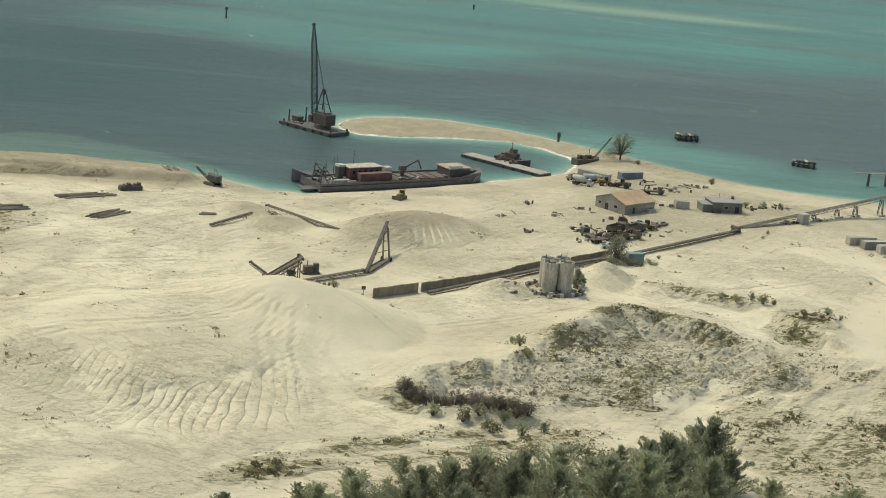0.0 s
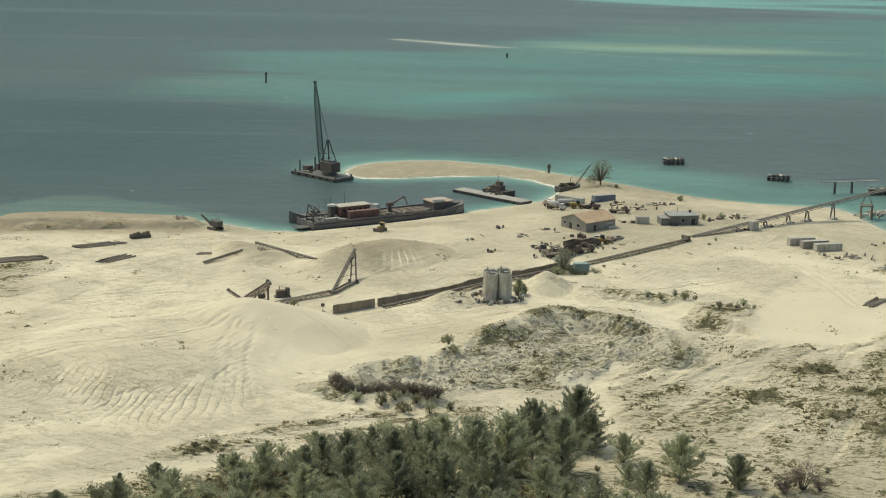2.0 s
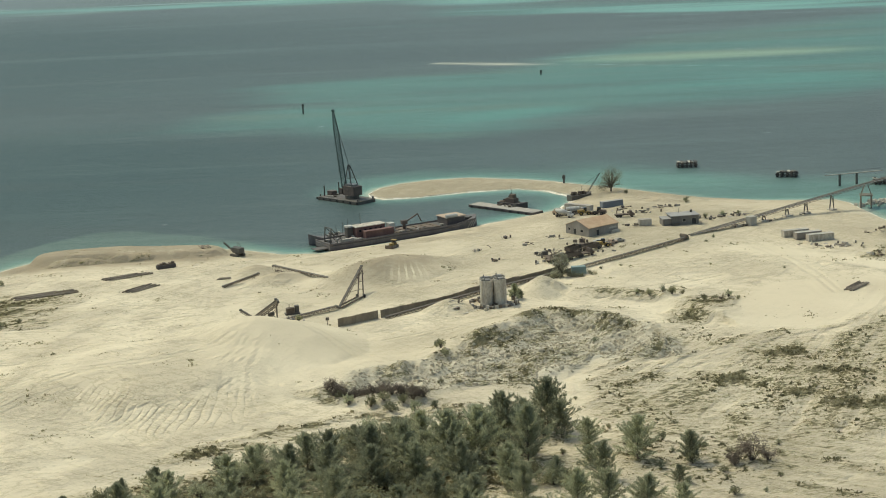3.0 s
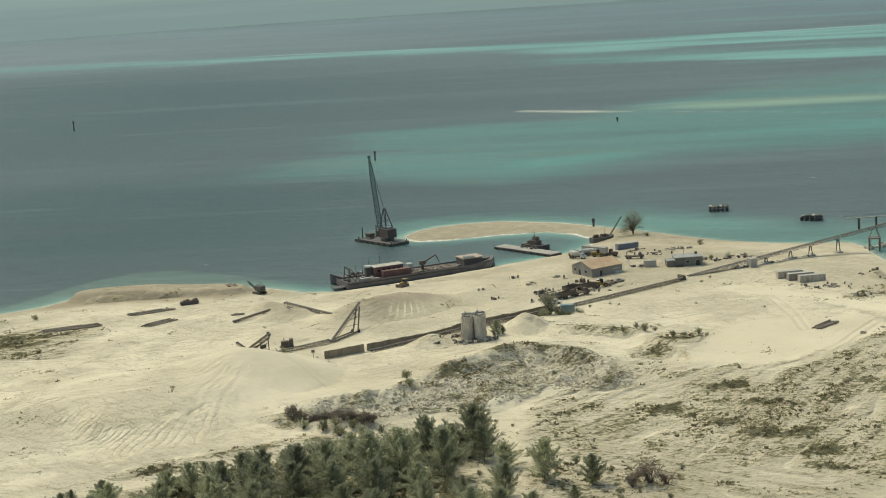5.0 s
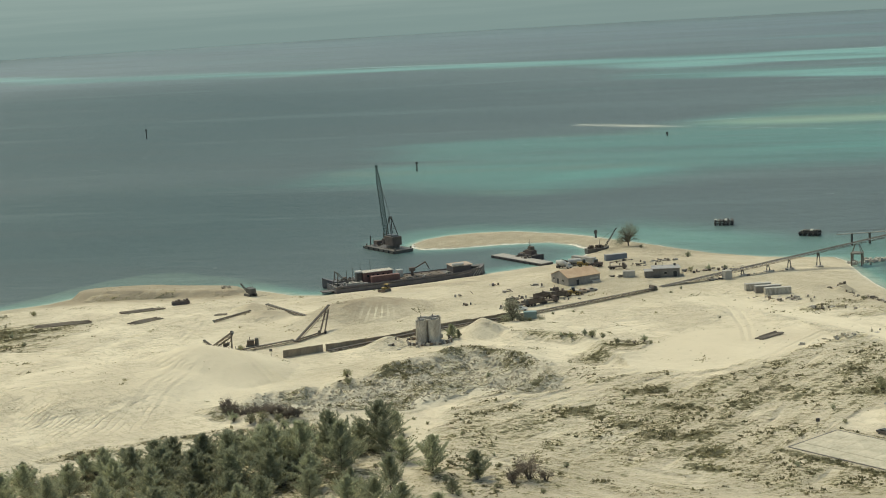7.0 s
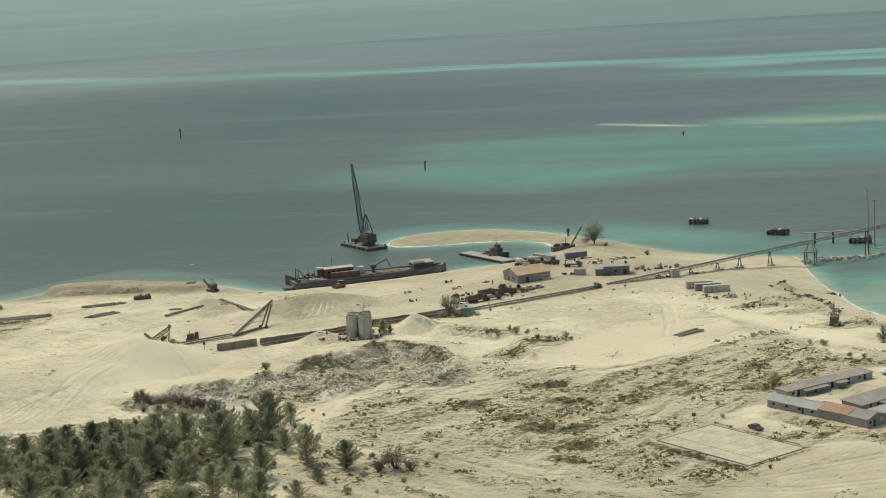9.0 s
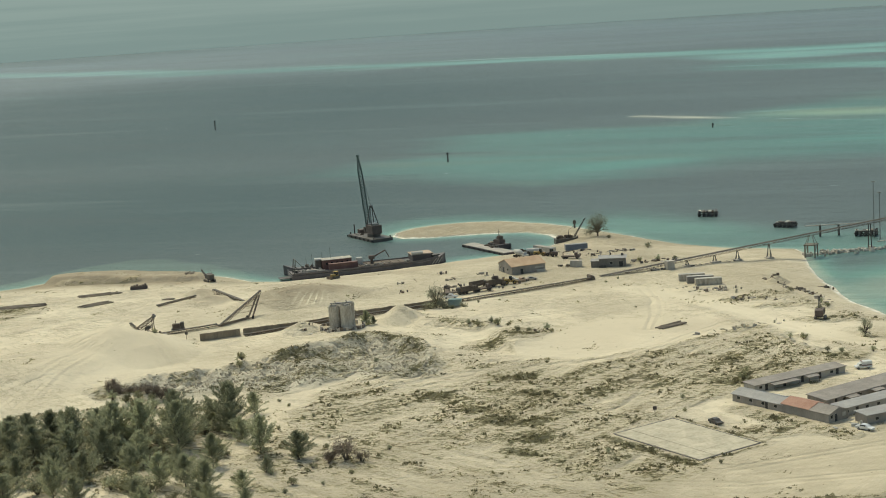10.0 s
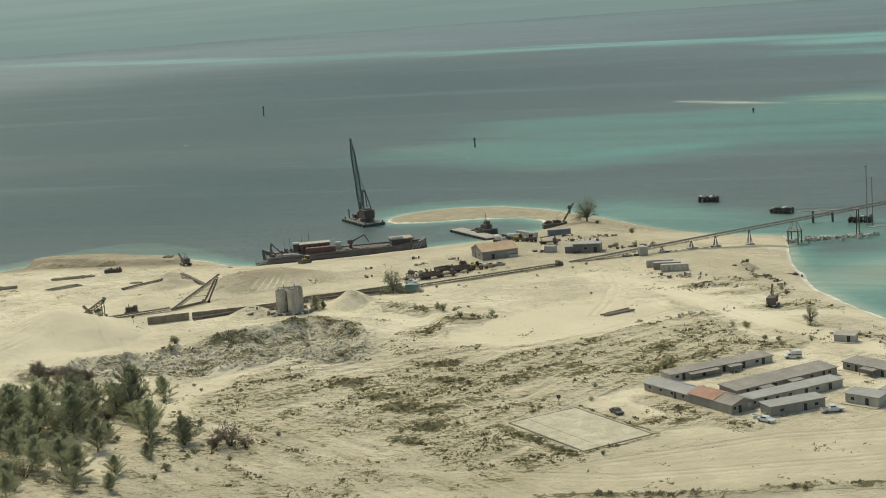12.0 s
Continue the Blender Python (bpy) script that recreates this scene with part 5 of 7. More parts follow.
def build_silos():
    s = on_ground("cement_silos", 33.3, 161.5, 25, "cluster of four stained grey cement silos in rubble", "silo", sink=0.3)
    for k, (x, y) in enumerate(((-2.3, -1.4), (1.7, -2.0), (-1.6, 2.5), (2.3, 2.0))):
        bm = bmesh.new()
        n, h = 24, 7.8 + 0.25 * (k % 2)
        rings = []
        for z, r in ((0, 1.98), (2.8, 1.96), (2.85, 1.99), (5.6, 1.96), (5.65, 1.99), (h, 1.95), (h, 1.75), (h - 0.5, 1.72)):
            rings.append([bm.verts.new((x + r * math.cos(a * math.tau / n), y + r * math.sin(a * math.tau / n), z)) for a in range(n)])
        for a, b in zip(rings, rings[1:]):
            for i in range(n):
                bm.faces.new((a[i], a[(i + 1) % n], b[(i + 1) % n], b[i]))
        bm.faces.new(rings[-1])
        silo = part("silo", bm, CONCRETE_DARK, s)
        bm = bmesh.new()
        box(bm, x + 0.2, y, h - 0.55, 1.5, 1.3, 0.8, 20 * k)
        rod(bm, (x - 0.7, y, h - 0.5), (x - 0.7, y, h + 0.9), 0.16, 0.16)
        part("hatch", bm, GREY_STEEL, silo)
    bm = bmesh.new()
    for k in range(-1, 2, 2):
        beam(bm, (-3.8, 0.6 * k, 8.3), (3.8, 0.6 * k, 8.3), 0.12, 0.12)
    part("catwalk", bm, GREY_STEEL, s)
    rng = np.random.default_rng(77)
    for k in range(46):
        a = k / 46 * math.tau
        if 3 < k < 7:
            continue
        bm = bmesh.new()
        box(bm, 7.4 * math.cos(a), 6.6 * math.sin(a), -0.3, 1.1 * rng.uniform(0.8, 1.2), rng.uniform(0.4, 0.7), rng.uniform(0.7, 1.4), math.degrees(a) + 90 + rng.uniform(-14, 14), cut=0.08)
        part("kerb_block", bm, (WALL_DARK, CONCRETE_DARK, RUSTY)[k % 3], s)


def rock_mesh(bm, x, y, z, r, rng):
    """A broken stone: a squashed, twisted eight-sided lump."""
    top, low = [], []
    for k in range(6):
        a = k * math.tau / 6 + rng.uniform(-0.3, 0.3)
        q = r * rng.uniform(0.7, 1.15)
        low.append(bm.verts.new((x + q * math.cos(a), y + q * math.sin(a), z - r * 0.35)))
        q *= rng.uniform(0.45, 0.85)
        top.append(bm.verts.new((x + q * math.cos(a), y + q * math.sin(a), z + r * rng.uniform(0.3, 0.75))))
    for k in range(6):
        bm.faces.new((low[k], low[(k + 1) % 6], top[(k + 1) % 6], top[k]))
    bm.faces.new(top)


def stone_field(name, spots, mat, label, category):
    rng = np.random.default_rng(len(spots))
    bm = bmesh.new()
    for x, y, z, r in spots:
        rock_mesh(bm, x, y, z, r, rng)
    return tagged(part(name, bm, mat), label, category, kind="stuff")


def build_sheet_wall():
    w = thing("retaining_wall", 0, 0, 0, 0, "long rusty brown sheet pile wall beside the conveyor", "wall")
    line = [(-9.9, 138.2), (-0.2, 148.3), (0.5, 149.1), (25.5, 182.5), (38.0, 199.0), (46.5, 209.6)]
    for n, (a, b) in enumerate(zip(line, line[1:])):
        if n == 1:
            continue
        a, b = Vector(a), Vector(b)
        m = max(3, int((b - a).length / 1.5))
        for i in range(m):
            p, q = a.lerp(b, i / m), a.lerp(b, (i + 1) / m)
            c = (p + q) / 2
            z = floor_z(c.x, c.y)
            top = z + 2.5 - 0.75 * min(1, max(0, ((c - Vector(line[0])).length - 12) / 26)) + 0.06 * math.sin(i * 1.7)
            bm = bmesh.new()
            box(bm, c.x, c.y, z - 1.6, (q - p).length + 0.02, 0.22 + 0.14 * (i % 2), top - z + 1.6, math.degrees(math.atan2(q.y - p.y, q.x - p.x)))
            part("sheet_pile", bm, RUSTY_PALE, w)


RUSTY_PALE = material("sun_bleached_rust", (0.20, 0.16, 0.115), (0.31, 0.255, 0.185), 0.85, 0.1, 0.5, streak=(1, 1, 0.4), varied=0.12)


def conveyor(name, a, b, label, w=1.0, depth=0.9, legs=(), lift=0.0, group="", frame_mat=None):
    """A lattice belt conveyor from a to b, (x, y, z)."""
    a, b = Vector(a), Vector(b)
    c = thing(name, a.x, a.y, 0, 0, label, "conveyor", group)
    o = Vector((a.x, a.y, 0))
    p, q = a - o, b - o
    side = (q - p).cross(Vector((0, 0, 1))).normalized() * (w / 2)
    mat = frame_mat or RUSTY
    m = max(4, int((q - p).length / 1.6))
    for s in (-1, 1):
        bm = bmesh.new()
        beam(bm, p + side * s, q + side * s, 0.14, 0.22)
        beam(bm, p + side * s - Vector((0, 0, depth)), q + side * s - Vector((0, 0, depth)), 0.12, 0.14)
        for i in range(m):
            u, v = p.lerp(q, i / m), p.lerp(q, (i + 1) / m)
            beam(bm, u + side * s, u + side * s - Vector((0, 0, depth)), 0.07, 0.07)
            beam(bm, u + side * s, v + side * s - Vector((0, 0, depth)), 0.07, 0.07)
        part("side_frame", bm, mat, c)
    bm = bmesh.new()
    beam(bm, p + Vector((0, 0, 0.16)), q + Vector((0, 0, 0.16)), w * 0.85, 0.07)
    part("belt", bm, BELT, c, "dark rubber belt")
    for e in (p, q):
        bm = bmesh.new()
        rod(bm, e + side * 1.15, e - side * 1.15, 0.3, 0.3, 10)
        part("drum", bm, DARK_STEEL, c)
    for t in legs:
        u = p.lerp(q, t)
        z = floor_z(u.x + o.x, u.y + o.y) - 0.2
        bm = bmesh.new()
        for s in (-1, 1):
            beam(bm, u + side * s - Vector((0, 0, depth)), Vector((u.x + side.x * s * 1.6, u.y + side.y * s * 1.6, z)), 0.14, 0.14)
        beam(bm, Vector((u.x + side.x, u.y + side.y, (z + u.z) / 2)), Vector((u.x - side.x, u.y - side.y, (z + u.z) / 2)), 0.1, 0.1)
        part("leg", bm, mat, c)
    return c


def build_ground_conveyor():
    pts = [(1.6, 147.8), (26.6, 181.0), (48.4, 208.2), (66, 233.5), (83.2, 259.0)]
    for n, (a, b) in enumerate(zip(pts, pts[1:])):
        za, zb = floor_z(*a) + 1.0, floor_z(*b) + 1.0
        conveyor("ground_conveyor", (a[0] + 1.3, a[1] - 1.0, za), (b[0] + 1.3, b[1] - 1.0, zb), "low rusty belt conveyor lying along the sand", 1.1, 0.7, (0.1, 0.5, 0.9), group="ground conveyor sections")
    t = on_ground("conveyor_tail", 84.0, 259.4, 50, "dark tail drum box at the conveyor's end", "conveyor part")
    bm = bmesh.new()
    box(bm, 0, 0, 0, 3.0, 2.6, 1.5, cut=0.4, taper=0.8)
    part("housing", bm, DARK_STEEL, t)
    bm = bmesh.new()
    rod(bm, (-0.4, -1.5, 1.5), (-0.4, 1.5, 1.5), 0.6, 0.6, 10)
    part("drum", bm, RUSTY, t)


def build_stacker():
    foot, tip, back = Vector((-15.0, 156.4, 3.3)), Vector((-14.5, 182.0, 10.7)), Vector((-12.3, 171.6, 2.9))
    c = conveyor("stacker_conveyor", foot, tip, "tall slanting stacker conveyor on a braced frame", 0.75, 0.9)
    o = Vector((foot.x, foot.y, 0))
    bm = bmesh.new()
    for s in (-0.9, 0.9):
        beam(bm, back - o + Vector((s, 0, 0)), tip.lerp(foot, 0.05) - o + Vector((s * 0.6, 0, -1)), 0.42, 0.5)
        beam(bm, foot - o + Vector((s, 0, 0)), back - o + Vector((s, 0, 0.2)), 0.34, 0.4)
    for t in (0.25, 0.5, 0.75):
        u, v = (back - o).lerp(tip - o, t), (foot - o).lerp(tip - o, 0.25 + 0.7 * t)
        beam(bm, u, v - Vector((0, 0, 1)), 0.12, 0.12)
        beam(bm, u + Vector((-0.8, 0, 0)), u + Vector((0.8, 0, 0)), 0.12, 0.12)
    part("support_frame", bm, RUSTY, c, "rusty braced support frame")
    for s in (-1.3, 1.3):
        bm = tyre_mesh(0.6, 0.4)
        bmesh.ops.rotate(bm, verts=bm.verts, matrix=Matrix.Rotation(radians(90), 3, "Z"))
        bmesh.ops.translate(bm, verts=bm.verts, vec=back - o + Vector((s, 0, 0.35)))
        part("wheel", bm, RUBBER, c)


def build_screen_plant():
    p = on_ground("screening_plant", -31.4, 135.4, 24, "rusty inclined sand screening plant half buried beside a heap", "screening plant", sink=0.3)
    low, high = Vector((-4.2, 0, 0.5)), Vector((3.4, 0, 5.3))
    bm = bmesh.new()
    truss(bm, low, high, 2.2, 1.0, 8, 0.1)
    part("feed_frame", bm, RUSTY, p)
    bm = bmesh.new()
    beam(bm, low + Vector((0, 0, 0.5)), high + Vector((0.2, 0, 0.6)), 1.5, 0.12)
    part("feed_belt", bm, BELT, p)
    for s in (-1.15, 1.15):
        bm = bmesh.new()
        beam(bm, low + Vector((0, s, 0.7)), high + Vector((0, s, 0.7)), 0.12, 0.35)
        part("side_rail", bm, RUSTY_PALE, p)
        for x, z in ((0.6, 2.8), (3.2, 5.0)):
            bm = bmesh.new()
            beam(bm, (x, s, 0), (x, s, z), 0.24, 0.24)
            part("leg", bm, RUSTY, p)
        bm = bmesh.new()
        beam(bm, (0.6, s, 0.3), (3.2, s, 3.6), 0.14, 0.14)
        beam(bm, (3.2, s, 0.3), (0.6, s, 2.6), 0.14, 0.14)
        part("brace", bm, RUSTY, p)
    # the screen deck hangs under the feed frame
    bm = bmesh.new()
    prism(bm, [(-1.0, 0.0), (1.0, 0.0), (0.7, 0.9), (-0.7, 0.9)], -0.9, 0.9)
    bmesh.ops.rotate(bm, verts=bm.verts, matrix=Matrix.Rotation(radians(-20), 3, "Y"))
    bmesh.ops.translate(bm, verts=bm.verts, vec=(1.6, 0, 1.6))
    part("hopper", bm, DARK_STEEL, p)
    for k in range(5):
        bm = bmesh.new()
        beam(bm, (-1.2 + 0.8 * k, -1.2, 1.1 + 0.5 * k), (-1.2 + 0.8 * k, 1.2, 1.1 + 0.5 * k), 0.1, 0.3)
        part("screen_bar", bm, RUSTY, p)
    bm = bmesh.new()
    rod(bm, high + Vector((0.3, -1.3, 0.5)), high + Vector((0.3, 1.3, 0.5)), 0.42, 0.42, 10)
    part("head_drum", bm, DARK_STEEL, p)
    bm = bmesh.new()
    box(bm, high.x - 0.2, 1.5, high.z + 0.2, 0.8, 0.6, 0.9, cut=0.1)
    part("drive_motor", bm, DARK_STEEL, p)
    # short reject conveyor leaning out over the heap
    conveyor("reject_conveyor", (-35.5, 139.2, 3.4), (-41.6, 140.6, 6.4), "short rusty reject conveyor leaning over the heap", 0.8, 0.5, (0.4,))
    conveyor("transfer_conveyor", (-28.6, 139.8, 3.5), (-15.6, 155.6, 4.0), "low rusty transfer conveyor feeding the stacker", 1.0, 0.7, (0.15, 0.5, 0.85))
    g = on_ground("generator_set", -28.2, 149.9, 30, "dark rusty engine and generator beside the screen", "generator")
    bm = bmesh.new()
    box(bm, 0, 0, 0, 4.6, 2.2, 0.6)
    part("skid", bm, DARK_STEEL, g)
    bm = bmesh.new()
    box(bm, -0.6, 0, 0.6, 2.6, 1.7, 1.6, cut=0.25)
    part("engine", bm, RUSTY, g)
    bm = bmesh.new()
    box(bm, 1.5, 0.2, 0.6, 1.3, 1.4, 2.1, cut=0.2)
    part("radiator", bm, DARK_STEEL, g)
    bm = bmesh.new()
    rod(bm, (-0.8, 0.3, 2.2), (-0.8, 0.3, 3.3), 0.12, 0.12)
    part("exhaust", bm, RUSTY, g)


def build_pipe_stack(x, y, turn, n, length, label, r=0.27):
    s = on_ground("pipe_stack", x, y, turn, label, "pipes", "stacks of steel pipes", sink=0.2)
    rng = np.random.default_rng(int(abs(x) * 3 + n))
    wide = n * 0.9
    n = int(wide / (r * 2.3)) + 1
    for k in range(n):
        bm = bmesh.new()
        l = length * rng.uniform(0.55, 1.0)
        u = rng.uniform(-0.22, 0.22) * length * (1 - l / length) * 2
        v = (k - (n - 1) / 2) * r * 2.3
        skew = rng.uniform(-0.5, 0.5)
        rod(bm, (u - l / 2, v - skew, r + 0.1), (u + l / 2, v + skew, r + 0.1 + rng.uniform(0, 0.25)), r * rng.uniform(0.75, 1.0), r * rng.uniform(0.75, 1.0), 8)
        part("pipe", bm, (RUSTY_PALE, RUSTY, TIMBER)[int(rng.integers(0, 3))], s)
    for t in (-0.3, 0.3):
        bm = bmesh.new()
        box(bm, t * length, 0, -0.15, 0.3, wide, 0.28)
        part("sleeper", bm, TIMBER, s)


def gable_house(name, x, y, turn, lx, ly, eave, ridge, wall, roof, label, category="house", over=0.35, roof_label="", shift=0.0, group=""):
    """A house with its ridge along x; the near corner's wall stands at -ly / 2."""
    h = on_ground(name, x, y, turn, label, category, group)
    t = 0.25
    bm = bmesh.new()
    prism(bm, [(-ly / 2, 0), (ly / 2, 0), (ly / 2, eave), (shift, ridge - 0.1), (-ly / 2, eave)], -lx / 2, lx / 2)
    part("wall", bm, wall, h)
    for s in (-1, 1):
        bm = bmesh.new()
        ys = s * (ly / 2 + over)
        zs = eave - (ridge - eave) * over / (ly / 2 - s * shift)
        prism(bm, [(shift, ridge), (ys, zs), (ys, zs + 0.14), (shift, ridge + 0.16)], -lx / 2 - over, lx / 2 + over)
        rp = part("roof_slope", bm, roof, h, roof_label)
        bm = bmesh.new()
        for k in range(int(lx / 0.9)):
            q = -lx / 2 + 0.45 + 0.9 * k
            beam(bm, (q, shift * 0.98 + s * 0.15, ridge + 0.14), (q, ys, zs + 0.145), 0.05, 0.03)
        part("roof_rib", bm, roof, rp)
    return h


def opening(parent, name, x, y, z, w, h, facing, mat, proud=0.05):
    """A door or window on a wall that faces -y or +y ('y') or -x or +x ('x')."""
    bm = bmesh.new()
    if facing == "y":
        box(bm, x, y, z, w + 0.16, proud * 2, h + 0.16)
    else:
        box(bm, x, y, z, proud * 2, w + 0.16, h + 0.16)
    f = part(name, bm, WALL_PALE, parent)
    bm = bmesh.new()
    if facing == "y":
        box(bm, x, y, z + 0.08, w, proud * 2 + 0.04, h)
    else:
        box(bm, x, y, z + 0.08, proud * 2 + 0.04, w, h)
    part("pane" if name == "window" else "leaf", bm, mat, f)


def build_warehouse():
    h = gable_house("warehouse", 48.8, 272.6, 50.5, 14.6, 12.6, 3.3, 5.5, WALL_GREY, ROOF_ORANGE, "grey block warehouse with a faded orange tiled roof", "warehouse", 0.3, "faded orange roof")
    opening(h, "door", -7.3, 1.4, 0, 1.4, 2.2, "x", OPENING)
    opening(h, "window", -7.3, -2.4, 1.3, 1.3, 0.9, "x", GLASS_DARK)
    opening(h, "window", -7.3, 4.4, 1.4, 1.0, 0.8, "x", GLASS_DARK)
    opening(h, "window", 4.6, -6.3, 1.6, 3.6, 0.5, "y", WALL_PALE)
    opening(h, "door", -3.0, -6.3, 0, 1.3, 2.1, "y", OPENING)
    bm = bmesh.new()
    box(bm, 5.0, -7.0, 0, 3.6, 1.2, 1.0)
    part("bench", bm, WALL_PALE, h)


def build_shed():
    s = on_ground("flat_roofed_shed", 79.5, 288.5, 20, "dark grey shed with a pale flat roof", "shed")
    bm = bmesh.new()
    box(bm, 1.6, 0, 0, 10.4, 7.0, 3.5)
    part("wall", bm, WALL_DARK, s)
    bm = bmesh.new()
    box(bm, 1.6, 0, 3.504, 11.2, 7.8, 0.22)
    part("roof", bm, ROOF_GREY, s)
    bm = bmesh.new()
    box(bm, -5.2, -0.6, 0, 3.2, 5.4, 2.6)
    ann = part("annex", bm, WALL_DARK, s)
    bm = bmesh.new()
    box(bm, -5.2, -0.6, 2.604, 3.7, 6.0, 0.16)
    part("roof", bm, ROOF_GREY, ann)
    opening(s, "door", 5.0, -3.5, 0, 1.6, 2.3, "y", OPENING)
    opening(s, "window", 1.2, -3.5, 1.3, 1.1, 0.9, "y", GLASS_DARK)
    bm = bmesh.new()
    rod(bm, (0.5, 1.8, 3.72), (0.5, 1.8, 5.6), 0.08, 0.08)
    part("vent_pipe", bm, GREY_STEEL, s)
    bm = bmesh.new()
    rod(bm, (5.4, 2.0, 3.72), (5.4, 2.0, 4.6), 0.5, 0.5, 10)
    part("roof_tank", bm, DARK_STEEL, s)
    bm = bmesh.new()
    box(bm, -2.2, -3.9, 0, 3.0, 0.8, 1.1)
    part("bench", bm, DARK_STEEL, s)


def container(x, y, turn, length, mat, roof, label, group, width=2.44):
    c = on_ground("shipping_container", x, y, turn, label, "container", group)
    bm = bmesh.new()
    box(bm, 0, 0, 0.12, length, width, 2.45)
    n = int(length / 0.55)
    for k in range(n):
        for s in (-1, 1):
            box(bm, -length / 2 + (k + 0.5) * length / n, s * (width / 2 + 0.03), 0.25, 0.24, 0.07, 2.2)
    part("body", bm, mat, c)
    for sx in (-1, 1):
        for sy in (-1, 1):
            bm = bmesh.new()
            box(bm, sx * (length / 2 - 0.06), sy * (width / 2 - 0.06), 0, 0.2, 0.2, 2.62)
            part("corner_post", bm, mat, c)
    bm = bmesh.new()
    box(bm, 0, 0, 2.574, length - 0.05, width - 0.05, 0.06)
    part("roof", bm, roof, c)
    for s in (-1, 1):
        bm = bmesh.new()
        box(bm, -length / 2 - 0.04, s * width / 4, 0.2, 0.06, width / 2 - 0.1, 2.25)
        part("door", bm, mat, c)
    return c


build_silos()
build_sheet_wall()
build_ground_conveyor()
build_stacker()
build_screen_plant()
conveyor("long_conveyor", (-53.3, 206.0, 5.2), (-29.3, 192.2, 4.3), "long rusty lattice conveyor lying on the sand", 1.3, 1.7, (0.1, 0.5, 0.9), group="loose conveyors")
conveyor("loose_conveyor", (-63.5, 183.0, 3.4), (-55.8, 197.0, 4.6), "slim rusty conveyor with one end propped up", 0.8, 0.5, (0.85,), group="loose conveyors")
build_pipe_stack(-105.5, 198.5, 45, 5, 19, "row of long brown pipes lying on sand")
build_pipe_stack(-92.3, 181.0, 68, 5, 14, "stack of dark rusty pipes beside the track")
build_pipe_stack(-122.5, 171.0, 35, 6, 22, "long pale brown pipes lying on sand")
build_pipe_stack(-68, 196, 10, 2, 5, "two short rusty pipes on the sand", 0.25)
build_pipe_stack(142.0, 188.2, 58, 4, 12.0, "dark steel girders stacked flat on bare sand", 0.3)
build_pipe_stack(-93.5, 243.0, -60, 4, 7, "short rusty pipes on the beach bank", 0.25)
build_warehouse()
build_shed()
for k in range(3):
    container(131.5 - 4.4 * k * 0.98, 257.0 + 3.3 * k, 27, 9.6, (CONCRETE_DARK, WALL_GREY, CONCRETE_DARK)[k], WALL_PALE, "weathered grey steel container with a pale dusty roof", "three parked containers")
container(49.6, 325.0, 38, 9.4, BLUE, ROOF_GREY, "blue-grey steel container near the beach", "containers by the basin")
container(37.0, 320.0, -25, 12.0, WALL_PALE, CONCRETE, "dirty white box trailer body near the basin", "containers by the basin")
container(67.2, 284.4, 20, 4.6, WALL_PALE, CONCRETE, "small pale box container beside the shed", "containers by the basin")
container(53.2, 206.6, 20, 4.6, TEAL, TEAL, "small pale teal box cabin beside a bush", "cabins by the conveyor")


# ---- vehicles and machines ----
def wheels(parent, spots, r, w, rim=GREY_STEEL):
    for x, y in spots:
        bm = tyre_mesh(r, w, 12)
        bmesh.ops.translate(bm, verts=bm.verts, vec=(x, y, r))
        wh = part("wheel", bm, RUBBER, parent)
        bm = bmesh.new()
        rod(bm, (x, y - w * 0.4, r), (x, y + w * 0.4, r), r * 0.58, r * 0.58, 10)
        part("rim", bm, rim, wh)


def profile(bm, outline, half, pinch=0.9, belt=1.0):
    """A car's side outline of (x, z), drawn across its width; points above belt lean in."""
    sides = []
    for s in (-1, 1):
        sides.append([bm.verts.new((x, s * half * (pinch if z > belt else 1.0), z)) for x, z in outline])
    n = len(outline)
    bm.faces.new(sides[0])
    bm.faces.new(sides[1][::-1])
    for k in range(n):
        bm.faces.new((sides[0][(k + 1) % n], sides[0][k], sides[1][k], sides[1][(k + 1) % n]))
    bmesh.ops.recalc_face_normals(bm, faces=bm.faces)
    return bm


def pickup(x, y, turn, paint, label, group="", k=1.0):
    c = on_ground("pickup_truck", x, y, turn, label, "pickup", group, sink=0.03)
    bm = profile(bmesh.new(), [(-2.6, 0.45), (2.45, 0.45), (2.55, 0.95), (1.2, 1.1), (0.6, 1.75), (-0.75, 1.78), (-0.85, 1.12), (-2.6, 1.12)], 0.95, 0.84, 1.3)
    body = part("body", bm, paint, c)
    bm = bmesh.new()
    box(bm, -1.75, 0, 1.126, 1.55, 1.55, 0.02)
    part("load_bed", bm, DARK_STEEL, body)
    bm = profile(bmesh.new(), [(1.06, 1.16), (0.6, 1.68), (0.52, 1.68), (0.94, 1.16)], 0.84, 0.92, 1.4)
    part("windscreen", bm, GLASS_DARK, body)
    for s in (-1, 1):
        bm = bmesh.new()
        box(bm, -0.05, s * 0.86, 1.2, 1.15, 0.08, 0.42)
        part("side_window", bm, GLASS_DARK, body)
        bm = bmesh.new()
        box(bm, 2.52, s * 0.68, 0.72, 0.08, 0.3, 0.18)
        part("headlight", bm, WHITE_PAINT, body)
    wheels(c, [(sx, sy) for sx in (-1.6, 1.65) for sy in (-0.86, 0.86)], 0.4, 0.26)
    return c


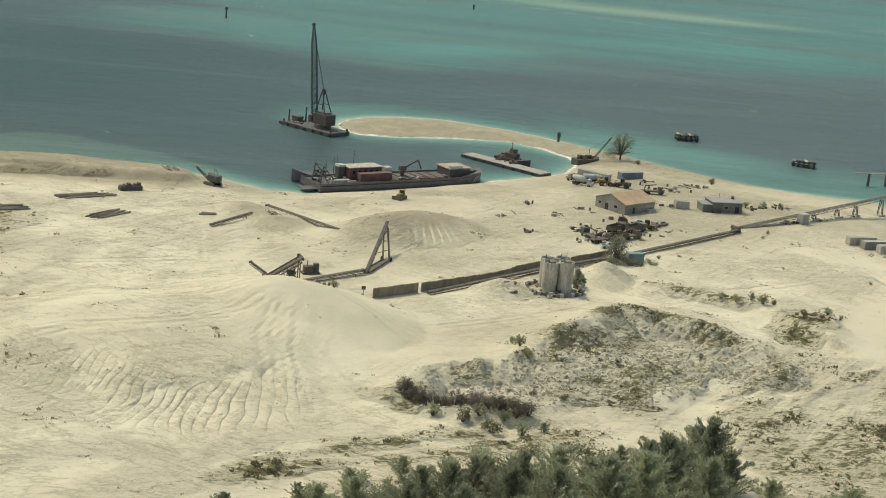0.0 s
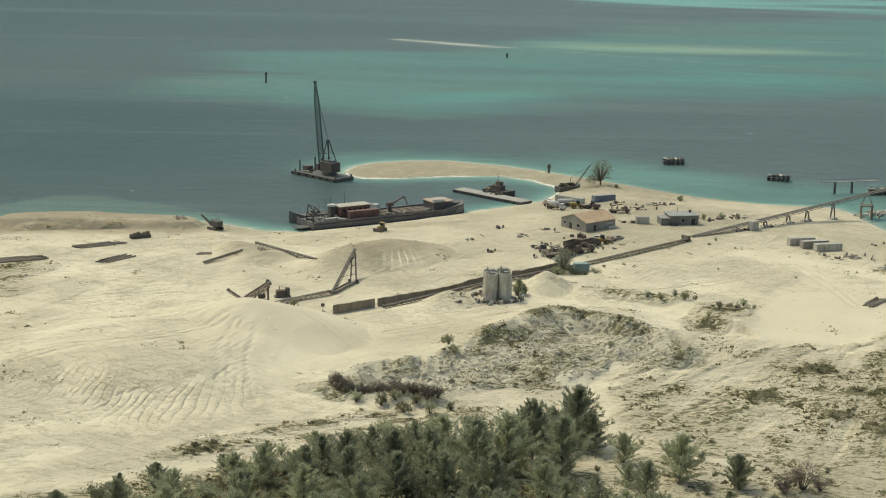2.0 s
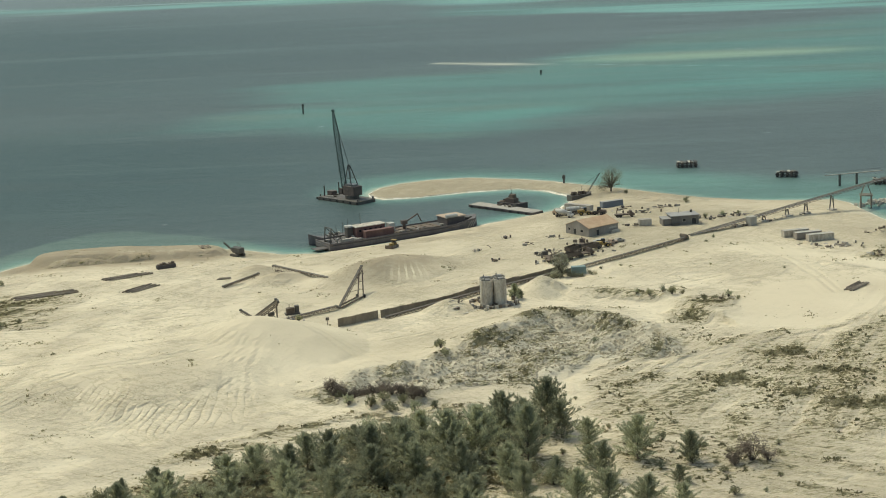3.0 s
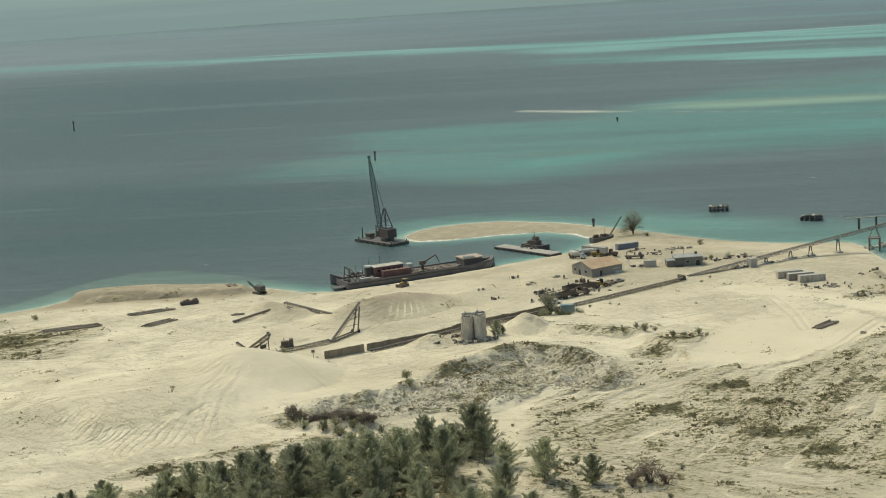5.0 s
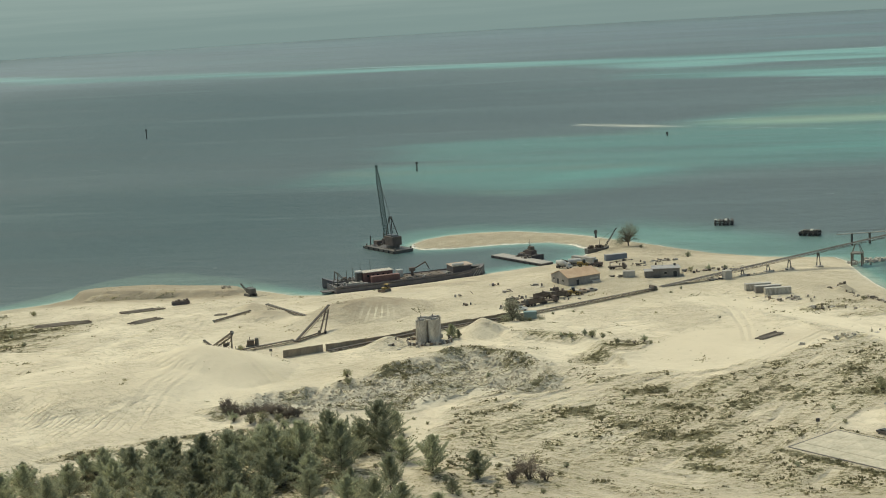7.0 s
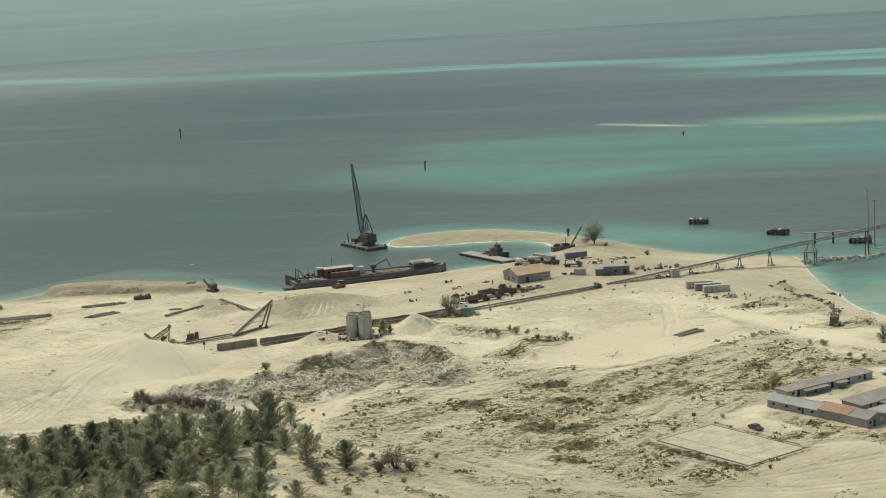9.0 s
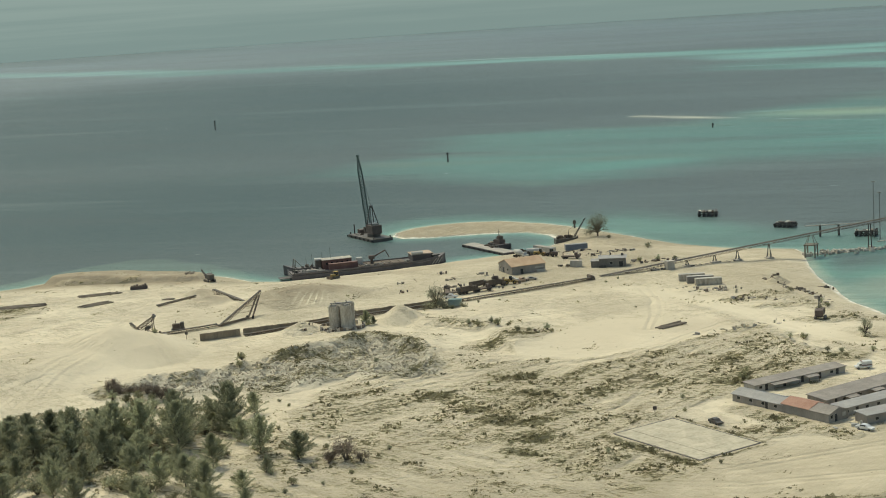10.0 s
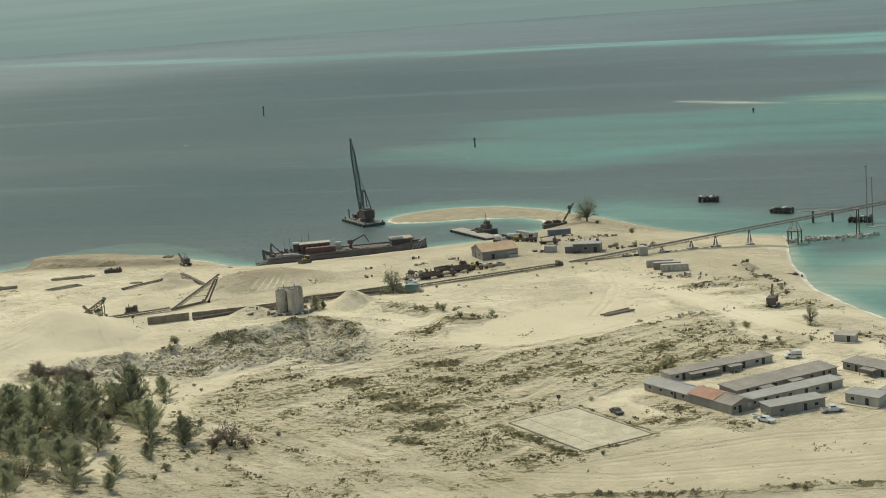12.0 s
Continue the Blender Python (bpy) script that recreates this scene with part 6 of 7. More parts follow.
def saloon(x, y, turn, paint, label, group=""):
    c = on_ground("parked_car", x, y, turn, label, "car", group, sink=0.03)
    bm = profile(bmesh.new(), [(-2.2, 0.35), (2.2, 0.35), (2.25, 0.75), (1.1, 0.92), (0.45, 1.42), (-0.9, 1.44), (-1.5, 0.98), (-2.25, 0.92)], 0.88, 0.80, 1.1)
    body = part("body", bm, paint, c)
    for s in (-1, 1):
        bm = bmesh.new()
        box(bm, -0.25, s * 0.79, 0.98, 1.5, 0.1, 0.36)
        part("side_window", bm, GLASS_DARK, body)
    bm = profile(bmesh.new(), [(1.0, 0.97), (0.5, 1.38), (0.42, 1.38), (0.88, 0.97)], 0.78, 0.92, 1.2)
    part("windscreen", bm, GLASS_DARK, body)
    wheels(c, [(sx, sy) for sx in (-1.35, 1.4) for sy in (-0.8, 0.8)], 0.33, 0.22)
    return c


def box_van(x, y, turn, label):
    c = on_ground("ambulance_van", x, y, turn, label, "van", sink=0.03)
    bm = bmesh.new()
    box(bm, -0.9, 0, 0.55, 3.6, 2.1, 2.0, cut=0.1)
    body = part("body", bm, CAR_WHITE, c)
    bm = profile(bmesh.new(), [(0.9, 0.5), (2.8, 0.5), (2.85, 1.05), (1.95, 1.2), (1.55, 1.95), (0.9, 1.98)], 0.95, 0.88, 1.4)
    cab = part("cab", bm, CAR_WHITE, c)
    bm = profile(bmesh.new(), [(1.9, 1.26), (1.55, 1.88), (1.48, 1.88), (1.78, 1.26)], 0.88, 0.95, 1.5)
    part("windscreen", bm, GLASS_DARK, cab)
    for s in (-1, 1):
        bm = bmesh.new()
        box(bm, -0.9, s * 1.06, 1.15, 3.5, 0.04, 0.35)
        part("side_stripe", bm, RED_BOX, body, "dark red side stripe")
        bm = bmesh.new()
        box(bm, 1.3, s * 0.93, 1.3, 0.7, 0.06, 0.45)
        part("side_window", bm, GLASS_DARK, cab)
    bm = bmesh.new()
    box(bm, 0.7, 0, 2.56, 0.3, 1.4, 0.2)
    part("light_bar", bm, RED_BOX, body)
    wheels(c, [(sx, sy) for sx in (-1.5, 1.95) for sy in (-0.85, 0.85)], 0.4, 0.28)
    return c


def truck(x, y, turn, kind, paint, label, group="old vehicles by the warehouse"):
    c = on_ground("lorry", x, y, turn, label, "truck", group, sink=0.05)
    bm = bmesh.new()
    for s in (-1, 1):
        beam(bm, (-4.2, s * 0.45, 0.85), (2.6, s * 0.45, 0.85), 0.14, 0.25)
    part("chassis", bm, DARK_STEEL, c)
    bm = profile(bmesh.new(), [(1.5, 0.7), (3.4, 0.7), (3.45, 1.45), (2.7, 1.55), (2.45, 2.5), (1.5, 2.55)], 1.1, 0.93, 1.7)
    cab = part("cab", bm, paint, c)
    bm = profile(bmesh.new(), [(2.66, 1.62), (2.46, 2.35), (2.38, 2.35), (2.55, 1.62)], 0.98, 0.97, 2.0)
    part("windscreen", bm, GLASS_DARK, cab)
    if kind == "mixer":
        bm = bmesh.new()
        prof = ((-4.3, 0.35, 2.75), (-3.4, 0.85, 2.5), (-1.8, 1.2, 2.25), (-0.2, 1.15, 2.1), (1.0, 0.6, 1.95))
        rings = [[bm.verts.new((u, r * math.cos(a), z + r * math.sin(a))) for a in (i * math.tau / 16 for i in range(16))] for u, r, z in prof]
        for a, b in zip(rings, rings[1:]):
            for i in range(16):
                bm.faces.new((a[i], a[(i + 1) % 16], b[(i + 1) % 16], b[i]))
        bm.faces.new(rings[0])
        bm.faces.new(rings[-1][::-1])
        bmesh.ops.recalc_face_normals(bm, faces=bm.faces)
        part("drum", bm, WHITE_PAINT, c, "pale round mixing drum", smooth=True)
    elif kind == "dump":
        bm = bmesh.new()
        box(bm, -1.5, 0, 1.1, 5.4, 2.3, 0.2)
        for s in (-1, 1):
            box(bm, -1.5, s * 1.12, 1.3, 5.4, 0.12, 1.2)
        box(bm, 1.15, 0, 1.3, 0.12, 2.3, 1.4)
        box(bm, -4.15, 0, 1.3, 0.12, 2.3, 1.0)
        part("tipper_body", bm, RUSTY, c)
    elif kind == "tank":
        bm = bmesh.new()
        rod(bm, (-4.2, 0, 2.0), (1.0, 0, 2.0), 1.05, 1.05, 16)
        part("tank", bm, WHITE_PAINT, c, smooth=False)
    else:
        bm = bmesh.new()
        box(bm, -1.5, 0, 1.05, 5.6, 2.3, 0.22)
        rod(bm, (-3.4, -0.6, 1.27), (-3.4, -0.6, 2.9), 0.18, 0.18)
        beam(bm, (-3.4, -0.6, 2.9), (0.8, 0.3, 3.3), 0.24, 0.3)
        part("flat_bed", bm, RUSTY, c)
    wheels(c, [(sx, sy) for sx in (-3.2, -2.0, 2.4) for sy in (-0.95, 0.95)], 0.52, 0.34, RUSTY)
    return c


def tracks_pair(parent, length, gauge, h, w):
    for s in (-1, 1):
        bm = bmesh.new()
        n = 14
        pts = []
        for k in range(n):
            a = k * math.tau / n
            pts.append(((length / 2 - h / 2) * (1 if math.cos(a) > 0 else -1) + h / 2 * math.cos(a), h / 2 + h / 2 * math.sin(a)))
        one = [bm.verts.new((px, s * gauge / 2 - w / 2, pz)) for px, pz in pts]
        two = [bm.verts.new((px, s * gauge / 2 + w / 2, pz)) for px, pz in pts]
        bm.faces.new(one)
        bm.faces.new(two[::-1])
        for k in range(n):
            bm.faces.new((one[(k + 1) % n], one[k], two[k], two[(k + 1) % n]))
        bmesh.ops.recalc_face_normals(bm, faces=bm.faces)
        part("track", bm, DARK_STEEL, parent)


def bulldozer(x, y, turn, label, paint=YELLOW):
    c = on_ground("bulldozer", x, y, turn, label, "bulldozer", "bulldozers on the sand", sink=0.05)
    tracks_pair(c, 3.8, 2.2, 1.1, 0.55)
    bm = bmesh.new()
    box(bm, 0.9, 0, 0.8, 2.2, 1.2, 1.1, cut=0.15)
    box(bm, -0.9, 0, 0.8, 1.6, 1.7, 0.7, cut=0.15)
    body = part("body", bm, paint, c)
    bm = bmesh.new()
    box(bm, -0.8, 0, 1.5, 1.4, 1.5, 1.3, cut=0.15, taper=0.9)
    cab = part("cab", bm, GLASS_DARK, c, "dark glazed cab")
    bm = bmesh.new()
    box(bm, -0.8, 0, 2.8, 1.7, 1.8, 0.12)
    part("roof", bm, paint, cab)
    bm = bmesh.new()
    box(bm, 2.75, 0, 0.15, 0.25, 3.4, 1.2)
    for s in (-1, 1):
        beam(bm, (2.7, s * 1.45, 0.6), (0.0, s * 1.45, 0.6), 0.18, 0.2)
    part("blade", bm, RUSTY, c)
    bm = bmesh.new()
    rod(bm, (1.2, 0.35, 1.9), (1.2, 0.35, 2.6), 0.08, 0.08)
    part("exhaust", bm, DARK_STEEL, c)


def crawler_crane(x, y, turn, paint, label, boom):
    c = on_ground("crawler_crane", x, y, turn, label, "crawler crane", "crawler cranes", sink=0.05)
    tracks_pair(c, 4.6, 3.0, 1.1, 0.7)
    bm = bmesh.new()
    rod(bm, (0, 0, 0.8), (0, 0, 1.5), 1.0, 1.0, 12)
    part("turntable", bm, DARK_STEEL, c)
    bm = bmesh.new()
    box(bm, -0.8, 0.2, 1.5, 4.2, 2.6, 1.9, cut=0.25)
    h = part("machine_house", bm, paint, c)
    bm = bmesh.new()
    box(bm, 1.9, -0.7, 1.5, 1.2, 1.2, 1.9, cut=0.15)
    cab = part("cab", bm, paint, h)
    bm = bmesh.new()
    box(bm, 2.52, -0.7, 2.2, 0.06, 0.9, 0.9)
    part("window", bm, GLASS_DARK, cab)
    bm = bmesh.new()
    truss(bm, (1.6, 0.4, 1.8), boom, 0.7, 0.7, 10, 0.06, 0.5)
    part("boom", bm, DARK_STEEL, c)
    bm = bmesh.new()
    for s in (-1, 1):
        beam(bm, (-1.5, s * 0.7, 3.4), (-0.6, s * 0.3, 5.2), 0.12, 0.12)
    rod(bm, (-0.6, 0, 5.2), boom, 0.03, 0.03, 4)
    part("gantry", bm, DARK_STEEL, c)


def loader(x, y, turn, paint, label):
    c = on_ground("wheel_loader", x, y, turn, label, "wheel loader", "loaders and diggers", sink=0.05)
    bm = bmesh.new()
    box(bm, -1.6, 0, 0.9, 2.8, 1.7, 1.2, cut=0.2)
    box(bm, 0.9, 0, 0.7, 1.8, 1.3, 0.8, cut=0.2)
    b = part("body", bm, paint, c)
    bm = bmesh.new()
    box(bm, 0.0, 0, 1.6, 1.3, 1.4, 1.5, cut=0.15, taper=0.9)
    part("cab", bm, GLASS_DARK, b)
    bm = bmesh.new()
    for s in (-1, 1):
        beam(bm, (0.8, s * 0.6, 1.6), (3.0, s * 0.6, 0.7), 0.2, 0.3)
    part("arm", bm, paint, c)
    bm = bmesh.new()
    prism(bm, [(-1.25, 0.1), (1.25, 0.1), (1.25, 1.1), (-1.25, 1.1)], 2.9, 3.1)
    box(bm, 3.4, 0, 0.08, 0.9, 2.5, 0.12)
    part("bucket", bm, RUSTY, c)
    wheels(c, [(sx, sy) for sx in (-1.6, 1.4) for sy in (-1.0, 1.0)], 0.75, 0.5, paint)


def scrap_heap(x, y, turn, n, spread, label, seed, mats=None):
    s = on_ground("scrap_heap", x, y, turn, label, "scrap", "scrap heaps", sink=0.05)
    rng = np.random.default_rng(seed)
    for k in range(n):
        px, py = rng.normal(0, spread[0] / 2.2), rng.normal(0, spread[1] / 2.2)
        gz = floor_z(*(s.matrix_basis @ Vector((px, py, 0))).xy) - s.matrix_basis.translation.z
        bm = bmesh.new()
        kind = k % 4
        if kind == 0:
            box(bm, px, py, gz - 0.1, rng.uniform(0.5, 2.2), rng.uniform(0.4, 1.2), rng.uniform(0.3, 1.1), rng.uniform(0, 180), rng.uniform(-12, 12), cut=0.08)
        elif kind == 1:
            a = rng.uniform(0, math.tau)
            l = rng.uniform(0.8, 2.4)
            rod(bm, (px, py, gz + 0.15), (px + l * math.cos(a), py + l * math.sin(a), gz + rng.uniform(0.1, 0.9)), 0.13, 0.13)
        elif kind == 2:
            box(bm, px, py, gz - 0.05, rng.uniform(0.8, 2.4), rng.uniform(0.8, 1.6), 0.1, rng.uniform(0, 180), rng.uniform(-20, 20))
        else:
            rod(bm, (px, py, gz - 0.1), (px + 0.1, py, gz + rng.uniform(0.5, 1.0)), 0.32, 0.32, 10)
        part(("crate", "pipe", "plate", "drum")[kind], bm, (mats or (RUSTY, DARK_STEEL, TIMBER, CONCRETE, BOOT))[int(rng.integers(0, len(mats) if mats else 5))], s)
    return s


OLD = "old vehicles by the warehouse"
pickup(45.6, 217.6, 20, CAR_WHITE, "dusty white pickup parked among old lorries", OLD)
truck(43.6, 223.4, 40, "flat", DARK_STEEL, "dark rusted flatbed lorry with a jib")
truck(48.5, 228.0, 55, "dump", RUSTY, "rust-brown tipper lorry in a row of wrecks")
truck(51.8, 232.0, 48, "flat", BROWN_MACHINE, "brown crane lorry in a row of wrecks")
truck(47.2, 238.5, 60, "dump", DARK_STEEL, "dark tipper lorry with an empty body")
truck(53.0, 241.5, 52, "dump", RUSTY, "rusty tipper lorry close to the warehouse")
truck(48.8, 247.5, 100, "flat", BROWN_MACHINE, "derelict brown flatbed lorry among rusty scrap")
loader(56.2, 246.8, 30, YELLOW, "faded yellow wheel loader beside the wrecks")
saloon(54.0, 253.2, 10, WHITE_PAINT, "pale abandoned car near the warehouse wall", OLD)
pickup(58.5, 251.8, 60, TAN, "sun-bleached tan pickup near the warehouse", OLD)
truck(39.2, 227.0, 120, "flat", DARK_STEEL, "dark broken lorry chassis on the sand")
saloon(60.8, 255.5, 40, CONCRETE, "grey abandoned car beyond the wrecks", OLD)
scrap_heap(46, 233, 50, 34, (16, 6), "tangle of rusty scrap between the parked wrecks", 3)
scrap_heap(52, 252, 40, 20, (8, 5), "rusty scrap and drums by the warehouse gable", 4)
YARD = "machines by the basin"
truck(34.0, 303.0, -20, "mixer", WHITE_PAINT, "concrete mixer lorry with a pale drum", YARD)
loader(41.5, 306.5, 10, YELLOW, "faded yellow wheel loader near the basin")
loader(47.2, 305.0, 160, BROWN_MACHINE, "brown worn wheel loader beside the trailer")
truck(37.5, 311.0, 20, "tank", CONCRETE, "pale tank lorry parked near the trailer", YARD)
truck(58.0, 301.0, 15, "flat", BROWN_MACHINE, "low brown flatbed lorry behind the warehouse", YARD)
truck(31.0, 310.5, 150, "dump", TAN, "tan tipper lorry near the pontoon pier", YARD)
scrap_heap(40, 312, 0, 26, (16, 7), "mixed machine parts strewn near the basin", 5)
scrap_heap(62, 309, 20, 16, (10, 4), "rusty machine parts strewn on the sand", 6)
scrap_heap(72, 321, 20, 18, (12, 5), "timber and plates strewn near the beach", 7, (TIMBER, CONCRETE, RUSTY))
scrap_heap(97, 303, 35, 30, (12, 5), "dark heap of scrap and brush beside the trestle", 8)
scrap_heap(88, 299, 10, 12, (6, 3), "rusty drums and crates behind the shed", 9)
scrap_heap(63, 285, 10, 10, (5, 3), "small rusty parts beside the cabin", 10)
scrap_heap(28, 252, 20, 7, (5, 3), "few rusty parts lying on sand", 11)
scrap_heap(18, 262, 40, 8, (6, 2), "flat rusty plates lying near the ship", 12)
scrap_heap(35, 262, 20, 6, (4, 2), "crates lying on sand near the warehouse", 13)
scrap_heap(20, 224, 30, 6, (4, 2), "dark plates half buried in sand", 14)
scrap_heap(36, 236, 0, 5, (3, 2), "dark crates standing on open sand", 15)
scrap_heap(33.5, 158.5, 25, 30, (12, 4.5), "broken concrete and scrap round the silos", 16, (CONCRETE_DARK, TIMBER, RUSTY, CONCRETE))
scrap_heap(-19, 128, 40, 6, (4, 1.5), "dark scrap beside the buried plant", 17)
scrap_heap(12, 240, 30, 6, (8, 2), "small dark plates strewn on graded ground", 18)
scrap_heap(56, 320, 30, 10, (4, 2), "small crates beside the blue container", 19)
bulldozer(-19.8, 241.5, -105, "faded yellow bulldozer on top of a sand pile")
crawler_crane(-77.8, 235.8, 150, DARK_STEEL, "dark crawler crane standing on the beach bank", Vector((7.0, 0.4, 4.4)))
crawler_crane(185.2, 209.8, 100, BROWN_MACHINE, "rusty red crawler crane beside the bay", Vector((2.6, 0.4, 6.8)))
saloon(192.2, 83.4, -38, CAR_DARK, "dark car parked on scrubby ground", "parked cars")
saloon(228.8, 87.2, -15, CAR_WHITE, "white saloon car parked by the barracks", "parked cars")
pickup(240.2, 100.4, 38, CAR_WHITE, "white pickup parked in front of the barracks", "parked cars")
box_van(214.2, 146.4, 215, "white box ambulance van with dark red stripe").scale = (0.85, 0.85, 0.85)
saloon(201.0, 108.5, 30, CAR_WHITE, "white car in the barracks courtyard", "parked cars")
saloon(204.5, 107.8, 40, CAR_DARK, "dark car in the barracks courtyard", "parked cars")
b = on_ground("sand_lorry", -96.5, 212.8, 42, "dark rusty dredge skip standing on sand", "skip")
bm = bmesh.new()
box(bm, 0, 0, 0.3, 7.0, 2.4, 1.1, cut=0.3)
part("body", bm, BOOT, b)
bm = bmesh.new()
for k in range(6):
    box(bm, -2.8 + 1.1 * k, 0.1, 1.4, 0.8, 1.5, 0.35 + 0.25 * (k % 3))
part("machinery", bm, RUSTY, b)
for s in (-1, 1):
    bm = bmesh.new()
    box(bm, 0, s * 0.9, -0.05, 6.4, 0.4, 0.4)
    part("skid", bm, DARK_STEEL, b)


# ---- barracks, slab and the shore ----
def low_block(name, x, y, turn, lx, ly, front, back, wall, roof, label, doors=(), windows=(), porches=(), group="low barracks"):
    """A long single-storey block with a one-way roof; its front faces -y."""
    h = on_ground(name, x, y, turn, label, "barracks", group)
    bm = bmesh.new()
    prism(bm, [(-ly / 2, 0), (ly / 2, 0), (ly / 2, back), (-ly / 2, front)], -lx / 2, lx / 2)
    part("wall", bm, wall, h)
    bm = bmesh.new()
    o = 0.35
    k = (back - front) / ly
    prism(bm, [(-ly / 2 - o, front - k * o + 0.01), (ly / 2 + o, back + k * o + 0.01), (ly / 2 + o, back + k * o + 0.17), (-ly / 2 - o, front - k * o + 0.17)], -lx / 2 - o, lx / 2 + o)
    part("roof", bm, roof, h)
    for q in doors:
        opening(h, "door", q, -ly / 2, 0.05, 0.95, 1.8, "y", OPENING)
    for q in windows:
        opening(h, "window", q, -ly / 2, 0.9, 1.0, 0.7, "y", GLASS_DARK)
    for q, w in porches:
        bm = bmesh.new()
        prism(bm, [(-ly / 2 - 2.2, front - 0.35), (-ly / 2, front - 0.12), (-ly / 2, front - 0.02), (-ly / 2 - 2.2, front - 0.25)], q - w / 2, q + w / 2)
        p = part("porch_roof", bm, roof, h)
        for s in (-1, 1):
            bm = bmesh.new()
            beam(bm, (q + s * (w / 2 - 0.15), -ly / 2 - 2.1, 0), (q + s * (w / 2 - 0.15), -ly / 2 - 2.1, front - 0.32), 0.12, 0.12)
            part("post", bm, TIMBER, p)
    bm = bmesh.new()
    box(bm, 0, -ly / 2 - 0.75, 0.0, lx + 0.6, 1.5, 0.2)
    part("footpath", bm, SLAB, h, "pale concrete footpath along the wall")
    return h


def spread(a, b, n):
    return [a + (b - a) * i / (n - 1) for i in range(n)]


w = gable_house("grey_roofed_wing", 198.9, 104.0, -26.6, 17.6, 6.4, 2.1, 3.0, WALL_GREY, ROOF_GREY, "long low barracks wing with a grey sheet roof", "barracks", 0.35, group="low barracks")
for q in spread(-6.5, 6.5, 4):
    opening(w, "window", q, -3.2, 0.9, 1.0, 0.7, "y", GLASS_DARK)
opening(w, "door", 3.4, -3.2, 0, 0.95, 1.8, "y", OPENING)
w = gable_house("red_roofed_wing", 213.8, 96.8, -26.6, 15.6, 7.0, 2.4, 3.5, WALL_GREY, ROOF_BROWN, "barracks wing with a patched roof and blank wall", "barracks", 0.3, group="low barracks")
for s in (-1, 1):
    bm = bmesh.new()
    ys = s * 3.8
    zs = 2.4 - 1.1 * 0.3 / 3.5
    prism(bm, [(s * 0.02, 3.69), (ys, zs + 0.19), (ys, zs + 0.27), (s * 0.02, 3.77)], -8.1, 1.4)
    part("red_roof_sheet", bm, ROOF_RED, w, "rust-red roof sheeting")
opening(w, "door", 7.8, -1.0, 0, 1.0, 2.0, "x", OPENING)
opening(w, "window", 7.8, 2.0, 1.0, 1.1, 0.9, "x", WHITE_PAINT)
opening(w, "window", 7.8, -2.6, 1.1, 0.8, 0.8, "x", GLASS_DARK)
low_block("courtyard_block", 199.8, 128.8, 56.5, 32, 4.6, 2.05, 2.25, WALL_PALE, ROOF_BROWN, "long pale barracks block with dark lean-to roof", spread(-12, 13, 5), spread(-14, 11, 5), ((-6.5, 9.0), (3.0, 4.0)))
low_block("middle_block", 219.8, 120.4, 61.5, 33, 6.6, 2.05, 2.45, WALL_GREY, ROOF_BROWN, "long grey barracks block with two small porches", spread(-13, 12, 4), spread(-10, 14, 5), ((-8.0, 4.0), (1.5, 4.0)))
low_block("pale_block", 226.3, 110.8, 59, 29, 4.6, 2.2, 2.35, WALL_PALE, ROOF_GREY, "long whitewashed barracks block with flat grey roof", (-9.5, 3.0, 10.5), (-13, -6, -2, 6.5))
low_block("front_block", 231.0, 99.2, 52, 15, 4.6, 2.45, 2.6, WALL_GREY, ROOF_GREY, "short grey barracks block beside parked cars", (2.0,), (-4.5, 5.0))
low_block("east_block", 240.8, 136.8, -24, 20, 5.6, 2.2, 2.5, WALL_GREY, ROOF_BROWN, "grey barracks block with a small porch roof", (-5.5, 3.0), (-8, 0.0, 6.0), ((-0.5, 4.5),))
low_block("small_block", 245.6, 109.6, -14, 9, 4.4, 2.4, 2.8, WALL_PALE, ROOF_GREY, "small pale block house near the barracks", (1.4,), (-2.5,))
low_block("rear_block", 254.0, 114.6, -18, 12, 5.0, 2.4, 2.8, WALL_GREY, ROOF_GREY, "small grey block house beside a pale one", (1.0,), (-3.0,))
low_block("shore_hut", 221.2, 170.0, 2, 5.8, 3.6, 2.0, 2.4, WALL_PALE, CONCRETE, "little pale block hut on scrubby ground", (1.2,), ())


def build_slab():
    s = on_ground("concrete_slab", 189.3, 69.0, -28.5, "cracked pale concrete foundation slab in the scrub", "slab", sink=0.0)
    for i in range(6):
        for j in range(4):
            bm = bmesh.new()
            box(bm, -12.9 + 5.17 * i, -7.1 + 4.75 * j, -0.9, 5.1, 4.68, 1.05 + 0.02 * ((i * 3 + j * 5) % 3))
            part("slab_panel", bm, SLAB, s)
    bm = bmesh.new()
    for a, b in (((-15.8, -9.8), (15.8, -9.8)), ((15.8, -9.8), (15.8, 9.8)), ((-15.8, 9.8), (15.8, 9.8)), ((-15.8, -9.8), (-15.8, 9.8))):
        beam(bm, (*a, 0.0), (*b, 0.0), 0.3, 0.3)
    part("edge_beam", bm, WALL_DARK, s, "dark stained edge beam")


def build_jetty():
    j = thing("rock_jetty", 147, 334, 0, 0, "low jetty of pale broken rock at the bay", "jetty")
    rng = np.random.default_rng(5)
    for k in range(90):
        t = rng.uniform(0, 1)
        x, y = 26 * t + rng.normal(0, 1.6), 20 * t + rng.normal(0, 1.6)
        bm = bmesh.new()
        rock_mesh(bm, x, y, rng.uniform(0.2, 0.8) - 0.3 * t, rng.uniform(0.7, 1.5), rng)
        part("rock", bm, ROCK, j)


